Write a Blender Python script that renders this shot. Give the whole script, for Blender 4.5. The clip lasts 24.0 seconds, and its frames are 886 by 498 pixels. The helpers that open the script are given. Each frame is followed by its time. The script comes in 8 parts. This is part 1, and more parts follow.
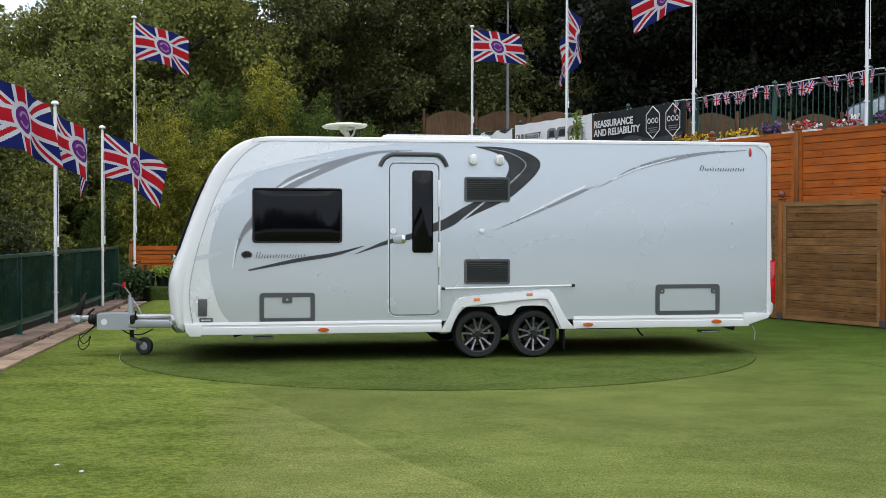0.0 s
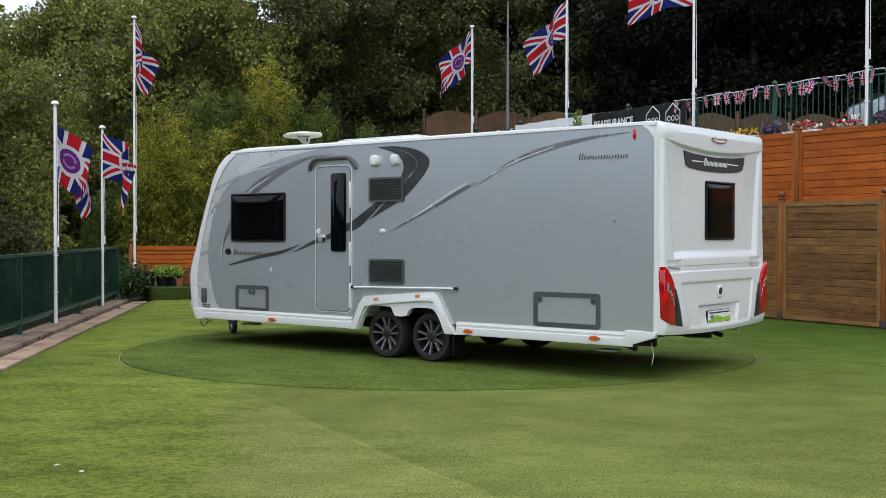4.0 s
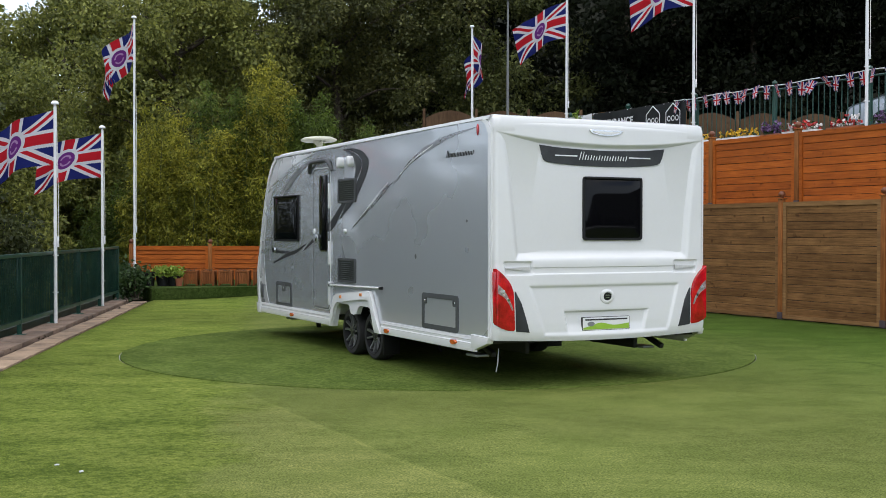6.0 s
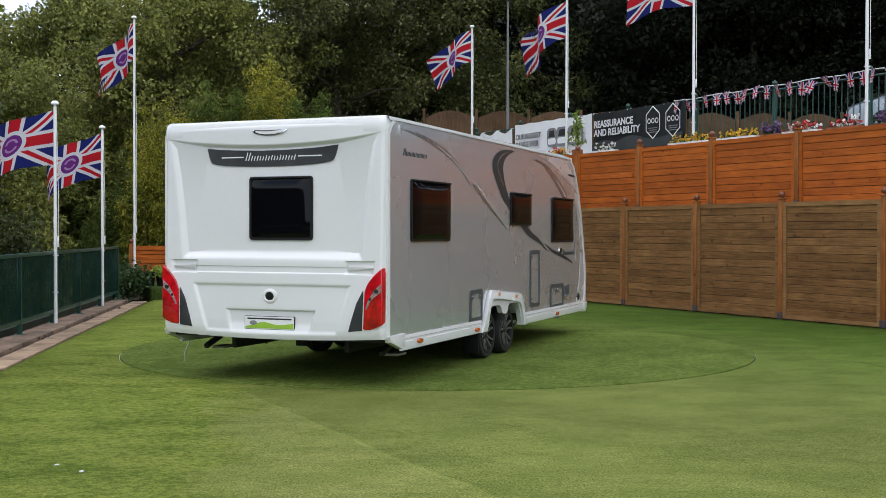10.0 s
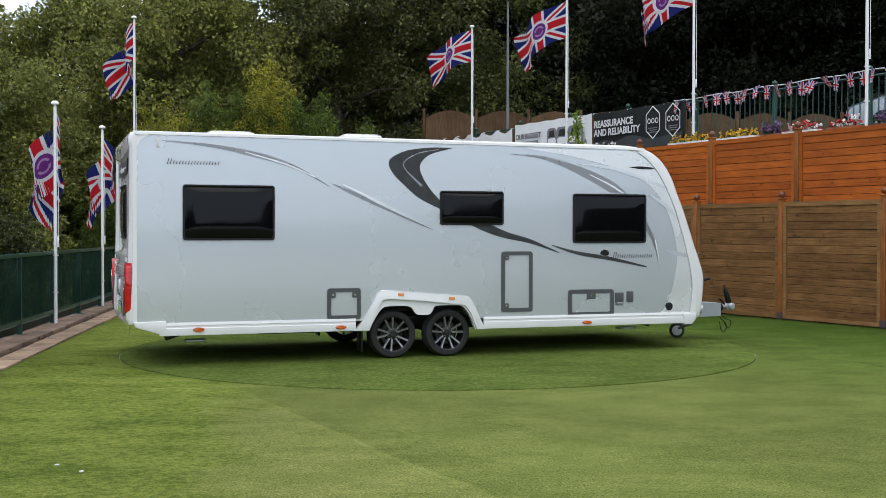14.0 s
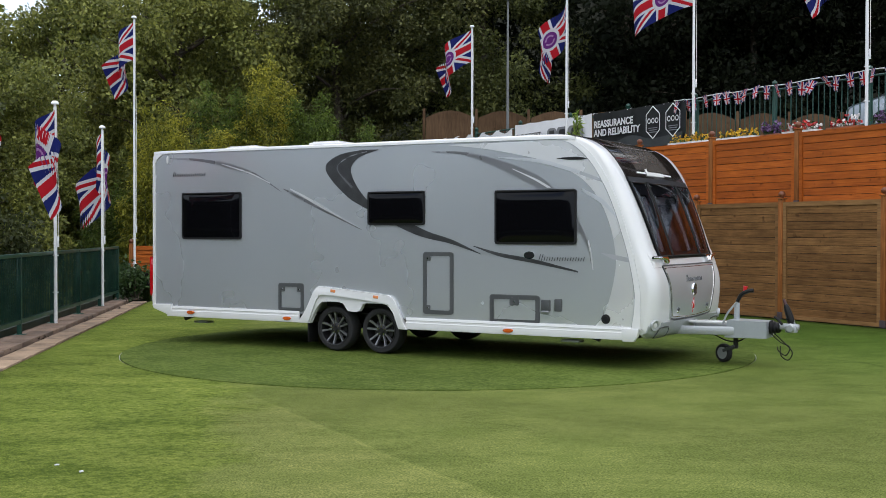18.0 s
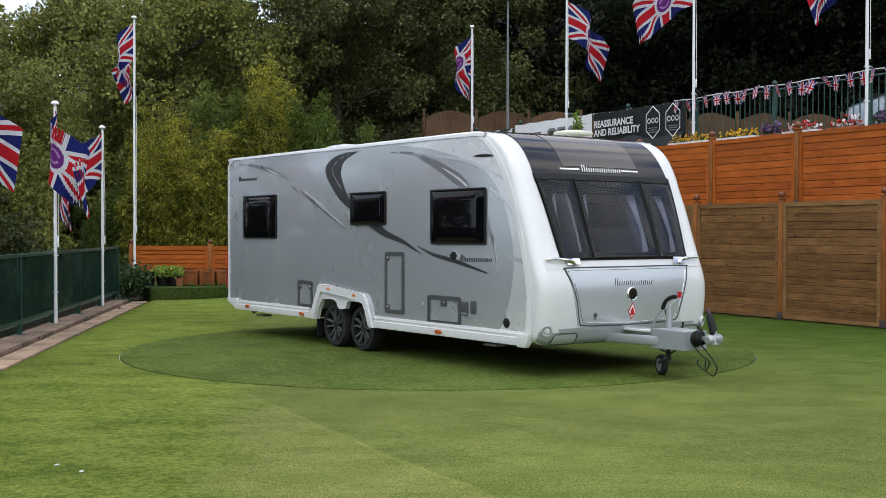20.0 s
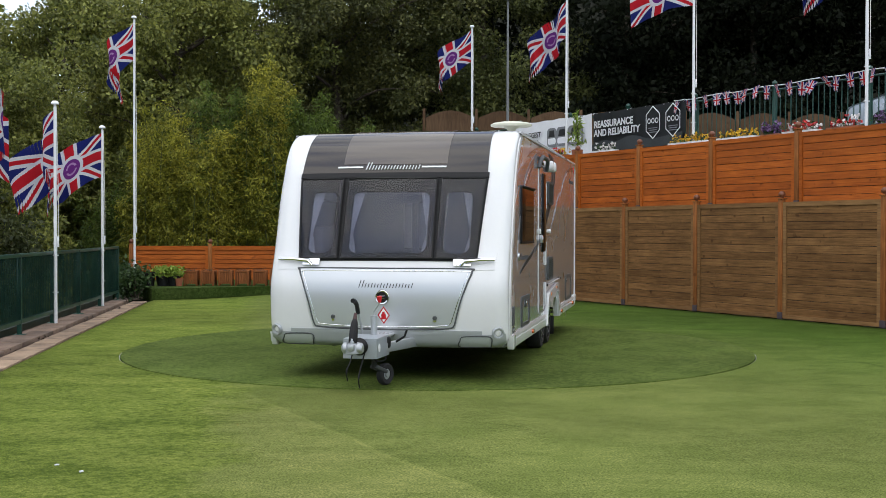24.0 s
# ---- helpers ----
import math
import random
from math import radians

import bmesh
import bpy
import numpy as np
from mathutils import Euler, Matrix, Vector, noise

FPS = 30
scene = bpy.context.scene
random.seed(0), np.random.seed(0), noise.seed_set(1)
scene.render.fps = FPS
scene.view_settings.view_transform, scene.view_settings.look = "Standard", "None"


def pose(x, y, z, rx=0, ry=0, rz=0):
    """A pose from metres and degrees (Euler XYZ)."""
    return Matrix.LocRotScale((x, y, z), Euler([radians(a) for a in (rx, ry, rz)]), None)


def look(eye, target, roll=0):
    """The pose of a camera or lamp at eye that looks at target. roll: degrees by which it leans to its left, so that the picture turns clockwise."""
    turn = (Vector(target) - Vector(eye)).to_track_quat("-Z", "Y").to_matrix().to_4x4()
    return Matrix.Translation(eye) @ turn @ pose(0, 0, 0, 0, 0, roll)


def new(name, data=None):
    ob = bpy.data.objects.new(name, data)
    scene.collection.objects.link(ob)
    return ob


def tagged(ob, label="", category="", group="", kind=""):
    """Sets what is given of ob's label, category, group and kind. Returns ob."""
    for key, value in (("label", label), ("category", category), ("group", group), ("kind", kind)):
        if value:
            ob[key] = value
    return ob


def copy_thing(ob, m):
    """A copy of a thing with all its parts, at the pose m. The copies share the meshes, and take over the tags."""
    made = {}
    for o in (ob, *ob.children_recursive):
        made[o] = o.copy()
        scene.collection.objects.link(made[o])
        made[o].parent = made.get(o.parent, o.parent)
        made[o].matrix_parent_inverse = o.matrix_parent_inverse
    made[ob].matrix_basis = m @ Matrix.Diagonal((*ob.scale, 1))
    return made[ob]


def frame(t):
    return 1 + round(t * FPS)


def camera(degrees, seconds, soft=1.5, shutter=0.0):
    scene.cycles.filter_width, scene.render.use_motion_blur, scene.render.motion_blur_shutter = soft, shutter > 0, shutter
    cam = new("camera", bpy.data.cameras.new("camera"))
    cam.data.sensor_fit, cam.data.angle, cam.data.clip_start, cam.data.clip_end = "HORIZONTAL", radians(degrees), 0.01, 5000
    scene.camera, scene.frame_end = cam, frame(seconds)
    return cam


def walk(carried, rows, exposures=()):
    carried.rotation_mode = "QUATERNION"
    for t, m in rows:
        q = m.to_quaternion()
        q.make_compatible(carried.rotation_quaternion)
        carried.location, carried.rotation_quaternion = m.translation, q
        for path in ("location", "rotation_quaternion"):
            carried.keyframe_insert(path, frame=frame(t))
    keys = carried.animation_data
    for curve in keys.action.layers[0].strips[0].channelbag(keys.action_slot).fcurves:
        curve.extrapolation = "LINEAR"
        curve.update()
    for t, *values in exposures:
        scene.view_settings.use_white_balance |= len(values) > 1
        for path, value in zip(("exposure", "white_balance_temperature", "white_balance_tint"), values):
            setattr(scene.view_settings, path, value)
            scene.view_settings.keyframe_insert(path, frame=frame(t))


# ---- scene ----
cam = camera(42.05, 24.0, soft=0.6)
EYE = (0.0, -14.184, 1.430)
AIM = (math.sin(radians(0.239)), -14.184 + math.cos(radians(0.239)), 1.430 - math.tan(radians(0.839)))
walk(cam, [(0.0, look(EYE, AIM, 0.06)), (24.0, look(EYE, AIM, 0.06))], exposures=[(0.0, 0.0), (24.0, 0.0)])

# ---- daylight: a bright, evenly clouded sky ----
SUN_EL, SUN_AZ = 65.0, 180.0
world = bpy.data.worlds.new("overcast_sky")
scene.world = world
world.use_nodes = True
wn, wl = world.node_tree.nodes, world.node_tree.links
wn.clear()
w_out, w_bg = wn.new("ShaderNodeOutputWorld"), wn.new("ShaderNodeBackground")
w_sky = wn.new("ShaderNodeTexSky")
w_sky.sky_type, w_sky.sun_disc = "NISHITA", False
w_sky.sun_elevation, w_sky.sun_rotation = radians(SUN_EL), radians(SUN_AZ)
w_co, w_noise, w_ramp = wn.new("ShaderNodeTexCoord"), wn.new("ShaderNodeTexNoise"), wn.new("ShaderNodeValToRGB")
w_noise.inputs["Scale"].default_value, w_noise.inputs["Detail"].default_value = 6.5, 9.0
w_ramp.color_ramp.elements[0].position, w_ramp.color_ramp.elements[1].position = 0.37, 0.56
w_ramp.color_ramp.elements[0].color, w_ramp.color_ramp.elements[1].color = (2.6, 4.2, 8.2, 1), (15.2, 15.3, 15.2, 1)
w_mix = wn.new("ShaderNodeMix")
w_mix.data_type = "RGBA"
w_mix.inputs[0].default_value = 0.82
wl.new(w_co.outputs["Generated"], w_noise.inputs["Vector"])
wl.new(w_noise.outputs["Fac"], w_ramp.inputs["Fac"])
wl.new(w_sky.outputs["Color"], w_mix.inputs[6])
wl.new(w_ramp.outputs["Color"], w_mix.inputs[7])
# an overcast dome: twice as bright overhead as at the horizon
w_sep, w_up, w_dome = wn.new("ShaderNodeSeparateXYZ"), wn.new("ShaderNodeMapRange"), wn.new("ShaderNodeMix")
w_up.inputs["From Min"].default_value, w_up.inputs["From Max"].default_value = 0.0, 1.0
w_up.inputs["To Min"].default_value, w_up.inputs["To Max"].default_value = 0.76, 1.0
w_dome.data_type, w_dome.blend_type = "RGBA", "MULTIPLY"
w_dome.inputs[0].default_value = 1.0
wl.new(w_co.outputs["Generated"], w_sep.inputs[0])
wl.new(w_sep.outputs[2], w_up.inputs["Value"])
# pale haze towards the horizon
w_low, w_haze = wn.new("ShaderNodeMapRange"), wn.new("ShaderNodeMix")
w_low.inputs["From Min"].default_value, w_low.inputs["From Max"].default_value = 0.16, 0.44
w_low.inputs["To Min"].default_value, w_low.inputs["To Max"].default_value = 1.0, 0.0
w_haze.data_type = "RGBA"
w_haze.inputs[7].default_value = (10.5, 12.0, 14.0, 1)
wl.new(w_sep.outputs[2], w_low.inputs["Value"])
wl.new(w_low.outputs[0], w_haze.inputs[0])
wl.new(w_mix.outputs[2], w_haze.inputs[6])
wl.new(w_haze.outputs[2], w_dome.inputs[6])
wl.new(w_up.outputs[0], w_dome.inputs[7])
wl.new(w_dome.outputs[2], w_bg.inputs["Color"])
w_bg.inputs["Strength"].default_value = 0.131
wl.new(w_bg.outputs["Background"], w_out.inputs["Surface"])
sun = new("sun", bpy.data.lights.new("sun", "SUN"))
sun.data.energy, sun.data.angle, sun.data.color = 1.7, radians(95), (1.0, 0.97, 0.92)
sun.matrix_world = look((0, 0, 30), (30 * math.sin(radians(SUN_AZ)) / -math.tan(radians(SUN_EL)), 30 * math.cos(radians(SUN_AZ)) / -math.tan(radians(SUN_EL)), 0))

# ---- materials ----
def shader(name):
    m = bpy.data.materials.new(name)
    m.use_nodes = True
    return m, m.node_tree.nodes, m.node_tree.links, m.node_tree.nodes["Principled BSDF"]


def noise_node(nodes, links, vec, scale, detail=4.0, rough=0.55):
    n = nodes.new("ShaderNodeTexNoise")
    n.inputs["Scale"].default_value, n.inputs["Detail"].default_value, n.inputs["Roughness"].default_value = scale, detail, rough
    links.new(vec, n.inputs["Vector"])
    return n.outputs["Fac"]


def ramp(nodes, links, fac, stops):
    r = nodes.new("ShaderNodeValToRGB")
    e = r.color_ramp.elements
    while len(e) < len(stops):
        e.new(0.5)
    for el, (p, c) in zip(e, stops):
        el.position, el.color = p, (*c, 1) if len(c) == 3 else c
    links.new(fac, r.inputs["Fac"])
    return r.outputs["Color"]


def mixc(nodes, links, a, b, fac, blend="MIX"):
    n = nodes.new("ShaderNodeMix")
    n.data_type, n.blend_type = "RGBA", blend
    for sock, v in ((n.inputs[0], fac), (n.inputs[6], a), (n.inputs[7], b)):
        if isinstance(v, (int, float)):
            sock.default_value = v
        elif isinstance(v, tuple):
            sock.default_value = (*v, 1)
        else:
            links.new(v, sock)
    return n.outputs[2]


def math_node(nodes, links, op, a, b=0.0, c=None):
    n = nodes.new("ShaderNodeMath")
    n.operation = op
    for i, v in enumerate((a, b, c)):
        if v is None:
            continue
        if isinstance(v, (int, float)):
            n.inputs[i].default_value = v
        else:
            links.new(v, n.inputs[i])
    return n.outputs[0]


def coords(nodes, links, stretch=(1, 1, 1), per_object=0.0):
    tc, mp = nodes.new("ShaderNodeTexCoord"), nodes.new("ShaderNodeMapping")
    mp.inputs["Scale"].default_value = stretch
    links.new(tc.outputs["Object"], mp.inputs["Vector"])
    if per_object:
        oi, mul = nodes.new("ShaderNodeObjectInfo"), nodes.new("ShaderNodeVectorMath")
        mul.operation = "SCALE"
        mul.inputs[0].default_value = (37.0, 19.0, 53.0)
        links.new(oi.outputs["Random"], mul.inputs["Scale"])
        links.new(mul.outputs[0], mp.inputs["Location"])
    return mp.outputs["Vector"]


def bump(nodes, links, bsdf, height, strength, distance):
    b = nodes.new("ShaderNodeBump")
    b.inputs["Strength"].default_value, b.inputs["Distance"].default_value = strength, distance
    links.new(height, b.inputs["Height"])
    links.new(b.outputs["Normal"], bsdf.inputs["Normal"])


def surface(name, base, rough=0.5, metal=0.0, var=0.12, coarse=1.5, fine=40.0, relief=0.0, coat=0.0, rough_var=0.08, per_object=0.0, stretch=(1, 1, 1), spec=0.5, coat_rough=0.04):
    """A plain surface whose tone and gloss vary at two scales."""
    m, n, l, b = shader(name)
    v = coords(n, l, stretch, per_object)
    a, f = noise_node(n, l, v, coarse), noise_node(n, l, v, fine, 3.0)
    dark, lite = tuple(c * (1 - var) for c in base), tuple(min(1, c * (1 + var)) for c in base)
    col = ramp(n, l, a, [(0.3, dark), (0.7, lite)])
    col = mixc(n, l, col, ramp(n, l, f, [(0.35, (1 - var, 1 - var, 1 - var)), (0.65, (1, 1, 1))]), 0.6, "MULTIPLY")
    if per_object:
        oi = n.new("ShaderNodeObjectInfo")
        col = mixc(n, l, col, ramp(n, l, oi.outputs["Random"], [(0.0, (1 - per_object,) * 3), (1.0, (1, 1, 1))]), 1.0, "MULTIPLY")
    l.new(col, b.inputs["Base Color"])
    r = ramp(n, l, a, [(0.3, (max(0.02, rough - rough_var),) * 3), (0.7, (min(1, rough + rough_var),) * 3)])
    l.new(r, b.inputs["Roughness"])
    b.inputs["Metallic"].default_value, b.inputs["Coat Weight"].default_value = metal, coat
    b.inputs["Coat Roughness"].default_value = coat_rough
    b.inputs["Specular IOR Level"].default_value = spec
    if relief:
        bump(n, l, b, f, 0.6, relief)
    return m


def wood(name, pale, dark, along=(1, 14, 14), rough=0.7, relief=0.002, knots=0.6, mottle=0.68):
    """Boards with grain along one axis, knots, and a tone that differs from board to board."""
    m, n, l, b = shader(name)
    v = coords(n, l, along, 1.0)
    v1 = coords(n, l, (1, 1, 1), 1.0)
    g = noise_node(n, l, v, 3.0, 6.0, 0.62)
    big = noise_node(n, l, v1, 1.7, 3.0)
    k = noise_node(n, l, v1, 7.0, 1.0)
    oi = n.new("ShaderNodeObjectInfo")
    col = ramp(n, l, g, [(0.28, dark), (0.72, pale)])
    col = mixc(n, l, col, ramp(n, l, big, [(0.34, (mottle, mottle * 0.98, mottle * 0.95)), (0.66, (1, 1, 1))]), 0.8, "MULTIPLY")
    col = mixc(n, l, col, ramp(n, l, k, [(0.7, (1, 1, 1)), (0.78, (0.45, 0.4, 0.36))]), knots, "MULTIPLY")
    col = mixc(n, l, col, ramp(n, l, oi.outputs["Random"], [(0.0, (0.74, 0.72, 0.7)), (1.0, (1, 1, 1))]), 1.0, "MULTIPLY")
    l.new(col, b.inputs["Base Color"])
    b.inputs["Roughness"].default_value, b.inputs["Specular IOR Level"].default_value = rough, 0.15
    bump(n, l, b, g, 0.5, relief)
    return m


def turf(name, tint, worn=None, calm=0.85, creased=False, lean=None):
    """Artificial grass: fine pile, brushed patches, worn tracks, joined strips."""
    m, n, l, b = shader(name)
    v = coords(n, l)
    vs = coords(n, l, (0.8, 1.1, 1.0))
    patch, brush = noise_node(n, l, v, 0.28, 3.0), noise_node(n, l, vs, 1.9, 6.0, 0.66)
    mid, pile = noise_node(n, l, v, 17.0, 3.0, 0.7), noise_node(n, l, v, 72.0, 2.0, 0.75)
    lo, hi = tuple(c * 0.86 for c in tint), tuple(c * 1.14 for c in tint)
    col = ramp(n, l, patch, [(0.38, lo), (0.62, hi)])
    col = mixc(n, l, col, ramp(n, l, brush, [(0.38, (0.66, 0.72, 0.6)), (0.5, (1, 1, 1)), (0.66, (1.32, 1.22, 1.4))]), calm, "MULTIPLY")
    col = mixc(n, l, col, ramp(n, l, mid, [(0.4, (0.62, 0.68, 0.55)), (0.6, (1.28, 1.2, 1.3))]), calm, "MULTIPLY")
    col = mixc(n, l, col, ramp(n, l, pile, [(0.38, (0.56, 0.6, 0.5)), (0.62, (1.36, 1.3, 1.36))]), 0.9, "MULTIPLY")
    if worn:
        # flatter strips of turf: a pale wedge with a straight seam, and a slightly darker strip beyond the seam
        sep = n.new("ShaderNodeSeparateXYZ")
        l.new(v, sep.inputs[0])
        wob = math_node(n, l, "ADD", math_node(n, l, "MULTIPLY", noise_node(n, l, v, 0.9, 5.0, 0.65), 1.9), -0.95)
        edge = math_node(n, l, "ADD", math_node(n, l, "MULTIPLY", sep.outputs[1], 0.15), math_node(n, l, "ADD", sep.outputs[0], 2.75))
        edge = math_node(n, l, "ADD", edge, wob)
        mask = ramp(n, l, edge, [(0.1, (0, 0, 0)), (0.55, (1, 1, 1))])
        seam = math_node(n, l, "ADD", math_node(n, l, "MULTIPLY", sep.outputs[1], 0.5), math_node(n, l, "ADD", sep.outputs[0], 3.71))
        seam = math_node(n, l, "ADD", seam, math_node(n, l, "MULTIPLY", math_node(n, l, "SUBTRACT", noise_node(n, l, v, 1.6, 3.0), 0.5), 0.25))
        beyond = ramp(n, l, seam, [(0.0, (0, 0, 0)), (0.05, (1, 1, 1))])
        joint = ramp(n, l, math_node(n, l, "ABSOLUTE", seam), [(0.0, (1.14, 1.12, 1.14)), (0.035, (1, 1, 1))])
        flat = ramp(n, l, patch, [(0.35, tuple(c * 0.80 for c in worn)), (0.65, tuple(c * 1.1 for c in worn))])
        flat = mixc(n, l, flat, ramp(n, l, brush, [(0.4, (0.78, 0.83, 0.74)), (0.6, (1.10, 1.08, 1.12))]), 0.9, "MULTIPLY")
        flat = mixc(n, l, flat, ramp(n, l, mid, [(0.4, (0.86, 0.88, 0.82)), (0.6, (1.1, 1.08, 1.1))]), 0.9, "MULTIPLY")
        flat = mixc(n, l, flat, ramp(n, l, pile, [(0.38, (0.5, 0.55, 0.44)), (0.62, (1.5, 1.44, 1.5))]), 0.9, "MULTIPLY")
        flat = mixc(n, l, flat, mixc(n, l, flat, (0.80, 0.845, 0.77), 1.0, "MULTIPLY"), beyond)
        flat = mixc(n, l, flat, joint, 1.0, "MULTIPLY")
        col = mixc(n, l, col, flat, mask)
    if creased:
        # rucks in the turf along the boundary fence, their shade put into the colour
        sp = n.new("ShaderNodeSeparateXYZ")
        l.new(v, sp.inputs[0])
        ruck_shade = math_node(n, l, "ABSOLUTE", math_node(n, l, "SUBTRACT", noise_node(n, l, coords(n, l, (0.32, 0.9, 1.0)), 0.8, 2.5), 0.5))
        ruck_shade = ramp(n, l, ruck_shade, [(0.0, (0.5, 0.52, 0.45)), (0.012, (1, 1, 1))])
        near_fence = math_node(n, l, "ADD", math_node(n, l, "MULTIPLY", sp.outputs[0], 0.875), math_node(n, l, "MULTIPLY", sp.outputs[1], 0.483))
        col = mixc(n, l, col, ruck_shade, ramp(n, l, math_node(n, l, "MULTIPLY", near_fence, 0.1), [(0.36, (0, 0, 0)), (0.5, (0.9, 0.9, 0.9))]), "MULTIPLY")
        # an open, broken joint between two lengths of turf
        gap = math_node(n, l, "ADD", math_node(n, l, "MULTIPLY", sp.outputs[1], 0.318), math_node(n, l, "SUBTRACT", sp.outputs[0], 4.1))
        gap = math_node(n, l, "ADD", gap, math_node(n, l, "MULTIPLY", math_node(n, l, "SUBTRACT", noise_node(n, l, v, 1.1, 4.0), 0.5), 0.8))
        gap = ramp(n, l, math_node(n, l, "ABSOLUTE", gap), [(0.0, (0.32, 0.36, 0.28)), (0.022, (1, 1, 1))])
        col = mixc(n, l, col, gap, ramp(n, l, noise_node(n, l, v, 1.7, 2.0), [(0.46, (0, 0, 0)), (0.56, (0.9, 0.9, 0.9))]), "MULTIPLY")
        # the turf gets darker and greener towards the fence
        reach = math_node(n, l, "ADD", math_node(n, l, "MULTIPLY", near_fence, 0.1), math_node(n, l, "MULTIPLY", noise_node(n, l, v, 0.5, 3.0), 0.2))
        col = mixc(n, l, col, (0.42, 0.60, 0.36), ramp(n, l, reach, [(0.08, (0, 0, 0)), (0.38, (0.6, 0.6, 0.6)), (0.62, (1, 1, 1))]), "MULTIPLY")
    l.new(col, b.inputs["Base Color"])
    b.inputs["Roughness"].default_value, b.inputs["Specular IOR Level"].default_value = 0.9, 0.06
    bump(n, l, b, pile, 0.8, 0.012)
    if lean:
        # the pile is brushed one way and catches the light as the disc turns
        vt, ad = n.new("ShaderNodeVectorTransform"), n.new("ShaderNodeVectorMath")
        vt.vector_type, vt.convert_from, vt.convert_to = "VECTOR", "OBJECT", "WORLD"
        vt.inputs[0].default_value = tuple(0.3 * c for c in lean)
        l.new(b.inputs["Normal"].links[0].from_socket, ad.inputs[0])
        l.new(vt.outputs[0], ad.inputs[1])
        nz = n.new("ShaderNodeVectorMath")
        nz.operation = "NORMALIZE"
        l.new(ad.outputs[0], nz.inputs[0])
        l.new(nz.outputs[0], b.inputs["Normal"])
    return m


def leaves(name, lo, hi, trans=0.35, spec=0.3):
    m, n, l, b = shader(name)
    v = coords(n, l)
    geo = n.new("ShaderNodeNewGeometry")
    col = ramp(n, l, geo.outputs["Random Per Island"], [(0.0, lo), (0.75, hi), (1.0, tuple(c * 1.35 for c in hi))])
    col = mixc(n, l, col, ramp(n, l, noise_node(n, l, v, 0.6, 3.0), [(0.35, (0.55, 0.6, 0.55)), (0.65, (1.1, 1.05, 1.0))]), 0.8, "MULTIPLY")
    l.new(col, b.inputs["Base Color"])
    b.inputs["Roughness"].default_value, b.inputs["Specular IOR Level"].default_value = 0.5, spec
    t, mx = n.new("ShaderNodeBsdfTranslucent"), n.new("ShaderNodeMixShader")
    l.new(col, t.inputs["Color"])
    mx.inputs[0].default_value = trans
    l.new(b.outputs[0], mx.inputs[1])
    l.new(t.outputs[0], mx.inputs[2])
    l.new(mx.outputs[0], n["Material Output"].inputs["Surface"])
    return m


def tinted_glass(name, tint, gloss_rough=0.03, layers=0.95):
    """Thin tinted pane: what lies behind shows through darkened, and the surface mirrors the sky."""
    m, n, l, b = shader(name)
    t, g, mx = n.new("ShaderNodeBsdfTransparent"), n.new("ShaderNodeBsdfGlossy"), n.new("ShaderNodeMixShader")
    t.inputs["Color"].default_value = (*tint, 1)
    g.inputs["Roughness"].default_value = gloss_rough
    v = coords(n, l)
    fr = n.new("ShaderNodeFresnel")
    fr.inputs["IOR"].default_value = 1.46
    gl = ramp(n, l, noise_node(n, l, v, 1.2, 1.0), [(0.3, (layers * 0.85,) * 3), (0.7, (layers * 1.15,) * 3)])
    l.new(math_node(n, l, "MULTIPLY", fr.outputs[0], gl), mx.inputs[0])
    l.new(t.outputs[0], mx.inputs[1])
    l.new(g.outputs[0], mx.inputs[2])
    l.new(mx.outputs[0], n["Material Output"].inputs["Surface"])
    return m


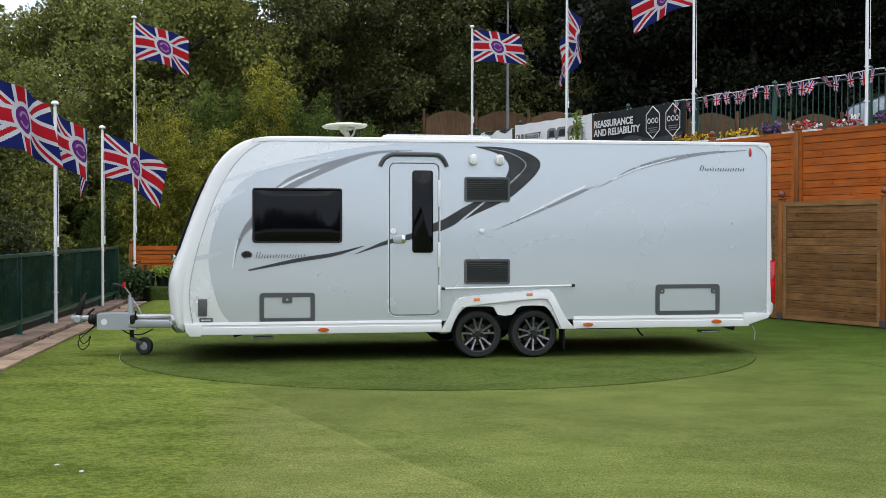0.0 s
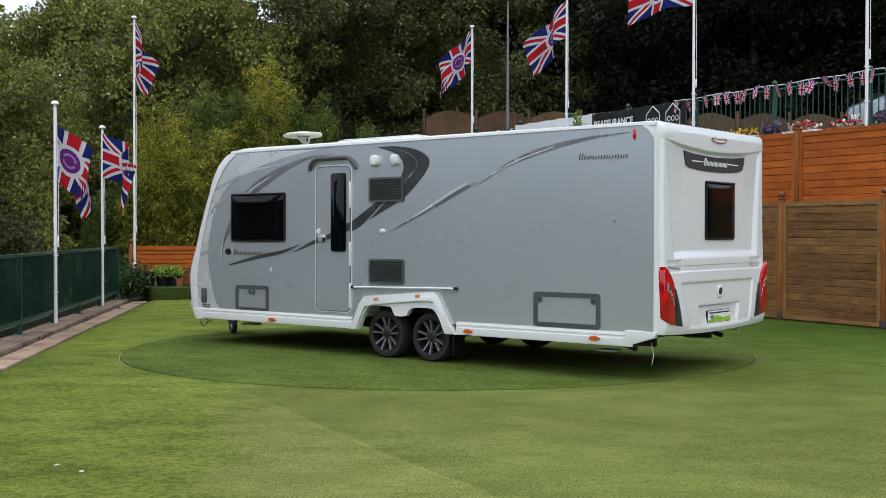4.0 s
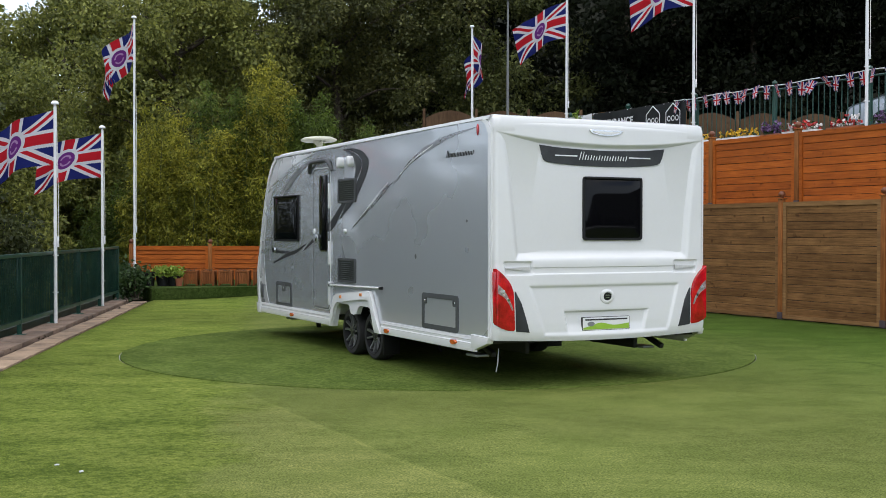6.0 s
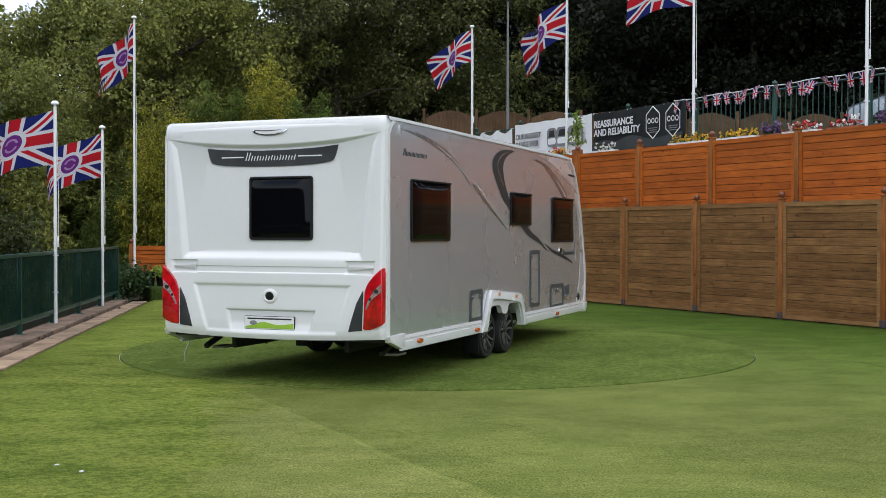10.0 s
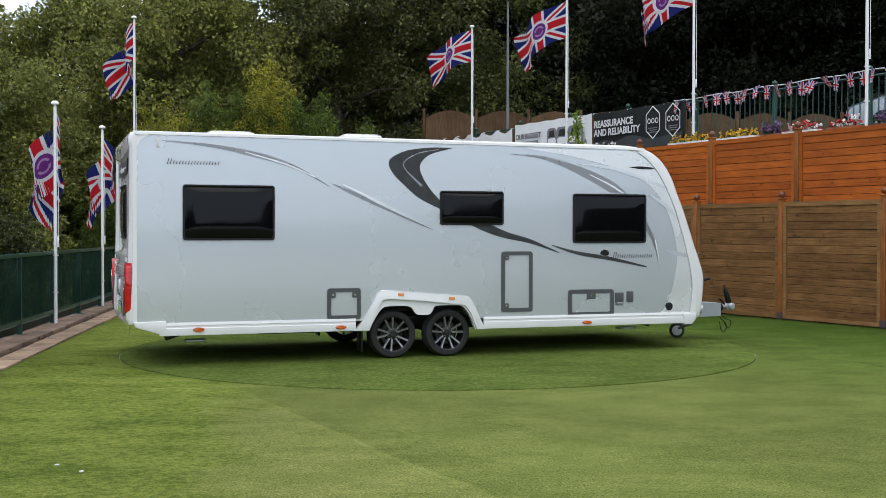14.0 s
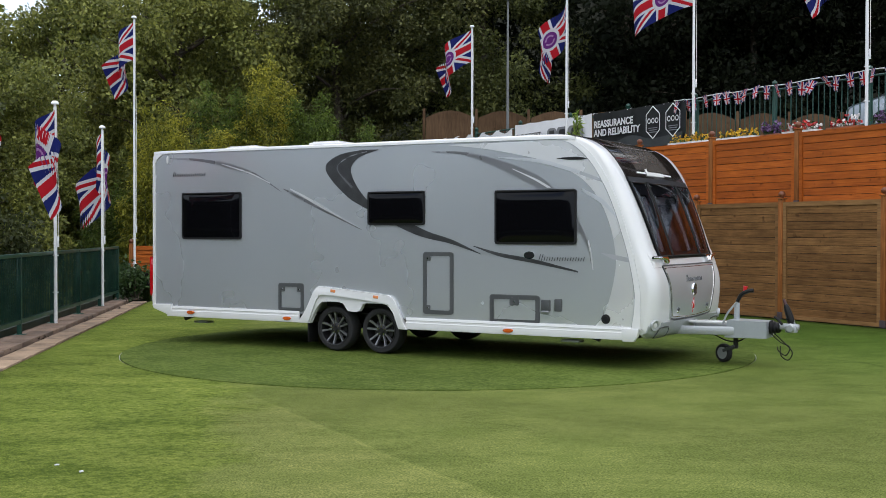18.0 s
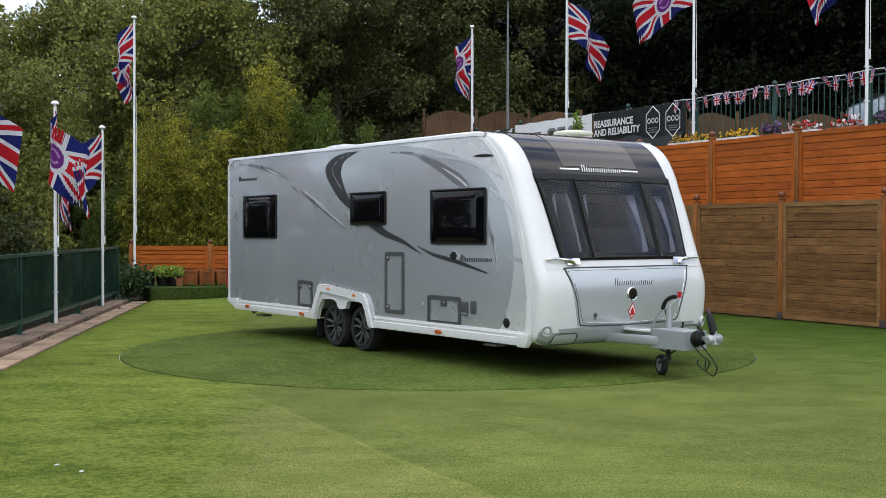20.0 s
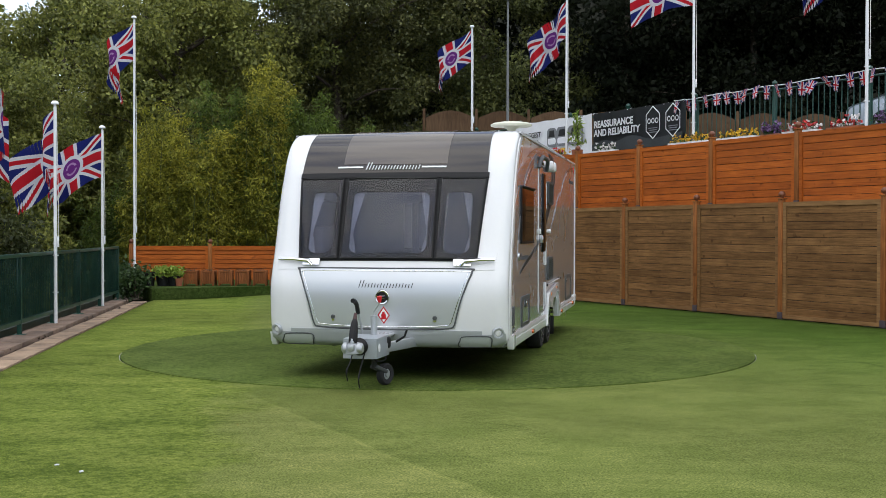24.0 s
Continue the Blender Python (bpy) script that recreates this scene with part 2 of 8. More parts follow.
def flag_print(name, length, height, emblem=True, bold=1.0, edge=1.0):
    """Red, white and blue flag with a round purple emblem, printed on cloth; origin at the hoist's lower corner."""
    m, n, l, b = shader(name)
    tc, sep = n.new("ShaderNodeTexCoord"), n.new("ShaderNodeSeparateXYZ")
    l.new(tc.outputs["UV"], sep.inputs[0])
    M = lambda op, a, c=0.0: math_node(n, l, op, a, c)
    x = M("MULTIPLY", M("SUBTRACT", sep.outputs[0], length / 2), 1.0 / height)
    y = M("MULTIPLY", M("SUBTRACT", sep.outputs[1], height / 2), 1.0 / height)
    ax, ay = M("ABSOLUTE", x), M("ABSOLUTE", y)
    asp = length / height
    diag = M("ABSOLUTE", M("SUBTRACT", M("MULTIPLY", ax, 1 / asp), ay))
    blue, white, red = (0.012, 0.02, 0.16), (0.72, 0.72, 0.76), (0.55, 0.012, 0.025)
    col = mixc(n, l, blue, white, M("LESS_THAN", diag, 0.115 * edge))
    col = mixc(n, l, col, red, M("LESS_THAN", diag, 0.042 * bold))
    cross = M("MINIMUM", ax, ay)
    col = mixc(n, l, col, white, M("LESS_THAN", cross, 0.165 * edge))
    col = mixc(n, l, col, red, M("LESS_THAN", cross, 0.1 * bold))
    emb = 1.0 if emblem else 0.0
    rad = M("SQRT", M("ADD", M("MULTIPLY", x, x), M("MULTIPLY", y, y)))
    col = mixc(n, l, col, white, M("LESS_THAN", rad, 0.27 * emb))
    col = mixc(n, l, col, (0.17, 0.03, 0.23), M("LESS_THAN", rad, 0.2 * emb))
    ring = M("ABSOLUTE", M("SUBTRACT", rad, 0.11))
    col = mixc(n, l, col, (0.45, 0.25, 0.5), M("MULTIPLY", M("LESS_THAN", ring, 0.02 * emb), M("GREATER_THAN", ay, 0.03)))
    v = coords(n, l)
    col = mixc(n, l, col, ramp(n, l, noise_node(n, l, v, 5.0), [(0.3, (0.8, 0.8, 0.8)), (0.7, (1, 1, 1))]), 1.0, "MULTIPLY")
    l.new(col, b.inputs["Base Color"])
    b.inputs["Roughness"].default_value, b.inputs["Specular IOR Level"].default_value = 0.75, 0.2
    t, mx = n.new("ShaderNodeBsdfTranslucent"), n.new("ShaderNodeMixShader")
    l.new(col, t.inputs["Color"])
    mx.inputs[0].default_value = 0.35
    l.new(b.outputs[0], mx.inputs[1])
    l.new(t.outputs[0], mx.inputs[2])
    l.new(mx.outputs[0], n["Material Output"].inputs["Surface"])
    return m


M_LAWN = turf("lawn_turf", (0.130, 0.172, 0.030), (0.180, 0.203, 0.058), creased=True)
M_DISC = turf("turntable_turf", (0.090, 0.128, 0.027), calm=0.6, lean=(0.82, 0.57, 0.0))
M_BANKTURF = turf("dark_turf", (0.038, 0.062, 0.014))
M_SOIL = surface("woodland_floor", (0.014, 0.015, 0.009), 0.95, spec=0.05, var=0.4, coarse=0.5, fine=9.0, relief=0.05)
M_PAVE = surface("concrete_paving", (0.22, 0.152, 0.110), 0.9, var=0.5, coarse=2.0, fine=60.0, relief=0.004, per_object=0.25)
# pale ground out of view, there to brighten what the caravan mirrors
M_UNSEEN_GROUND = surface("pale_concrete", (0.44, 0.44, 0.43), 0.85, var=0.15, coarse=0.6, fine=30.0, relief=0.003)
M_KERB = surface("edging_slab", (0.37, 0.26, 0.175), 0.9, var=0.5, coarse=3.0, fine=70.0, relief=0.004, per_object=0.3)
M_WHITE = surface("white_gelcoat", (0.68, 0.685, 0.695), 0.2, var=0.02, coarse=1.0, fine=30.0, coat=0.5)
M_SILVER = surface("silver_side_paint", (0.555, 0.586, 0.622), 0.27, metal=0.6, var=0.012, coarse=0.5, fine=3.0, rough_var=0.02, coat=1.0, coat_rough=0.05)
M_SILVER_LT = surface("pale_silver_graphic", (0.66, 0.685, 0.72), 0.25, metal=0.6, var=0.02, fine=3.0, coat=1.0)
M_WHITE_GR = surface("white_graphic", (0.74, 0.75, 0.77), 0.26, metal=0.45, var=0.02, fine=3.0, coat=1.0)
M_MID_GR = surface("mid_grey_graphic", (0.22, 0.225, 0.24), 0.28, metal=0.55, var=0.03, fine=3.0, coat=1.0)
M_DARK_GR = surface("charcoal_graphic", (0.034, 0.036, 0.039), 0.45, var=0.3, coarse=6.0, fine=90.0, spec=0.35)
M_GREY_PL = surface("grey_plastic", (0.06, 0.064, 0.068), 0.5, var=0.1)
M_BLACK_PL = surface("black_plastic", (0.010, 0.010, 0.011), 0.45, var=0.15, spec=0.22)
M_BUMPER = surface("silver_bumper", (0.40, 0.42, 0.44), 0.4, metal=0.3, var=0.03, fine=4.0, coat=0.2)
M_LOCKER = surface("silver_locker_lid", (0.50, 0.525, 0.555), 0.28, metal=0.4, var=0.015, fine=3.0, coarse=0.6, rough_var=0.02, coat=0.6)
M_GLASS = surface("dark_acrylic", (0.003, 0.003, 0.004), 0.05, var=0.1, rough_var=0.01, spec=0.2)
M_FRONT_GLASS = tinted_glass("front_acrylic", (0.52, 0.54, 0.64))
M_INNER_PANE = tinted_glass("inner_acrylic", (0.86, 0.87, 0.9), layers=2.2)
M_SUNROOF = surface("smoked_acrylic", (0.016, 0.012, 0.011), 0.09, var=0.1, fine=4.0, rough_var=0.03, coat=0.0, spec=0.5)
M_SUNPANE = surface("clear_smoked_acrylic", (0.085, 0.072, 0.064), 0.10, var=0.12, fine=2.0, rough_var=0.05, spec=0.5, stretch=(0.4, 0.4, 6))
M_INTERIOR = surface("grey_blue_lining", (0.20, 0.22, 0.30), 0.8, var=0.06, fine=3.0)
M_CUSHION = surface("pale_upholstery", (0.50, 0.50, 0.54), 0.9, var=0.1, coarse=3.0, fine=60.0)
M_CURTAIN = surface("white_curtain", (0.82, 0.83, 0.85), 0.9, var=0.1, fine=25)
M_TYRE = surface("tyre_rubber", (0.014, 0.014, 0.015), 0.8, var=0.2, relief=0.001)
M_ALLOY = surface("machined_alloy", (0.23, 0.235, 0.245), 0.36, metal=0.7, var=0.1)
M_ALLOY_DK = surface("black_alloy", (0.022, 0.022, 0.024), 0.35, metal=0.3, var=0.1)
M_GALV = surface("galvanised_steel", (0.42, 0.44, 0.46), 0.42, metal=0.55, var=0.12, fine=120)
M_SILVER_HITCH = surface("grey_hitch_cover", (0.36, 0.39, 0.42), 0.38, metal=0.35, var=0.05, coat=0.2)
M_CHASSIS = surface("black_chassis", (0.016, 0.016, 0.016), 0.7, var=0.3)
M_RED = surface("red_plastic", (0.5, 0.012, 0.02), 0.3, var=0.06)
M_GRIP_END = surface("dark_red_plastic", (0.05, 0.012, 0.012), 0.4, var=0.1)
M_TAIL = surface("red_lens", (0.50, 0.006, 0.012), 0.1, var=0.45, coat=0.5, coarse=9.0, fine=70)
M_LENS_DULL = surface("clear_lamp_reflector", (0.55, 0.42, 0.42), 0.2, metal=0.5, var=0.5, coarse=30.0, fine=90.0)
M_CLEAR = surface("clear_lens", (0.62, 0.62, 0.62), 0.1, var=0.2, coat=0.8, fine=45)
M_AMBER = surface("amber_lens", (0.52, 0.095, 0.015), 0.12, var=0.1, coat=0.6)
M_AMBER_PALE = surface("pale_amber_reflector", (0.7, 0.25, 0.09), 0.2, var=0.05, coat=0.4)
M_CHROME = surface("chrome", (0.75, 0.75, 0.76), 0.08, metal=1.0, var=0.03)
M_POLE = surface("white_pole_paint", (0.74, 0.75, 0.77), 0.35, var=0.05)
M_POLE_GREY = surface("grey_lamp_post", (0.16, 0.17, 0.17), 0.6, var=0.1)
M_FENCE_BROWN = wood("weathered_brown_board", (0.325, 0.170, 0.064), (0.14, 0.068, 0.025), rough=0.8, mottle=0.55, knots=0.8)
M_FENCE_FRAME = wood("weathered_brown_frame", (0.34, 0.186, 0.076), (0.19, 0.102, 0.042), rough=0.8)
M_FENCE_ORANGE = wood("orange_stained_board", (0.57, 0.150, 0.020), (0.32, 0.070, 0.010), rough=0.55, knots=0.75)
# near-black colour that stands for the shade in the board grooves
M_GROOVE_SHADE = surface("dark_groove_timber", (0.030, 0.014, 0.007), 0.9, var=0.3)
M_POST = wood("orange_brown_post", (0.46, 0.175, 0.050), (0.22, 0.078, 0.023), along=(14, 14, 1), rough=0.65)
M_FINIAL = surface("red_brown_finial", (0.16, 0.05, 0.02), 0.5, var=0.2)
M_SHOE = surface("post_shoe_steel", (0.075, 0.055, 0.065), 0.6, metal=0.3, var=0.2)
M_GREEN = surface("green_gloss_paint", (0.010, 0.056, 0.040), 0.4, var=0.15)
M_GREEN_DK = surface("dark_green_board", (0.010, 0.03, 0.02), 0.6, var=0.25)
M_PLANTER = wood("planter_board", (0.36, 0.13, 0.045), (0.17, 0.06, 0.02), along=(14, 14, 1), rough=0.7)
M_BARK = surface("bark", (0.07, 0.055, 0.04), 0.95, var=0.4, coarse=3, fine=25, relief=0.02)
M_LEAF_L = leaves("oak_leaf", (0.078, 0.098, 0.026), (0.27, 0.285, 0.070))
M_LEAF_M = leaves("olive_leaf", (0.044, 0.055, 0.018), (0.140, 0.145, 0.045))
M_LEAF_S = leaves("laurel_leaf", (0.036, 0.050, 0.016), (0.145, 0.160, 0.048))
M_LEAF_N = leaves("hedge_leaf", (0.024, 0.036, 0.011), (0.092, 0.108, 0.032))
# the wood's deep shade is put into this near-black leaf colour
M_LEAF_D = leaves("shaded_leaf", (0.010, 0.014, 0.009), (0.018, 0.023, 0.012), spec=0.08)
M_BAMBOO = leaves("bamboo_leaf", (0.090, 0.120, 0.017), (0.43, 0.41, 0.056), trans=0.4)
M_BAMBOO_D = leaves("green_bamboo_leaf", (0.040, 0.078, 0.014), (0.17, 0.235, 0.042), trans=0.4)
M_CULM = surface("bamboo_culm", (0.075, 0.095, 0.028), 0.5, var=0.25)
M_SHRUB = leaves("shrub_leaf", (0.02, 0.045, 0.016), (0.07, 0.12, 0.04))
M_HERB = leaves("herb_leaf", (0.13, 0.22, 0.03), (0.32, 0.42, 0.08))
M_YELLOW = surface("yellow_petal", (0.75, 0.45, 0.02), 0.7, var=0.25)
M_REDPETAL = surface("red_petal", (0.55, 0.03, 0.03), 0.7, var=0.25)
M_WHITEPETAL = surface("white_petal", (0.75, 0.72, 0.7), 0.7, var=0.15)
M_PURPLE = surface("purple_petal", (0.17, 0.09, 0.22), 0.7, var=0.3)
M_TROUGH = surface("white_trough", (0.72, 0.71, 0.68), 0.6, var=0.1)
M_CREAM = surface("cream_plastic", (0.60, 0.60, 0.48), 0.45, var=0.06)
M_TERRACOTTA = surface("terracotta", (0.3, 0.1, 0.05), 0.85, var=0.2)
M_BANNER_W = surface("white_banner_vinyl", (0.80, 0.81, 0.83), 0.45, var=0.06)
M_BANNER_B = surface("dark_banner_vinyl", (0.014, 0.016, 0.017), 0.45, var=0.3, coarse=2.5, spec=0.25)
M_PRINT_HILL = surface("dark_grey_print", (0.05, 0.056, 0.058), 0.5, var=0.25, spec=0.2)
M_PRINT_W = surface("white_print", (0.72, 0.73, 0.74), 0.5, var=0.04)
M_PRINT_K = surface("black_print", (0.02, 0.02, 0.022), 0.5, var=0.1)
M_PRINT_G = surface("grey_print", (0.22, 0.23, 0.24), 0.5, var=0.15)
M_LIME = surface("lime_print", (0.30, 0.50, 0.05), 0.4, var=0.1)
FLAG_SHEAR = math.tan(radians(28))
M_FLAG = flag_print("flag_cloth", 1.32, 0.80)
M_PENNANT = flag_print("bunting_cloth", 0.21, 0.3, False, 0.5, 0.62)
M_ARCHFENCE = wood("old_arched_board", (0.17, 0.105, 0.06), (0.09, 0.055, 0.032), along=(14, 14, 1), rough=0.9)
M_CARPAINT = surface("silver_car_paint", (0.45, 0.5, 0.55), 0.25, metal=0.5, var=0.04, coat=0.6)
M_STONE = surface("retaining_stone", (0.1, 0.09, 0.08), 0.9, var=0.35, relief=0.02)

# ---- mesh helpers ----
def part(name, bm, material, parent=None, label="", smooth=True):
    """Links a bmesh as one mesh object under a thing or a part."""
    me = bpy.data.meshes.new(name)
    bmesh.ops.recalc_face_normals(bm, faces=bm.faces)
    bm.to_mesh(me)
    bm.free()
    if smooth:
        for p in me.polygons:
            p.use_smooth = True
        me.set_sharp_from_angle(angle=radians(35))
    me.materials.append(material)
    ob = new(name, me)
    if parent:
        ob.parent = parent
    if label:
        ob["label"] = label
    return ob


def shared(name, mesh, m, parent=None):
    """One more object on a mesh that already exists."""
    ob = new(name, mesh)
    if parent:
        ob.parent = parent
    ob.matrix_local = m
    return ob


def thing(name, m, label, category, group="", kind=""):
    ob = new(name)
    ob.matrix_world = m
    ob.empty_display_size = 0.2
    return tagged(ob, label, category, group, kind)


def box(bm, c, s, bevel=0.0, segs=2, m=None):
    r = bmesh.ops.create_cube(bm, size=1.0)["verts"]
    for v in r:
        v.co = Vector((v.co.x * s[0], v.co.y * s[1], v.co.z * s[2]))
    if bevel:
        es = list({e for v in r for e in v.link_edges})
        out = bmesh.ops.bevel(bm, geom=es, offset=bevel, segments=segs, affect="EDGES", profile=0.5)
        r = list({v for f in out["faces"] for v in f.verts} | {v for v in r if v.is_valid})
    for v in r:
        v.co = (m @ v.co if m else v.co) + Vector(c)
    return bm


def bx(c, s, bevel=0.0, segs=2, m=None):
    return box(bmesh.new(), c, s, bevel, segs, m)


def tube(bm, path, r, n=10, cap=True):
    """A round bar along a path; r is one radius or one for each point."""
    path = [Vector(p) for p in path]
    rs = r if isinstance(r, (list, tuple)) else [r] * len(path)
    rings, up = [], None
    for i, p in enumerate(path):
        d = (path[min(i + 1, len(path) - 1)] - path[max(i - 1, 0)]).normalized()
        if up is None:
            up = Vector((0, 0, 1)) if abs(d.z) < 0.9 else Vector((1, 0, 0))
        a = d.cross(up).normalized()
        up = a.cross(d).normalized()
        rings.append([bm.verts.new(p + (a * math.cos(2 * math.pi * k / n) + up * math.sin(2 * math.pi * k / n)) * rs[i]) for k in range(n)])
    for q, w in zip(rings, rings[1:]):
        for k in range(n):
            bm.faces.new((q[k], q[(k + 1) % n], w[(k + 1) % n], w[k]))
    if cap:
        bm.faces.new(rings[0][::-1])
        bm.faces.new(rings[-1])
    return bm


def lathe(bm, profile, n=24, m=None, close=False):
    """Turns (radius, height) points about z."""
    rings = []
    for r, z in profile:
        rings.append([bm.verts.new(Vector((r * math.cos(2 * math.pi * k / n), r * math.sin(2 * math.pi * k / n), z))) for k in range(n)] if r > 1e-6 else [bm.verts.new(Vector((0, 0, z)))])
    pairs = list(zip(rings, rings[1:])) + ([(rings[-1], rings[0])] if close else [])
    for q, w in pairs:
        for k in range(n):
            j = (k + 1) % n
            if len(q) == 1 and len(w) == 1:
                continue
            if len(q) == 1:
                bm.faces.new((q[0], w[j], w[k]))
            elif len(w) == 1:
                bm.faces.new((q[k], q[j], w[0]))
            else:
                bm.faces.new((q[k], q[j], w[j], w[k]))
    if m:
        for ring in rings:
            for v in ring:
                v.co = m @ v.co
    return bm


def spline(pts, n=6, closed=False):
    """A smooth line through a few control points."""
    P, out, c = [Vector(p) for p in pts], [], len(pts)
    for i in range(c if closed else c - 1):
        a, b = P[i], P[(i + 1) % c]
        z = P[(i - 1) % c] if closed or i > 0 else a * 2 - b
        d = P[(i + 2) % c] if closed or i + 2 < c else b * 2 - a
        for k in range(n):
            t = k / n
            out.append(tuple(0.5 * ((2 * a) + (b - z) * t + (2 * z - 5 * a + 4 * b - d) * t * t + (3 * a - z - 3 * b + d) * t ** 3)))
    if not closed:
        out.append(tuple(P[-1]))
    return out


def prism(bm, pts, axis, a, b, bevel=0.0):
    """A flat outline pushed from a to b along an axis: y takes (x, z) outlines, x takes (y, z), z takes (x, y)."""
    put = {"y": lambda u, v, w: (u, w, v), "x": lambda u, v, w: (w, u, v), "z": lambda u, v, w: (u, v, w)}[axis]
    lo, hi = [bm.verts.new(put(u, v, a)) for u, v in pts], [bm.verts.new(put(u, v, b)) for u, v in pts]
    n = len(pts)
    top = bm.faces.new(hi)
    bm.faces.new(lo[::-1])
    for i in range(n):
        bm.faces.new((lo[i], lo[(i + 1) % n], hi[(i + 1) % n], hi[i]))
    if bevel:
        bmesh.ops.bevel(bm, geom=list(top.edges), offset=bevel, segments=2, affect="EDGES", profile=0.5)
    return bm


def rrect(x0, z0, x1, z1, r, n=4):
    """A rectangle with rounded corners, as an outline."""
    out = []
    for cx, cz, a in ((x1 - r, z1 - r, 0), (x0 + r, z1 - r, 90), (x0 + r, z0 + r, 180), (x1 - r, z0 + r, 270)):
        out += [(cx + r * math.cos(radians(a + 90 * k / n)), cz + r * math.sin(radians(a + 90 * k / n))) for k in range(n + 1)]
    return out


def oval(cx, cz, rx, rz, n=20):
    return [(cx + rx * math.cos(2 * math.pi * k / n), cz + rz * math.sin(2 * math.pi * k / n)) for k in range(n)]


def ring(bm, outer, inner, axis, a, b):
    """A frame between two outlines of equal length, pushed from a to b."""
    put = {"y": lambda u, v, w: (u, w, v), "x": lambda u, v, w: (w, u, v), "z": lambda u, v, w: (u, v, w)}[axis]
    V = [[bm.verts.new(put(u, v, w)) for u, v in o] for o, w in ((outer, a), (outer, b), (inner, b), (inner, a))]
    n = len(outer)
    for q, w in zip(V, V[1:] + V[:1]):
        for k in range(n):
            bm.faces.new((q[k], q[(k + 1) % n], w[(k + 1) % n], w[k]))
    return bm


def mesh_of(name, verts, faces, material, parent=None, smooth=False):
    me = bpy.data.meshes.new(name)
    me.from_pydata(verts, [], faces)
    me.materials.append(material)
    if smooth:
        me.polygons.foreach_set("use_smooth", [True] * len(me.polygons))
    ob = new(name, me)
    if parent:
        ob.parent = parent
    return ob


def foliage(name, centres, size, material, parent, rng, droop=0.0, slim=0.55, out=None):
    """A crown of single leaves, each a small folded blade, at the given points."""
    n = len(centres)
    c = np.asarray(centres, float)
    d = rng.normal(size=(n, 3))
    if out is not None:
        d = d * 0.8 + out
    d[:, 2] -= droop
    d /= np.linalg.norm(d, axis=1)[:, None] + 1e-9
    r = rng.normal(size=(n, 3))
    s = np.cross(d, r)
    s /= np.linalg.norm(s, axis=1)[:, None] + 1e-9
    up = np.cross(s, d)
    L = size * rng.uniform(0.6, 1.35, n)[:, None]
    W = L * slim * 0.5
    tip, mid = c + d * L, c + d * L * 0.45
    V = np.stack([c, mid + s * W + up * L * 0.08, tip - up * L * 0.08, mid - s * W + up * L * 0.08], 1).reshape(-1, 3)
    me = bpy.data.meshes.new(name)
    me.vertices.add(4 * n)
    me.vertices.foreach_set("co", V.ravel())
    me.loops.add(4 * n)
    me.loops.foreach_set("vertex_index", np.arange(4 * n, dtype=np.int32))
    me.polygons.add(n)
    me.polygons.foreach_set("loop_start", np.arange(0, 4 * n, 4, dtype=np.int32))
    me.update(calc_edges=True)
    me.materials.append(material)
    ob = new(name, me)
    if parent:
        ob.parent = parent
    if len(me.polygons) > 0 and name in ("leaves", "bloom_cluster", "crown", "leafy_crown", "dead_stalks"):
        ob["kind"] = "stuff"
    return ob

# ---- ground ----
FA, FD = Vector((2.662, 10.235, 0)), Vector((1.0005, -1.8128, 0))   # boundary fence: first post, step from post to post
FU = FD.normalized()
FN = Vector((-FU.y, FU.x, 0))      # outwards, behind the fence


def smooth01(t):
    t = min(1.0, max(0.0, t))
    return t * t * (3 - 2 * t)


def ground_height(x, y):
    """Level yard; a drop beyond the railing, a raised terrace beyond the boundary fence, a wooded bank behind it all."""
    s = (Vector((x, y, 0)) - FA).dot(FN)
    left = -(x + 6.0 + 0.115 * (y - 5))
    z = -0.03
    if left > 0:
        z -= 2.2 * smooth01((left - 0.4) / 5.0)
    if y > 14.6:
        z += -0.4 * smooth01((y - 14.6) / 4) * (1 if s < 0 else 0)
    if s > 0.55:
        run = (Vector((x, y, 0)) - FA).dot(FU) / FD.length
        z = 3.04 * smooth01((s - 0.55) / 0.25) * (1 - smooth01((run - 7.3) / 2.0))
        z += 9.0 * smooth01((s - 14) / 40)
    far = math.hypot(x, y)
    if y > 10:
        z += 13.0 * smooth01((y - 27) / 55) * smooth01((x + 17) / 12)
    return z + (0.12 * noise.noise((x * 0.3, y * 0.3, 0)) if far > 22 else 0.0)


def ticks(lo, hi, step, reach):
    a, out = lo, []
    while a < hi:
        out.append(a)
        a += step
    g, e1, e2 = step, hi, lo
    while e1 < reach:
        out.append(e1)
        e1 += g
        g *= 1.35
    g = step * 1.35
    while e2 > -reach:
        e2 -= g
        out.append(e2)
        g *= 1.35
    return sorted(out)


gx, gy = ticks(-22, 34, 0.5, 2400), ticks(-16, 40, 0.5, 2400)
gv = [(x, y, ground_height(x, y)) for y in gy for x in gx]
gf = [(j * len(gx) + i, j * len(gx) + i + 1, (j + 1) * len(gx) + i + 1, (j + 1) * len(gx) + i) for j in range(len(gy) - 1) for i in range(len(gx) - 1)]
tagged(mesh_of("ground", gv, gf, M_SOIL, smooth=True), "dark leafy soil sloping up into the wood", "ground", kind="structure")

# lawn of artificial turf with a round hole for the turntable
RIM = 3.776
lawn_edge = [(-4.10, -16), (15, -16), (15, -7)] + [(p.x, p.y) for p in (FA + FD * 5.4, FA + FD * -3.2)] + [(0.6, 13.2), (-2.6, 11.5), (-5.95, 9.95), (-5.90, 9.2), (-4.474, -2.42)]


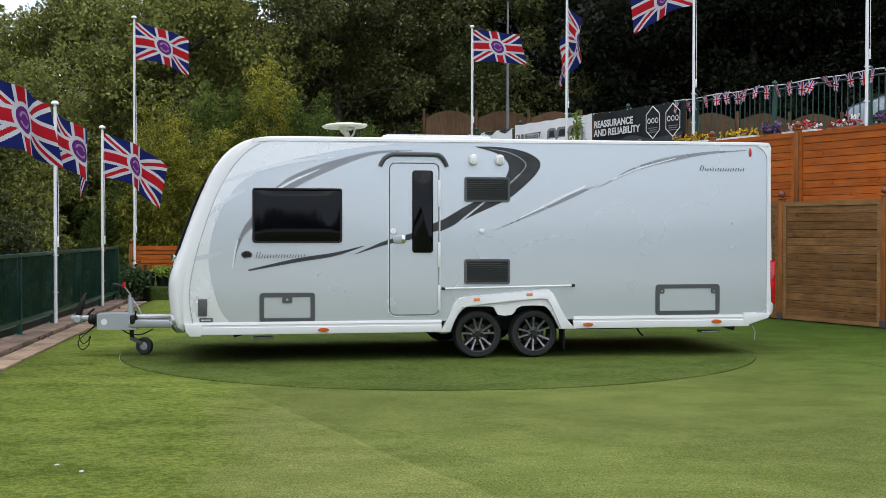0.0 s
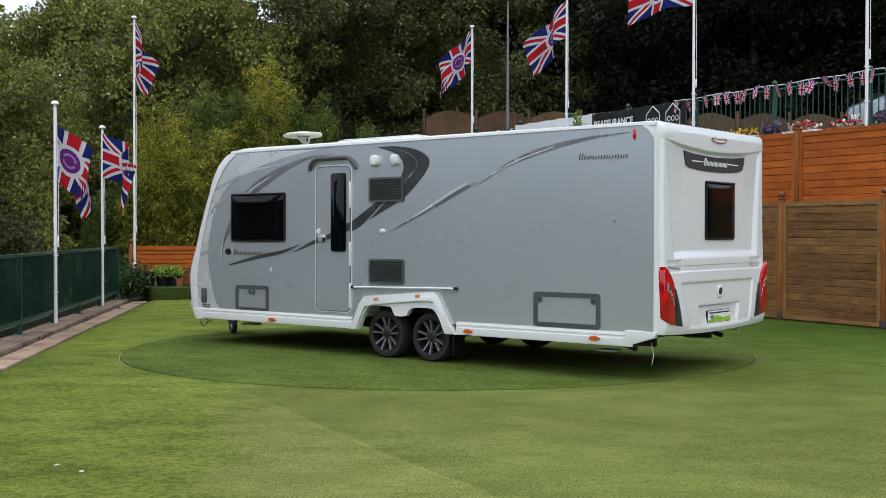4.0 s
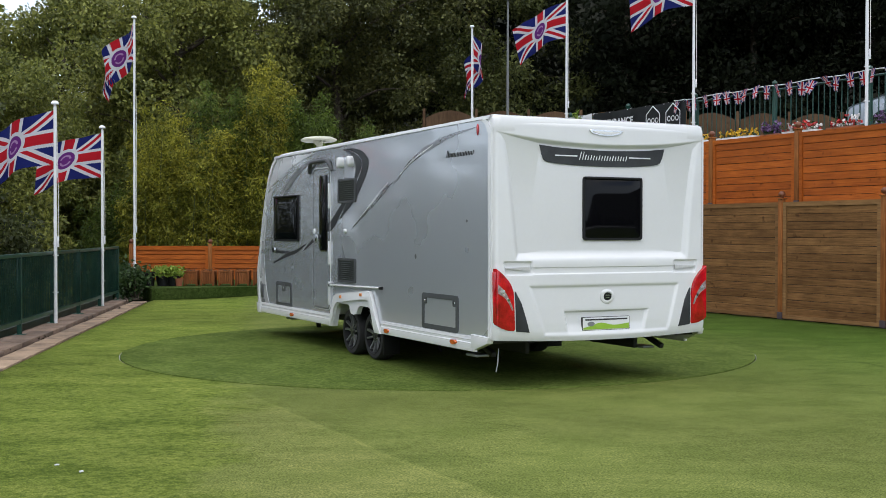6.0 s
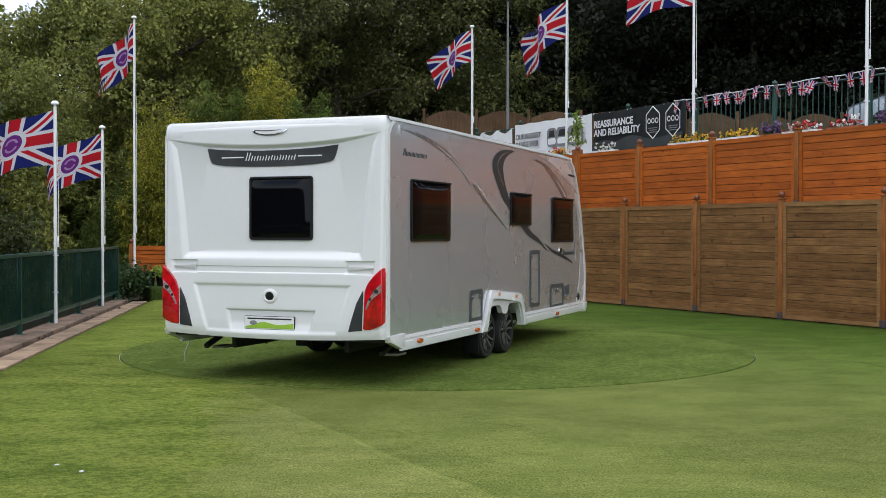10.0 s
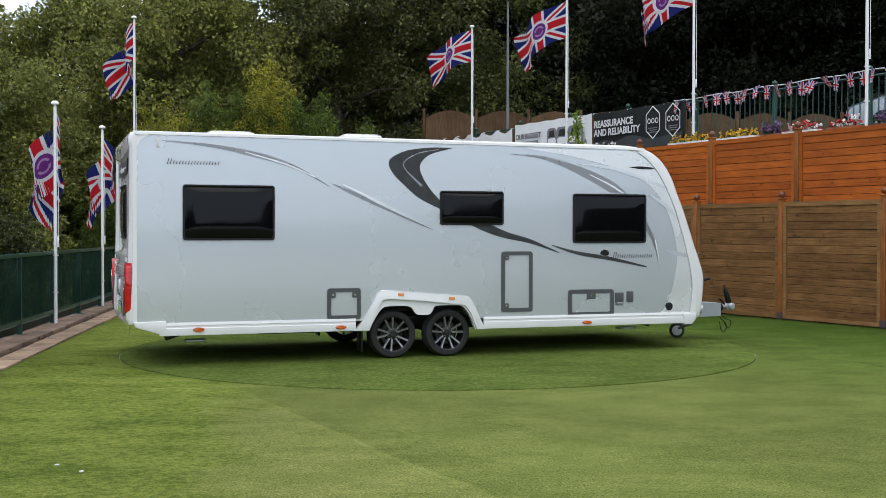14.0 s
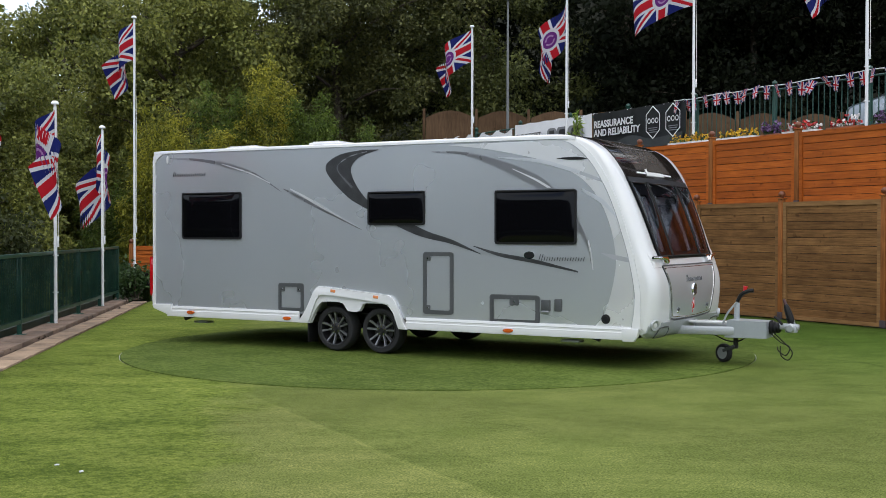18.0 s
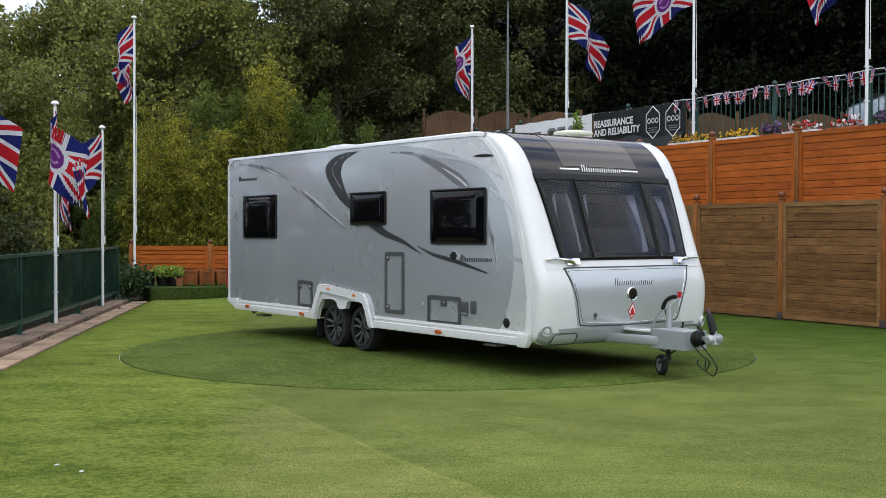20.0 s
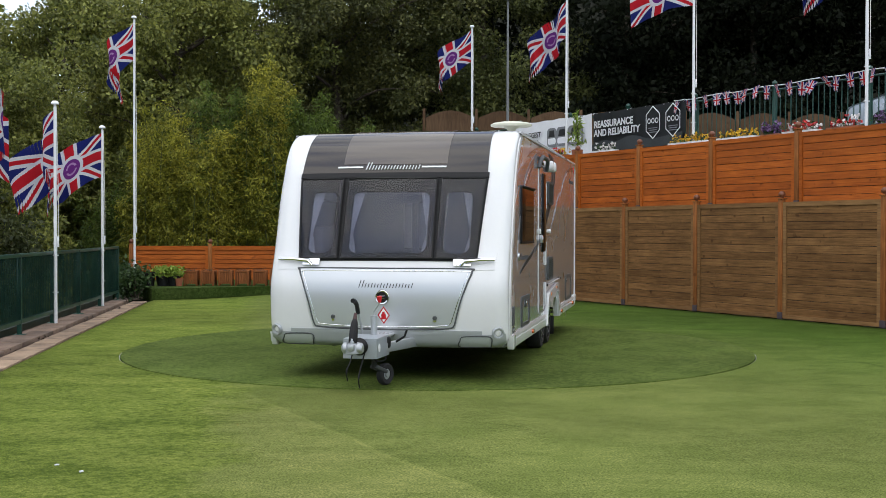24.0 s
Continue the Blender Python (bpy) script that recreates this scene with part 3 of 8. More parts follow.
def lawn_rim(a):
    """Where a ray from the turntable's middle meets the lawn's edge."""
    d, best = (math.cos(a), math.sin(a)), 60.0
    for (x0, y0), (x1, y1) in zip(lawn_edge, lawn_edge[1:] + lawn_edge[:1]):
        ex, ey = x1 - x0, y1 - y0
        det = d[0] * -ey + d[1] * ex
        if abs(det) < 1e-9:
            continue
        t = (x0 * -ey + y0 * ex) / det
        u = (d[0] * y0 - d[1] * x0) / det
        if t > 0 and -1e-6 <= u <= 1 + 1e-6:
            best = min(best, t)
    return best


def lawn_rise(x, y):
    """The lawn lifts a little towards the bank at the back."""
    return 0.11 * smooth01((y - 8.0) / 4.0) * smooth01((x + 5.6) / 3.0) * smooth01((3.5 - x) / 3.0)


corner = [math.atan2(y, x) for x, y in lawn_edge]
angs = sorted({round(2 * math.pi * k / 240 - math.pi, 5) for k in range(240)} | {round(c, 5) for c in corner})
lv, lf = [], []
for a in angs:
    R = lawn_rim(a)
    for t in (0.0, 0.02, 0.12, 0.24, 0.36, 0.48, 0.6, 0.7, 0.8, 0.9, 1.0):
        r = RIM + 0.011 + (R - RIM - 0.019) * t
        lv.append((r * math.cos(a), r * math.sin(a), -0.004 if t == 0 else lawn_rise(r * math.cos(a), r * math.sin(a))))
    lv.append((R * math.cos(a), R * math.sin(a), lawn_rise(R * math.cos(a), R * math.sin(a)) - 0.03))
na = len(angs)
for i in range(na):
    for k in range(11):
        j = (i + 1) % na
        lf.append((i * 12 + k, i * 12 + k + 1, j * 12 + k + 1, j * 12 + k))
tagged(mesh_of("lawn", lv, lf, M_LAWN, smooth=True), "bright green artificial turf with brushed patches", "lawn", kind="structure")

# unseen pale ground added behind the lawn to brighten the caravan's reflections
tagged(part("forecourt", prism(bmesh.new(), [(-9, -70), (46, -70), (46, -16.02), (-9, -16.02)], "z", -0.06, 0.0), M_UNSEEN_GROUND), "unseen pale ground added to brighten reflections in the caravan", "forecourt", kind="structure")
tagged(part("forecourt", prism(bmesh.new(), [(15.02, -16.0), (46, -16.0), (46, -9.5), (15.02, -9.5)], "z", -0.06, 0.0), M_UNSEEN_GROUND), "unseen pale ground added to brighten reflections in the caravan", "forecourt", kind="structure")

# turntable: a turfed disc with a dark rim, driven round under the caravan
turntable = thing("turntable", pose(0, 0, 0), "round turfed turntable set flush in the lawn", "turntable")
bm = lathe(bmesh.new(), [(0, 0.006), (1.0, 0.006), (2.2, 0.006), (RIM - 0.05, 0.006), (RIM - 0.004, 0.005), (RIM, 0.002), (RIM, -0.02)], 160)
part("turf_top", bm, M_DISC, turntable)
part("steel_rim", lathe(bmesh.new(), [(RIM - 0.03, -0.022), (RIM + 0.003, -0.022), (RIM + 0.003, -0.008), (RIM + 0.0005, -0.008)], 160), M_CHASSIS, turntable, "dark steel edge of the turntable")
tagged(part("turntable_ring", lathe(bmesh.new(), [(RIM + 0.005, -0.024), (RIM + 0.005, -0.008), (RIM + 0.0105, -0.006), (RIM + 0.0105, -0.024)], 160), M_GALV), "thin galvanised ring in the lawn round the turntable", "ring", kind="structure")

# raised bed of turf along the back
bed = [(-5.98, 9.9), (-2.6, 11.42), (1.9, 12.3), (1.6, 15.2), (-7.4, 15.2), (-6.75, 11.5)]
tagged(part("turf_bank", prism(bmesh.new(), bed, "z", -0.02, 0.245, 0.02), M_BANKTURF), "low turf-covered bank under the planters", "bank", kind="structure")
# terrace edge behind the boundary fence
def along(k, s, z=0.0):
    p = FA + FD * k + FN * s
    return Vector((p.x, p.y, z))


for nm, s0, s1, z0, z1, mt, lb in (("retaining_wall", 0.14, 0.62, -0.05, 1.84, M_STONE, "plain retaining wall behind the fence"), ("terrace_edge", 0.50, 1.3, 1.80, 3.05, M_STONE, "edge of the raised terrace")):
    q = [along(-3.3, s0), along(7.0, s0), along(7.0, s1), along(-3.3, s1)]
    tagged(part(nm, prism(bmesh.new(), [(p.x, p.y) for p in q], "z", z0, z1), mt), lb, "wall", kind="structure")

# ---- the caravan ----
YN, YO, YC = -1.330, 1.040, -0.145   # entrance side, far side, centre line
HALF = (YO - YN) / 2
caravan = thing("caravan", pose(0, 0, 0), "silver and white twin-axle touring caravan parked on the turntable", "caravan")
# front profile from the bumper up to the roof, on the centre line
NOSE = [(-3.02, 0.315), (-3.10, 0.36), (-3.14, 0.46), (-3.165, 0.62), (-3.178, 0.80), (-3.165, 0.95), (-3.115, 1.10), (-3.055, 1.25), (-2.975, 1.48), (-2.885, 1.72), (-2.79, 1.94), (-2.685, 2.13), (-2.53, 2.31), (-2.34, 2.42), (-2.12, 2.468), (-1.85, 2.478)]
nose = [Vector((x, z)) for x, z in spline(NOSE, 6)]
nose_len = [0.0]
for a, b in zip(nose, nose[1:]):
    nose_len.append(nose_len[-1] + (b - a).length)


def nose_at(s):
    """Point and outward normal at arc length s up the nose."""
    s = min(max(s, 0.0), nose_len[-1] - 1e-4)
    i = next(k for k in range(len(nose) - 1) if nose_len[k + 1] >= s)
    t = (s - nose_len[i]) / (nose_len[i + 1] - nose_len[i])
    g = lambda k: (nose[min(k + 1, len(nose) - 1)] - nose[max(k - 1, 0)]).normalized()
    d = (g(i) * (1 - t) + g(i + 1) * t).normalized()
    return nose[i].lerp(nose[i + 1], t), Vector((-d.y, d.x))


def s_of(z):
    """Arc length at which the nose reaches the height z."""
    i = next((k for k in range(len(nose) - 1) if nose[k + 1].y >= z), len(nose) - 2)
    return nose_len[i] + (nose_len[i + 1] - nose_len[i]) * (z - nose[i].y) / (nose[i + 1].y - nose[i].y)


def edge_round(y, r):
    """How far the skin falls back near its side edges."""
    e = HALF - abs(y - YC)
    return 0.0 if e >= r * 1.6 else r * (1 - math.sqrt(max(0.0, 1 - ((r * 1.6 - e) / (r * 1.6)) ** 2)))


def bow(y):
    return 0.018 * (1 - ((y - YC) / HALF) ** 2) - 0.018


def front_point(s, y, off=0.0):
    p, n = nose_at(s)
    k = min(1.0, max(0.0, (2.43 - p.y) / 0.5))
    p = p + n * (off - edge_round(y, 0.03 + 0.065 * k) + bow(y) * k)
    return (p.x, y, p.y)


# shell: the profile swept across the width
ys = [YC + HALF * k for k in (-1, -0.995, -0.985, -0.965, -0.935, -0.9, -0.86, -0.81, -0.72, -0.6, -0.3, 0, 0.3, 0.6, 0.72, 0.81, 0.86, 0.9, 0.935, 0.965, 0.985, 0.995, 1)]
REAR = [(3.60, 2.486), (3.69, 2.484), (3.735, 2.468), (3.752, 2.43), (3.752, 2.34), (3.722, 2.24), (3.720, 1.6), (3.722, 1.23), (3.722, 0.52), (3.70, 0.46)]
UNDER = [(1.28, 0.45), (1.16, 0.60), (1.06, 0.70), (0.08, 0.67), (-0.02, 0.58), (-0.12, 0.45), (-2.90, 0.42)]
bm = bmesh.new()
grid = []
for y in ys:
    row = [front_point(nose_len[-1] * k / 60, y) for k in range(61)]
    for x, z in REAR:
        d = edge_round(y, 0.03 if z > 2.47 else 0.045)
        row.append((x - (d if z < 2.47 else d * 0.3), y, z - (d if z >= 2.43 else 0)))
    row += [(x, y, z) for x, z in UNDER]
    grid.append([bm.verts.new(p) for p in row])
n = len(grid[0])
for a, b in zip(grid, grid[1:]):
    for k in range(n):
        mid = (a[k].co + b[(k + 1) % n].co) / 2
        if mid.x < -2.6 and 1.20 < mid.z < 1.87 and -1.0 < mid.y < 0.71:
            continue       # open behind the front windows
        bm.faces.new((a[k], a[(k + 1) % n], b[(k + 1) % n], b[k]))
bm.faces.new(grid[0][::-1])
bm.faces.new(grid[-1])
shell = part("body_shell", bm, M_WHITE, caravan, "white moulded body shell")


def side(near):
    return (YN, -1.0) if near else (YO, 1.0)


def on_side(name, pts, near, lift, thick, material, parent=caravan, label="", bevel=0.0):
    """A flat piece with an (x, z) outline that stands lift metres off a side wall."""
    y, o = side(near)
    return part(name, prism(bmesh.new(), pts, "y", y + o * (lift - thick), y + o * lift, bevel), material, parent, label)


def frame_on_side(name, outer, inner, near, lift, thick, material, parent=caravan, label=""):
    y, o = side(near)
    return part(name, ring(bmesh.new(), outer, inner, "y", y + o * (lift - thick), y + o * lift), material, parent, label)


def strokes(x0, x1, z0, z1, count):
    """A row of plain slanting bars in place of a name: for each one its ends as (along, up, rise)."""
    out, w = [], (x1 - x0) / (count * 2)
    for j in range(count * 2):
        h = (z1 - z0) * (1.0 if j < 2 else (0.56, 0.50, 0.62, 0.54, 0.60)[j % 5])
        x = x0 + w * (j + 0.5)
        out.append([(x, z0, 0.0), (x, z0 + h, h)])
    return out


def stroke_mesh(lines, place, r):
    bm = bmesh.new()
    for pts in lines:
        tube(bm, [place(*q) for q in pts], r, 5)
    return bm


def tiny(ob):
    """A row of strokes too small to pick apart."""
    ob["kind"] = "stuff"
    return ob


def mark(name, x0, x1, z0, z1, count, near, lift, material):
    """A name in slanting script, kept to plain bars."""
    y, o = side(near)
    place = (lambda x, z, h: (x + 0.3 * h, y + o * lift, z)) if near else (lambda x, z, h: (x0 + x1 - x - 0.3 * h, y + o * lift, z))
    return tiny(part(name, stroke_mesh(strokes(x0, x1, z0, z1, count), place, 0.0040), material, caravan, "slanting dark script mark"))


def side_window(x0, x1, z0, z1, near):
    y, o = side(near)
    w = part("window", ring(bmesh.new(), rrect(x0, z0, x1, z1, 0.03), rrect(x0 + 0.022, z0 + 0.022, x1 - 0.022, z1 - 0.022, 0.025), "y", y, y + o * 0.022), M_BLACK_PL, caravan, "dark hinged acrylic side window")
    bm, rows = bmesh.new(), []
    nx, nz = 14, 10
    for i in range(nx + 1):
        r = []
        for j in range(nz + 1):
            u, v = i / nx, j / nz
            b = (1 - (2 * u - 1) ** 8) * (1 - (2 * v - 1) ** 8)
            r.append(bm.verts.new((x0 + 0.012 + (x1 - x0 - 0.024) * u, y + o * (0.018 + 0.022 * b), z0 + 0.012 + (z1 - z0 - 0.024) * v)))
        rows.append(r)
    for a, b in zip(rows, rows[1:]):
        for j in range(nz):
            bm.faces.new((a[j], a[j + 1], b[j + 1], b[j]))
    part("pane", bm, M_GLASS, w, "glossy black pane")
    part("hinge_strip", bx(((x0 + x1) / 2, y + o * 0.03, z1 - 0.012), (x1 - x0 - 0.03, 0.02, 0.02), 0.006), M_BLACK_PL, w)
    return w


def hatch(x0, x1, z0, z1, near, latches=(), notch=None, t=0.05):
    h = frame_on_side("service_hatch", rrect(x0, z0, x1, z1, 0.035), rrect(x0 + t, z0 + t, x1 - t, z1 - t, 0.012), near, 0.014, 0.02, M_GREY_PL, label="grey framed service hatch")
    y, o = side(near)
    on_side("flap", rrect(x0 + t - 0.004, z0 + t - 0.004, x1 - t + 0.004, z1 - t + 0.004, 0.01), near, 0.006, 0.01, M_SILVER, h)
    for lx, lz in latches:
        lt = on_side("latch", rrect(lx - 0.032, lz - 0.032, lx + 0.032, lz + 0.032, 0.015), near, 0.017, 0.014, M_GREY_PL, h)
    for lx, lz in latches:
        part("lock", lathe(bmesh.new(), [(0, 0.004), (0.010, 0.004), (0.012, 0)], 12, Matrix.Translation((lx, y + o * 0.017, lz)) @ Matrix.Rotation(radians(90) * o * -1, 4, "X")), M_CHROME, h)
    if notch:
        lx = notch
        on_side("latch", rrect(lx - 0.055, z1 - 0.115, lx + 0.055, z1 - 0.03, 0.012), near, 0.018, 0.014, M_GREY_PL, h)
        part("lock", lathe(bmesh.new(), [(0, 0.004), (0.012, 0.004), (0.014, 0)], 12, Matrix.Translation((lx, y + o * 0.018, z1 - 0.075)) @ Matrix.Rotation(radians(90) * o * -1, 4, "X")), M_CHROME, h)
    return h


ARCH_CUT = [(-0.055, 0.44), (0.00, 0.52), (0.05, 0.585), (0.12, 0.605), (0.36, 0.612), (0.42, 0.59), (0.47, 0.515), (0.61, 0.515), (0.66, 0.575), (0.73, 0.612), (0.95, 0.625), (1.03, 0.61), (1.10, 0.53), (1.15, 0.44)]
ARCH_OUT = [(-0.205, 0.315), (-0.13, 0.46), (-0.055, 0.62), (0.00, 0.68), (0.06, 0.704), (0.50, 0.744), (0.98, 0.782), (1.05, 0.765), (1.10, 0.715), (1.225, 0.48), (1.345, 0.335)]
ARCH_LIP = [(-0.10, 0.315), (-0.04, 0.47), (0.00, 0.545), (0.05, 0.593), (0.10, 0.605), (0.50, 0.648), (0.95, 0.684), (1.02, 0.668), (1.06, 0.62), (1.13, 0.46), (1.185, 0.335)]


def arch_inner():
    return [(-0.09, 0.315), (-0.035, 0.45), (0.015, 0.53), (0.075, 0.585), (0.15, 0.597), (0.36, 0.597), (0.415, 0.575), (0.46, 0.50), (0.615, 0.50), (0.665, 0.565), (0.74, 0.60), (0.95, 0.60), (1.02, 0.58), (1.085, 0.50), (1.13, 0.42), (1.17, 0.335)]


for near in (True, False):
    y, o = side(near)
    # silver wall panel, cut out over the wheels
    panel = [(-2.53, 0.44)] + spline([(-2.90, 0.45), (-2.933, 0.66), (-2.928, 0.87), (-2.86, 1.20), (-2.785, 1.45), (-2.70, 1.70), (-2.60, 1.92), (-2.46, 2.15), (-2.31, 2.305), (-2.18, 2.385), (-2.05, 2.418)], 5) + [(3.46, 2.445), (3.55, 2.432), (3.625, 2.39), (3.668, 2.325), (3.682, 2.25), (3.682, 0.47)] + ARCH_CUT[::-1]
    skin = on_side("side_panel", panel, near, 0.004, 0.012, M_SILVER, label="silver aluminium side panel")
    # white roof rail and rear trim round the panel
    rail = spline([(-2.995, 0.43), (-3.00, 0.70), (-2.985, 0.90), (-2.915, 1.22), (-2.84, 1.47), (-2.755, 1.72), (-2.655, 1.95), (-2.51, 2.185), (-2.345, 2.345), (-2.20, 2.42), (-2.05, 2.450), (0.5, 2.462), (3.46, 2.474), (3.58, 2.458), (3.67, 2.405), (3.71, 2.32), (3.718, 2.2), (3.718, 0.48)], 4)
    inner = spline([(-2.905, 0.43), (-2.938, 0.66), (-2.933, 0.87), (-2.865, 1.20), (-2.79, 1.45), (-2.705, 1.70), (-2.605, 1.92), (-2.465, 2.15), (-2.315, 2.307), (-2.183, 2.388), (-2.05, 2.420), (0.5, 2.434), (3.455, 2.446), (3.55, 2.431), (3.62, 2.39), (3.66, 2.325), (3.674, 2.25), (3.674, 0.48)], 4)
    bm = bmesh.new()
    R = [[bm.verts.new((px, yy, pz)) for px, pz in c] for c, yy in ((rail, y - o * 0.05), (rail, y + o * 0.012), (inner, y + o * 0.016), (inner, y - o * 0.01))]
    for q, w in zip(R, R[1:]):
        for k in range(len(q) - 1):
            bm.faces.new((q[k], q[k + 1], w[k + 1], w[k]))
    part("awning_rail", bm, M_WHITE, caravan, "white awning rail trim")
    # graphics; the far side mirrors the entrance side
    white_front = spline([(-2.50, 0.445), (-2.60, 0.57), (-2.68, 0.80), (-2.728, 1.05), (-2.725, 1.22), (-2.675, 1.47), (-2.56, 1.74), (-2.36, 1.985), (-2.02, 2.16), (-1.62, 2.265), (-1.20, 2.345), (-0.72, 2.405)], 5)
    edge = spline([(-2.05, 2.412), (-2.18, 2.380), (-2.305, 2.30), (-2.455, 2.145), (-2.595, 1.915), (-2.695, 1.695), (-2.78, 1.445), (-2.855, 1.195), (-2.922, 0.865), (-2.927, 0.66), (-2.895, 0.445)], 4)
    on_side("front_graphic", white_front + edge, near, 0.0065, 0.004, M_WHITE_GR, label="white sweep over the front corner")
    on_side("graphic", spline([(-2.595, 1.945), (-2.18, 2.085), (-1.84, 2.175), (-1.36, 2.245)], 5) + spline([(-1.36, 2.25), (-1.84, 2.215), (-2.18, 2.125), (-2.565, 1.99)], 5), near, 0.0085, 0.002, M_SILVER_LT)
    on_side("graphic", spline([(-2.735, 1.58), (-2.58, 1.72), (-2.34, 1.87)], 5) + spline([(-2.36, 1.89), (-2.59, 1.77), (-2.72, 1.63)], 5), near, 0.0085, 0.002, M_SILVER_LT)
    on_side("graphic", [(-2.89, 1.118), (-2.70, 1.15), (-2.56, 1.215), (-2.70, 1.20), (-2.88, 1.165)], near, 0.0085, 0.002, M_SILVER_LT)
    on_side("graphic", spline([(-1.84, 1.90), (-1.54, 2.052), (-1.19, 2.205), (-0.89, 2.295), (-0.52, 2.332)], 5) + spline([(-0.52, 2.338), (-0.89, 2.325), (-1.19, 2.268), (-1.54, 2.165), (-1.86, 2.03), (-2.03, 1.90)], 5), near, 0.0085, 0.002, M_MID_GR, label="grey sweep above the front window")
    on_side("graphic", spline([(-2.46, 1.10), (-2.42, 1.33), (-2.345, 1.50), (-2.25, 1.62)], 5) + spline([(-2.25, 1.50), (-2.36, 1.38), (-2.43, 1.22), (-2.455, 1.10)], 5), near, 0.0085, 0.002, M_MID_GR)
    on_side("graphic", spline([(-2.485, 1.04), (-2.465, 1.20), (-2.43, 1.35)], 5) + spline([(-2.42, 1.33), (-2.45, 1.18), (-2.475, 1.04)], 5), near, 0.0095, 0.002, M_WHITE_GR)
    on_side("graphic", spline([(-2.00, 1.905), (-1.82, 2.005), (-1.54, 2.12)], 5) + spline([(-1.54, 2.112), (-1.80, 1.99), (-1.95, 1.905)], 5), near, 0.0105, 0.002, M_WHITE_GR)
    on_side("graphic", spline([(-2.31, 1.005), (-1.79, 1.098), (-1.38, 1.165), (-1.05, 1.275)], 5) + spline([(-1.06, 1.28), (-1.38, 1.205), (-1.79, 1.142), (-2.31, 1.022)], 5), near, 0.0085, 0.002, M_DARK_GR, label="charcoal swoosh under the name")
    on_side("graphic", spline([(-1.15, 1.185), (-0.77, 1.30), (-0.40, 1.375), (-0.08, 1.492), (0.08, 1.61), (0.30, 1.78)], 5) + spline([(0.19, 1.775), (0.05, 1.70), (-0.19, 1.562), (-0.48, 1.435), (-0.79, 1.345), (-1.15, 1.192)], 5), near, 0.0085, 0.002, M_DARK_GR, label="charcoal swoosh across the door")
    on_side("graphic", spline([(0.06, 1.565), (0.29, 1.672), (0.58, 1.81), (0.80, 1.99), (0.91, 2.11), (0.944, 2.2), (0.895, 2.272), (0.73, 2.346), (0.46, 2.385), (0.19, 2.388)], 6) + spline([(0.20, 2.382), (0.43, 2.318), (0.535, 2.25), (0.58, 2.16), (0.545, 2.05), (0.46, 1.92), (0.33, 1.78)], 6), near, 0.0085, 0.002, M_DARK_GR, label="charcoal hooked graphic")
    on_side("graphic", spline([(0.35, 2.372), (0.60, 2.322), (0.765, 2.225), (0.755, 2.13), (0.57, 1.94)], 6) + spline([(0.545, 1.96), (0.74, 2.13), (0.752, 2.222), (0.595, 2.312), (0.36, 2.362)], 6), near, 0.0105, 0.002, M_MID_GR)
    on_side("graphic", spline([(0.43, 1.455), (1.02, 1.692), (1.36, 1.842), (1.585, 1.955)], 5) + spline([(1.57, 1.958), (1.28, 1.85), (1.02, 1.722), (0.43, 1.462)], 5), near, 0.0085, 0.002, M_MID_GR)
    on_side("graphic", spline([(0.50, 1.492), (1.02, 1.724), (1.28, 1.852), (1.47, 1.945)], 5) + spline([(1.47, 1.96), (1.2, 1.845), (0.9, 1.69)], 5), near, 0.0105, 0.002, M_WHITE_GR)
    on_side("graphic", spline([(1.60, 1.915), (1.99, 2.11), (2.51, 2.25), (2.96, 2.335), (3.42, 2.383)], 5) + spline([(3.42, 2.388), (2.96, 2.366), (2.51, 2.305), (2.24, 2.238), (1.97, 2.138), (1.68, 1.97)], 5), near, 0.0085, 0.002, M_MID_GR, label="grey sweep towards the rear")
    on_side("graphic", spline([(1.78, 2.035), (2.1, 2.17), (2.55, 2.29)], 5) + spline([(2.55, 2.282), (2.1, 2.152), (1.78, 2.022)], 5), near, 0.0105, 0.002, M_WHITE_GR)
    # name marks and round badge
    bd = on_side("badge", oval(-2.327, 1.183, 0.058, 0.037), near, 0.011, 0.006, M_BLACK_PL, label="oval black and chrome badge")
    frame_on_side("badge_rim", oval(-2.327, 1.183, 0.062, 0.041), oval(-2.327, 1.183, 0.052, 0.031), near, 0.013, 0.008, M_CHROME, bd)
    if near:
        mark("name_mark", -2.245, -1.70, 1.145, 1.215, 9, near, 0.009, M_DARK_GR)
        mark("name_mark", 2.83, 3.39, 2.14, 2.205, 9, near, 0.009, M_DARK_GR)
    else:
        mark("name_mark", -2.385, -1.84, 1.125, 1.195, 9, near, 0.009, M_DARK_GR)
        mark("name_mark", 2.82, 3.38, 2.14, 2.205, 9, near, 0.009, M_DARK_GR)
        for ob in (bd,):
            ob.location.x = 0.585
    # skirt rail with a step in it
    sk = [(0.455, 0.000), (0.455, 0.020), (0.425, 0.026), (0.42, 0.020), (0.40, 0.020), (0.395, 0.030), (0.335, 0.034), (0.32, 0.030), (0.318, 0.0)]
    for x0, x1, dz in ((-2.90, -0.19, 0.0), (1.33, 3.45, 0.018)):
        bm = bmesh.new()
        A, B = [[bm.verts.new((x, y + o * d, z + dz * (1 if x0 > 0 else 0))) for z, d in sk] for x in (x0, x1)]
        for k in range(len(sk)):
            j = (k + 1) % len(sk)
            bm.faces.new((A[k], A[j], B[j], B[k]))
        bm.faces.new(A)
        bm.faces.new(B[::-1])
        part("skirt_rail", bm, M_WHITE, caravan, "white ribbed skirt rail")
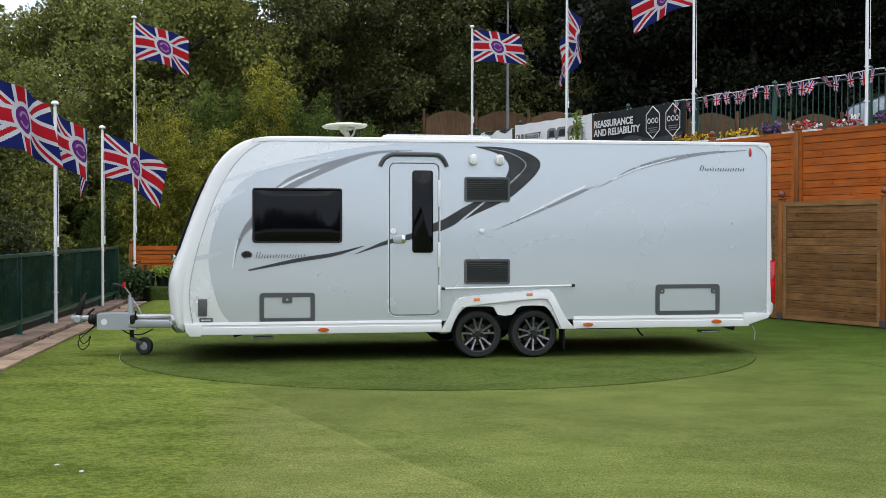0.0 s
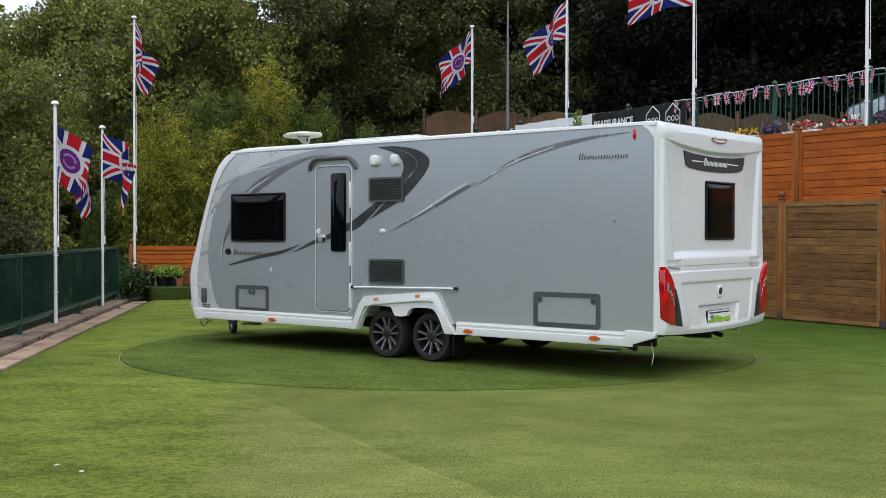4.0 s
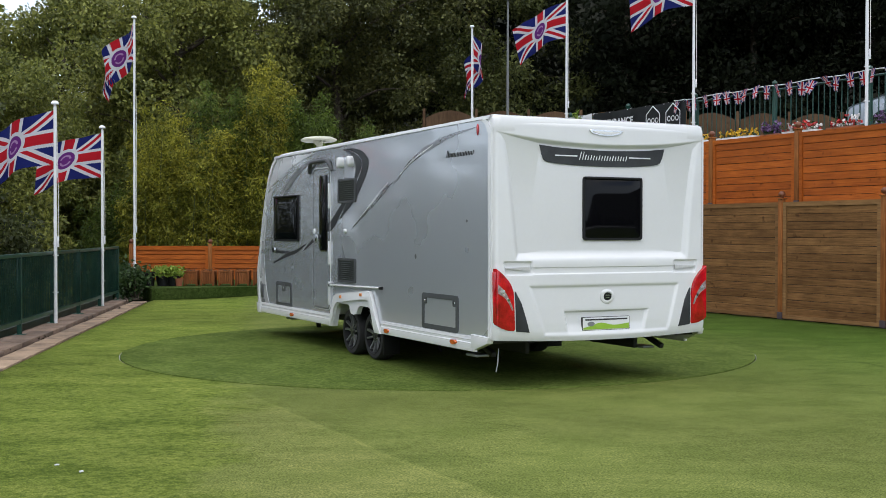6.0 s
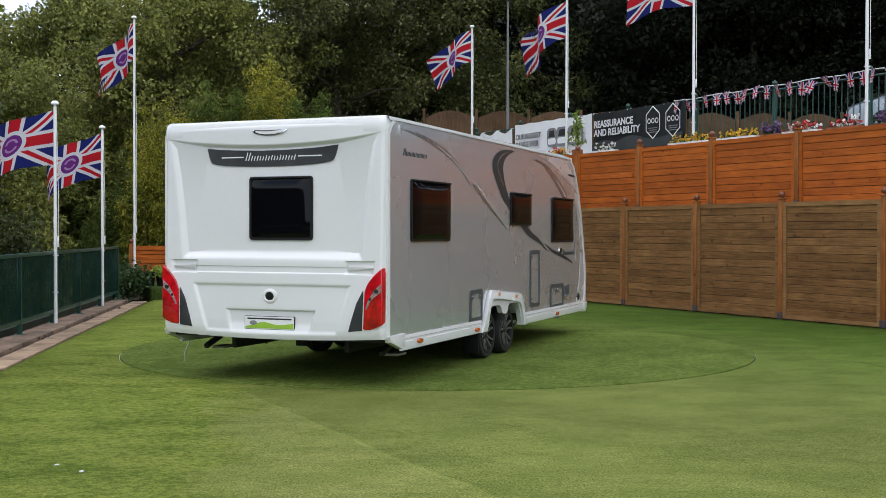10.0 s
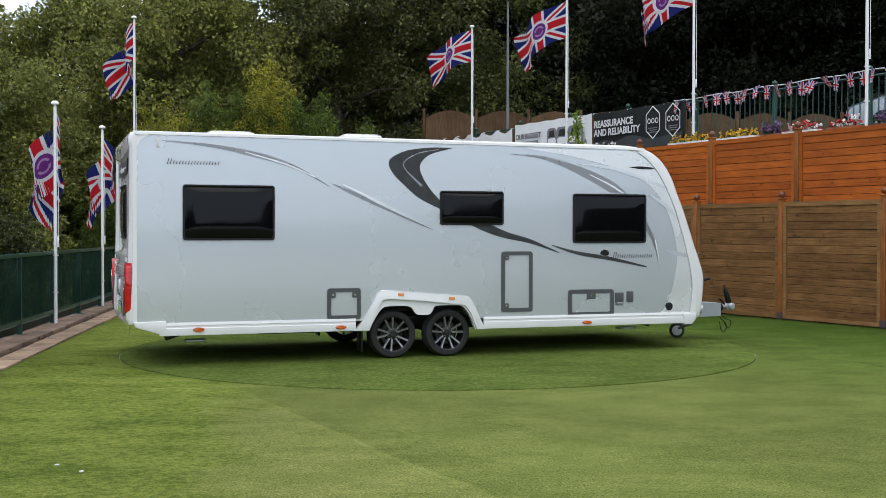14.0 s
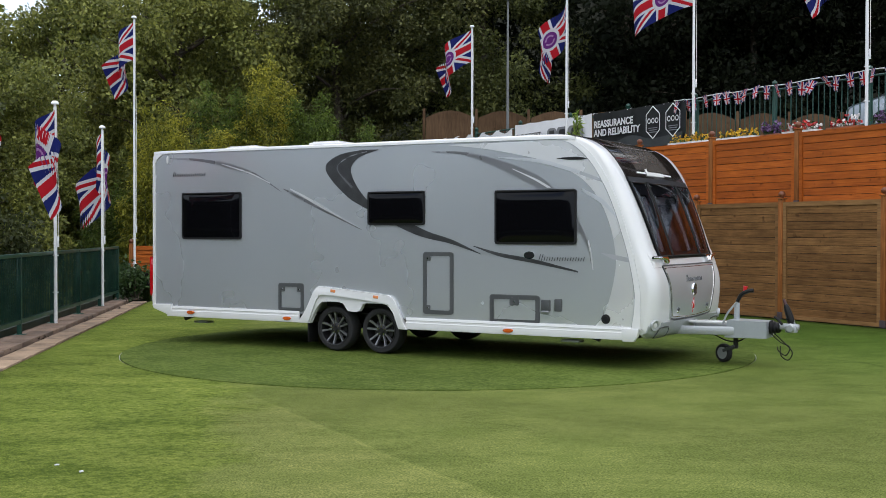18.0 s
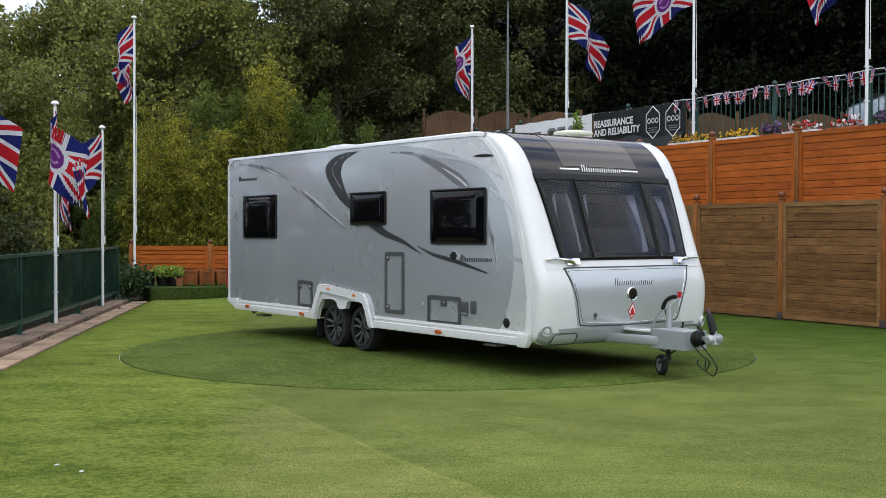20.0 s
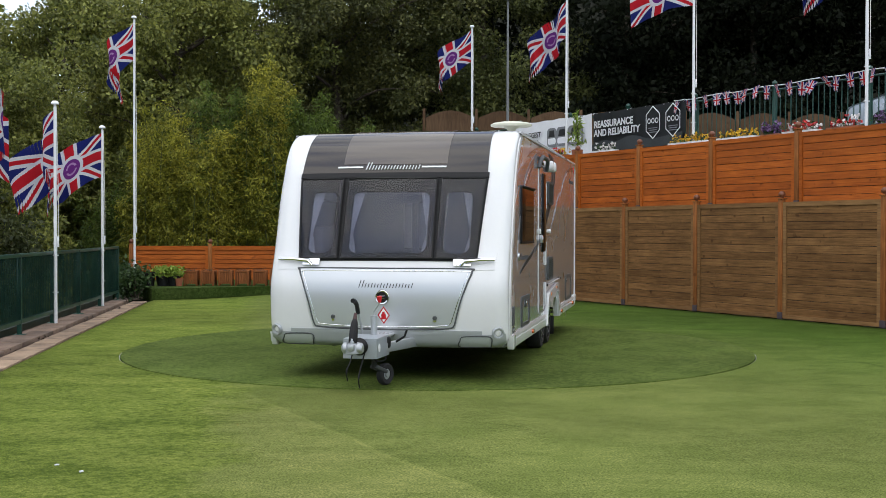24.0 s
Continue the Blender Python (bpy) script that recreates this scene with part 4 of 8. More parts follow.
    on_side("skirt_end", [(-2.99, 0.44), (-2.80, 0.44), (-2.815, 0.305), (-2.93, 0.305), (-2.975, 0.36)], near, 0.036, 0.06, M_WHITE, bevel=0.006)
    on_side("skirt_end", [(3.38, 0.495), (3.715, 0.487), (3.69, 0.432), (3.45, 0.357), (3.38, 0.357)], near, 0.033, 0.06, M_WHITE, bevel=0.006)
    # wheel arch trim
    inn, out = arch_inner(), ARCH_OUT
    part("wheel_arch", prism(bmesh.new(), spline(out, 3) + spline(inn, 2)[::-1], "y", y - o * 0.04, y + o * 0.018), M_WHITE, caravan, "white double wheel-arch moulding")
    lip = spline(ARCH_LIP, 3)
    arch = part("arch_flare", prism(bmesh.new(), spline(out, 3) + lip[::-1], "y", y + o * 0.0, y + o * 0.045, 0.008), M_WHITE, caravan)
    for ax, az, tilt in ((0.207, 0.677, 4), (0.812, 0.731, 4)):
        part("reflector", bx((ax, y + o * 0.047, az), (0.07, 0.01, 0.034), 0.004, m=Matrix.Rotation(radians(-tilt), 3, "Y").to_4x4()), M_AMBER_PALE, caravan, "small orange reflector")
    for ax, az in ((-1.50, 0.362), (1.50, 0.381), (3.045, 0.398)):
        lens = part("marker_lamp", prism(bmesh.new(), oval(ax, az, 0.062, 0.022), "y", y + o * 0.02, y + o * 0.05, 0.008), M_AMBER, caravan, "oval amber marker lamp")
    # small side lamp at the rear top corner
    part("rear_reflector", prism(bmesh.new(), oval(3.463, 2.362, 0.017, 0.052), "y", y, y + o * 0.012, 0.003), M_TAIL if near else M_CLEAR, caravan)

# entrance side fittings
side_window(-2.266, -1.296, 1.311, 1.908, True)
door_out = rrect(-0.778, 0.506, -0.214, 2.198, 0.07)
door = part("door", prism(bmesh.new(), rrect(-0.768, 0.516, -0.224, 2.188, 0.062), "y", YN - 0.0125, YN - 0.004), M_SILVER, caravan, "silver one-piece entrance door")
frame_on_side("door_seal", door_out, rrect(-0.767, 0.517, -0.225, 2.187, 0.06), True, 0.014, 0.016, M_GREY_PL, door)
frame_on_side("door_trim", rrect(-0.79, 0.494, -0.202, 2.21, 0.08), rrect(-0.777, 0.507, -0.215, 2.197, 0.07), True, 0.011, 0.013, M_WHITE, door)
dw = part("door_window", prism(bmesh.new(), rrect(-0.52, 1.20, -0.285, 2.115, 0.035), "y", YN, YN - 0.034, 0.012), M_GLASS, door, "tall narrow dark door window")
for hz in (1.86, 1.18, 0.70):
    part("hinge", bx((-0.217, YN - 0.022, hz), (0.03, 0.02, 0.30 if hz > 1.8 else 0.28), 0.006), M_WHITE, door)
hd = part("door_handle", prism(bmesh.new(), rrect(-0.735, 1.305, -0.595, 1.40, 0.04), "y", YN, YN - 0.03, 0.01), M_SILVER_HITCH, door, "grey recessed door handle")
part("lever", bx((-0.62, YN - 0.036, 1.352), (0.045, 0.018, 0.085), 0.008), M_CHROME, hd)
part("lock", lathe(bmesh.new(), [(0, 0.016), (0.03, 0.014), (0.034, 0)], 16, Matrix.Translation((-0.728, YN - 0.012, 1.44)) @ Matrix.Rotation(radians(90), 4, "X")), M_WHITE, door)
# the charcoal sweep carries on over the door
on_side("graphic", spline([(-0.767, 1.302), (-0.60, 1.336), (-0.521, 1.352)], 3) + spline([(-0.521, 1.42), (-0.62, 1.392), (-0.767, 1.348)], 3), True, 0.0150, 0.002, M_DARK_GR, door)
on_side("graphic", spline([(-0.284, 1.43), (-0.25, 1.44), (-0.226, 1.45)], 2) + spline([(-0.226, 1.548), (-0.284, 1.525)], 2), True, 0.0150, 0.002, M_DARK_GR, door)
# hood over the door
part("door_hood", tube(bmesh.new(), spline([(-0.875, YN - 0.02, 2.16), (-0.835, YN - 0.035, 2.235), (-0.755, YN - 0.045, 2.282), (-0.69, YN - 0.045, 2.288), (-0.29, YN - 0.045, 2.288), (-0.215, YN - 0.045, 2.275), (-0.165, YN - 0.035, 2.23), (-0.13, YN - 0.02, 2.16)], 5), 0.024, 10), M_GREY_PL, caravan, "dark grey rain hood")


def vent(x0, x1, z0, z1):
    v = part("fridge_vent", ring(bmesh.new(), rrect(x0, z0, x1, z1, 0.025), rrect(x0 + 0.025, z0 + 0.025, x1 - 0.025, z1 - 0.025, 0.012), "y", YN, YN - 0.026), M_GREY_PL, caravan, "grey louvred fridge vent")
    part("backing", bx(((x0 + x1) / 2, YN - 0.006, (z0 + z1) / 2), (x1 - x0 - 0.03, 0.006, z1 - z0 - 0.03)), M_BLACK_PL, v)
    slat = None
    for k in range(10):
        z = z0 + 0.035 + (z1 - z0 - 0.07) * k / 9
        m = pose((x0 + x1) / 2, YN - 0.016, z, 38)
        if slat is None:
            slat = part("slat", bx((0, 0, 0), (x1 - x0 - 0.05, 0.004, 0.024)), M_GREY_PL, v)
            slat.matrix_local = m
        else:
            shared("slat", slat.data, m, v)


vent(0.072, 0.588, 1.768, 2.046)
vent(0.072, 0.590, 0.848, 1.128)
for lx in (0.168, 0.470):
    lamp = part("awning_lamp", prism(bmesh.new(), rrect(lx - 0.048, 2.175, lx + 0.048, 2.30, 0.046), "y", YN, YN - 0.07, 0.018), M_WHITE, caravan, "white bulkhead awning lamp")
    part("lens", bx((lx, YN - 0.055, 2.225), (0.06, 0.04, 0.09), 0.014), M_CLEAR, lamp)
part("outlet", prism(bmesh.new(), oval(0.272, 1.443, 0.034, 0.026), "y", YN, YN - 0.03, 0.008), M_WHITE, caravan)
part("step_rail", tube(bmesh.new(), [(-0.16, YN - 0.03, 0.800), (1.31, YN - 0.03, 0.826)], 0.011, 8), M_WHITE, caravan, "white drip rail")
for rx, rz in ((-0.17, 0.80), (1.325, 0.826)):
    part("rail_end", bx((rx, YN - 0.025, rz), (0.035, 0.045, 0.032), 0.006), M_BLACK_PL, caravan)
hatch(-2.192, -1.592, 0.445, 0.768, True, notch=-1.892)
hatch(2.313, 3.092, 0.478, 0.830, True, latches=((2.385, 0.755), (3.02, 0.755)), t=0.048)
part("power_inlet", prism(bmesh.new(), rrect(-2.845, 0.521, -2.747, 0.706, 0.012), "y", YN, YN - 0.02, 0.005), M_GREY_PL, caravan, "grey flap for the power inlet")
pl = part("maker_plate", prism(bmesh.new(), rrect(-2.83, 0.457, -2.688, 0.503, 0.008), "y", YN, YN - 0.012), M_GREY_PL, caravan)
part("plate_mark", bx((-2.76, YN - 0.013, 0.48), (0.10, 0.004, 0.012)), M_WHITE_GR, pl)

# far side fittings
side_window(2.231, 3.205, 1.340, 1.930, False)
side_window(-0.436, 0.339, 1.510, 1.900, False)
side_window(-2.293, -1.326, 1.300, 1.888, False)
hatch(-0.806, -0.412, 0.504, 1.207, False, latches=((-0.475, 1.135), (-0.475, 0.575)), t=0.046)
hatch(1.267, 1.650, 0.466, 0.810, False, latches=((1.335, 0.735), (1.585, 0.735)), t=0.045)
hatch(-1.867, -1.264, 0.432, 0.751, False, notch=-1.565)
sk = part("mains_socket", prism(bmesh.new(), rrect(-1.992, 0.585, -1.888, 0.708, 0.012), "y", YO, YO + 0.025, 0.006), M_GREY_PL, caravan, "grey covered mains socket")
part("cover_lip", bx((-1.94, YO + 0.02, 0.578), (0.09, 0.035, 0.03), 0.01), M_MID_GR, sk)
part("water_flap", prism(bmesh.new(), rrect(-2.128, 0.588, -2.040, 0.722, 0.015), "y", YO, YO + 0.018, 0.005), M_GREY_PL, caravan)
fl = part("water_filler", lathe(bmesh.new(), [(0, 0.02), (0.03, 0.02), (0.034, 0.012), (0.048, 0.012), (0.054, 0)], 20, Matrix.Translation((-2.622, YO, 0.527)) @ Matrix.Rotation(radians(-90), 4, "X")), M_BLACK_PL, caravan, "round black water filler")
on_side("front_badge", spline([(-2.42, 2.203), (-2.32, 2.222), (-2.17, 2.224), (-2.066, 2.213)], 4) + spline([(-2.066, 2.211), (-2.2, 2.196), (-2.34, 2.194), (-2.42, 2.200)], 4), False, 0.013, 0.01, M_BLACK_PL, label="slim dark badge near the front corner")


# ---- front of the caravan ----
def skin_patch(name, z0, z1, yl, yr, off, thick, material, parent=caravan, label="", nu=14, nv=14, by_len=False, dome=0.0):
    """A piece that lies on the curved nose between two heights; yl and yr give its edges, as numbers or by height."""
    L, R_ = (yl if callable(yl) else (lambda t: yl)), (yr if callable(yr) else (lambda t: yr))
    s0, s1 = (z0, z1) if by_len else (s_of(z0), s_of(z1))
    bm, top, bot = bmesh.new(), [], []
    for j in range(nv + 1):
        t = j / nv
        s = s0 + (s1 - s0) * t
        rt, rb = [], []
        for i in range(nu + 1):
            y = L(t) + (R_(t) - L(t)) * i / nu
            u = 2 * i / nu - 1
            lift = dome * (1 - u ** 4) * (1 - (2 * t - 1) ** 4) * (1 + 0.12 * math.sin(3.1 * y + 4 * t) + 0.1 * math.sin(7 * t + y))
            rt.append(bm.verts.new(front_point(s, y, off + lift)))
            if thick:
                rb.append(bm.verts.new(front_point(s, y, off - thick)))
        top.append(rt)
        bot.append(rb)
    for j in range(nv):
        for i in range(nu):
            bm.faces.new((top[j][i], top[j][i + 1], top[j + 1][i + 1], top[j + 1][i]))
            if thick:
                bm.faces.new((bot[j][i], bot[j + 1][i], bot[j + 1][i + 1], bot[j][i + 1]))
    if not thick:
        return part(name, bm, material, parent, label)
    for i in range(nu):
        bm.faces.new((top[0][i], bot[0][i], bot[0][i + 1], top[0][i + 1]))
        bm.faces.new((top[nv][i], top[nv][i + 1], bot[nv][i + 1], bot[nv][i]))
    for j in range(nv):
        bm.faces.new((top[j][0], top[j + 1][0], bot[j + 1][0], bot[j][0]))
        bm.faces.new((top[j][nu], bot[j][nu], bot[j + 1][nu], top[j + 1][nu]))
    return part(name, bm, material, parent, label)


def skin_bar(name, pts, r, material, parent=caravan, label="", off=0.0):
    """A round bead along (z, y) points on the nose."""
    return part(name, tube(bmesh.new(), [front_point(s_of(z), y, off) for z, y in spline(pts, 5)], r, 8), material, parent, label)


lerp = lambda a, b: (lambda t: a + (b - a) * t)
roof_s = nose_len[-1]
sunroof = skin_patch("front_sunroof", s_of(2.015), roof_s - 0.08, lerp(-1.082, -1.06), lerp(0.812, 0.79), 0.012, 0.03, M_SUNROOF, label="smoked panoramic front sunroof", nu=20, nv=20, by_len=True)
skin_patch("sunroof_pane", s_of(2.10), roof_s - 0.22, -0.67, 0.39, 0.016, 0.01, M_SUNPANE, sunroof, nu=12, by_len=True)
OPEN = [(-0.955, -0.690), (-0.530, 0.250), (0.410, 0.665)]       # clear openings, from side to side
OZ0, OZ1 = 1.225, 1.830
bm, rows = bmesh.new(), []
zs = [1.150, 1.19] + [OZ0 + (OZ1 - OZ0) * k / 10 for k in range(11)] + [1.90, 1.96, 2.018]
for z in zs:
    t = (z - 1.150) / 0.868
    stops_ = [-1.035 - 0.065 * t] + [y for o_ in OPEN for y in o_] + [0.745 + 0.08 * t]
    cols = [a + (b - a) * k / 6 for a, b in zip(stops_, stops_[1:]) for k in range(6)] + [stops_[-1]]
    rows.append([(bm.verts.new(front_point(s_of(z), y, 0.006)), bm.verts.new(front_point(s_of(z), y, -0.022))) for y in cols])
for j, (a, b) in enumerate(zip(rows, rows[1:])):
    for i in range(len(a) - 1):
        if OZ0 - 1e-6 <= zs[j] < OZ1 - 1e-6 and (i // 6) % 2 == 1:
            continue
        for f in (0, 1):
            bm.faces.new((a[i][f], a[i + 1][f], b[i + 1][f], b[i][f]))
surround = part("window_surround", bm, M_BLACK_PL, caravan, "black surround of the front windows")
# cabin seen through the front windows
cabin = part("cabin_lining", bx((-2.06, YC, 1.47), (1.30, 2.0, 1.10)), M_INTERIOR, caravan, "grey-blue cabin lining")
bm = bmesh.new()
bm.from_mesh(cabin.data)
bmesh.ops.delete(bm, geom=[f for f in bm.faces if f.calc_center_median().x < -2.7], context="FACES")
bm.to_mesh(cabin.data)
bm.free()
part("window_shelf", bx((-2.66, YC, 1.145), (0.36, 1.9, 0.03), 0.008), M_CUSHION, cabin, "pale shelf under the windows")
for sg_ in (1, -1):
    part("seat_back", bx((-2.10, YC + sg_ * 0.86, 1.26), (1.05, 0.16, 0.46), 0.05), M_CUSHION, cabin, "pale upholstered seat back")
    part("overhead_locker", bx((-2.06, YC + sg_ * 0.88, 1.88), (1.2, 0.2, 0.24), 0.02), M_CURTAIN, cabin)
# plain pale uprights added for unidentified shapes at the cabin's back
part("cabin_mirror", bx((-1.43, YC - 0.02, 1.50), (0.03, 0.16, 0.50), 0.01), M_CURTAIN, cabin)
part("cabin_mirror", bx((-1.43, YC + 0.18, 1.50), (0.03, 0.09, 0.50), 0.01), M_CURTAIN, cabin)
skin_patch("hinge_rail", 1.965, 2.012, -1.098, 0.818, 0.022, 0.02, M_BLACK_PL, surround, nu=20, nv=3)
for wi, (yl0, yl1, yr0, yr1) in enumerate(((-1.02, -1.078, -0.628, -0.628), (-0.598, -0.590, 0.318, 0.312), (0.352, 0.362, 0.728, 0.800))):
    win = skin_patch("front_window", 1.168, 1.955, lerp(yl0, yl1), lerp(yr0, yr1), 0.026, 0.0, M_FRONT_GLASS, label="tinted front window showing white curtains", nu=14, nv=16, dome=0.013)
    win.visible_shadow = False
    oy0, oy1 = OPEN[wi]
    inner = skin_patch("inner_pane", OZ0 - 0.01, OZ1 + 0.01, oy0 - 0.01, oy1 + 0.01, -0.004, 0.0, M_INNER_PANE, win, "bulged inner pane", nu=18, nv=18, dome=-0.020)
    inner.visible_shadow = False
    # rounded corners of the clear opening
    bm = bmesh.new()
    for cy, cz, sy, sz in ((oy0, OZ0, 1, 1), (oy1, OZ0, -1, 1), (oy0, OZ1, 1, -1), (oy1, OZ1, -1, -1)):
        r = 0.085
        arc = [bm.verts.new(front_point(s_of(cz + sz * r * (1 - math.sin(radians(15 * k)))), cy + sy * r * (1 - math.cos(radians(15 * k))), 0.007)) for k in range(7)]
        tip = bm.verts.new(front_point(s_of(cz - sz * 0.004), cy - sy * 0.004, 0.007))
        for p, q in zip(arc, arc[1:]):
            bm.faces.new((tip, p, q))
    part("corner_web", bm, M_BLACK_PL, win)
    # gathered curtains, drawn in at a tie
    for cy, sgn, wide in ((oy0 - 0.01, 1, 0.125 if wi != 2 else 0.02), (oy1 + 0.01, -1, 0.125 if wi != 0 else 0.02)):
        bm, rows = bmesh.new(), []
        for j in range(13):
            z = OZ1 + 0.01 - (OZ1 - OZ0 + 0.0) * j / 12
            f = abs(z - 1.44)
            w_ = wide * (0.22 + (1.75 * f if z > 1.44 else 1.9 * f))
            rows.append([bm.verts.new(front_point(s_of(z), cy + sgn * w_ * i / 24, -0.050 - 0.012 * math.sin(i * 1.57))) for i in range(25)])
        for a_, b_ in zip(rows, rows[1:]):
            for i in range(24):
                bm.faces.new((a_[i], a_[i + 1], b_[i + 1], b_[i]))
        part("curtain", bm, M_CURTAIN, win, "white gathered curtain")
    bm = bmesh.new()
    rim = [front_point(s_of(z), y, 0.024) for z, y in [(1.172, yl0 + (yr0 - yl0) * k / 8) for k in range(9)] + [(1.172 + 0.78 * k / 8, yr0 + (yr1 - yr0) * k / 8) for k in range(1, 9)] + [(1.952, yr1 + (yl1 - yr1) * k / 8) for k in range(1, 9)] + [(1.952 - 0.78 * k / 8, yl1 + (yl0 - yl1) * k / 8) for k in range(1, 9)]]
    part("window_frame", tube(bm, rim, 0.010, 6, cap=False), M_BLACK_PL, win)
# name strip on the sunroof: plain strokes between two bars
for y0, y1 in ((-0.665, -0.415), (0.185, 0.445)):
    skin_patch("name_bar", 2.062, 2.078, y0, y1, 0.0185, 0.004, M_PRINT_W, sunroof, nu=6, nv=1)
tiny(part("name_mark", stroke_mesh(strokes(-0.165, 0.40, 2.045, 2.115, 9), lambda x, z, h: front_point(s_of(z), -(x + 0.3 * h), 0.018), 0.0056), M_PRINT_W, sunroof, "white script mark"))
# locker lid between the lower mouldings
lid = skin_patch("locker_lid", 0.515, 1.078, lerp(-0.835, -0.992), lerp(0.575, 0.712), 0.010, 0.02, M_LOCKER, label="silver front locker lid", nu=20, nv=16)
bead = [(0.545, -0.83), (0.75, -0.885), (0.95, -0.955), (1.06, -0.995), (1.08, -0.94), (1.078, -0.14), (1.08, 0.66), (1.06, 0.715), (0.95, 0.675), (0.75, 0.612), (0.545, 0.56), (0.515, 0.50), (0.50, 0.20), (0.495, -0.14), (0.50, -0.45), (0.515, -0.77), (0.545, -0.83)]
skin_bar("lid_seal", bead, 0.009, M_GREY_PL, lid, "dark rubber seal round the lid", 0.006)
skin_bar("lid_rim", [(z + (0.026 if z < 0.7 else -0.026), YC + (y - YC) * 0.955) for z, y in bead], 0.0045, M_CHROME, lid, "", 0.009)
tiny(part("name_mark", stroke_mesh(strokes(-0.12, 0.43, 0.895, 0.965, 9), lambda x, z, h: front_point(s_of(z), -(x + 0.3 * h), 0.011), 0.0044), M_DARK_GR, lid, "dark script mark"))


def nose_disc(name, z, y, off, prof, material, parent, sy=1.0, label="", n=24, turn=0.0):
    p, nrm = nose_at(s_of(z))
    c = Vector(front_point(s_of(z), y, off))
    ax = Matrix.Rotation(radians(turn), 3, "Z") @ Vector((nrm.x, 0, nrm.y))
    m = Matrix.Translation(c) @ ax.to_track_quat("Z", "Y").to_matrix().to_4x4() @ Matrix.Diagonal((sy, 1, 1, 1))
    return part(name, lathe(bmesh.new(), prof, n, m), material, parent, label)


bd = nose_disc("front_badge", 0.806, -0.13, 0.01, [(0, 0.010), (0.05, 0.010), (0.055, 0.0)], M_BLACK_PL, lid, 1.0, "oval black badge with a chrome rim")
nose_disc("badge_rim", 0.806, -0.13, 0.010, [(0.052, 0.0), (0.054, 0.014), (0.064, 0.016), (0.072, 0.008), (0.074, 0)], M_CHROME, bd)
for dz, dy, w in ((0.012, 0.0, 0.03), (-0.012, 0.0, 0.03)):
    skin_patch("badge_bar", 0.806 + dz - 0.005, 0.806 + dz + 0.005, -0.13 - w, -0.13 + w, 0.026, 0.006, M_CHROME, bd, nu=2, nv=1)
# diamond gas sign
dia = [(0.634 + 0.085 * math.sin(radians(a)), -0.142 + 0.062 * math.cos(radians(a))) for a in (0, 90, 180, 270)]


def nose_poly(name, pts, off, thick, material, parent, label=""):
    bm = bmesh.new()
    t = [bm.verts.new(front_point(s_of(z), y, off)) for z, y in pts]
    b = [bm.verts.new(front_point(s_of(z), y, off - thick)) for z, y in pts]
    bm.faces.new(t)
    bm.faces.new(b[::-1])
    for i in range(len(pts)):
        bm.faces.new((t[i], t[(i + 1) % len(pts)], b[(i + 1) % len(pts)], b[i]))
    return part(name, bm, material, parent, label, smooth=False)


sg = nose_poly("gas_sign", dia, 0.013, 0.004, M_RED, lid, "red and white diamond gas warning sign")
nose_poly("sign_field", [(0.634 + (z - 0.634) * 0.78, -0.142 + (y + 0.142) * 0.78) for z, y in dia], 0.0145, 0.002, M_PRINT_W, sg)
nose_poly("bottle_symbol", [(0.595, -0.165), (0.595, -0.119), (0.64, -0.119), (0.655, -0.13), (0.668, -0.13), (0.668, -0.154), (0.655, -0.154), (0.64, -0.165)], 0.0165, 0.002, M_RED, sg)
for y in (0.366, -0.641):
    nose_disc("lid_lock", 0.612, y, 0.011, [(0, 0.016), (0.018, 0.016), (0.022, 0.0)], M_GREY_PL, lid)
    nose_disc("lock_plate", 0.585, y, 0.011, [(0, 0.006), (0.014, 0.006), (0.016, 0)], M_CHROME, lid)
# grab handles in their recesses
for sg_ in (1, -1):
    y0, y1 = (0.63, 0.965) if sg_ > 0 else (-0.92, -1.225)
    rec = skin_patch("handle_recess", 1.07, 1.235, lerp(min(y0, y1) + 0.02, min(y0, y1)), lerp(max(y0, y1) - 0.02, max(y0, y1)), 0.004, 0.01, M_WHITE, label="white recess for the grab handle", nu=8, nv=6)
    p = [front_point(s_of(z), y, o_) for z, y, o_ in ((1.165, y1 - 0.02 * sg_, 0.03), (1.155, (y0 + y1) / 2, 0.045), (1.14, y0, 0.042), (1.10, y0 - 0.04 * sg_, 0.03))]
    part("grab_handle", tube(bmesh.new(), p, [0.014, 0.016, 0.02, 0.014], 8), M_CHROME, caravan, "bright grab handle")
    skin_patch("handle_wing", 1.105, 1.165, min(y0 - 0.11 * sg_, y0 + 0.06 * sg_), max(y0 - 0.11 * sg_, y0 + 0.06 * sg_), 0.03, 0.02, M_CHROME, rec, nu=6, nv=3)
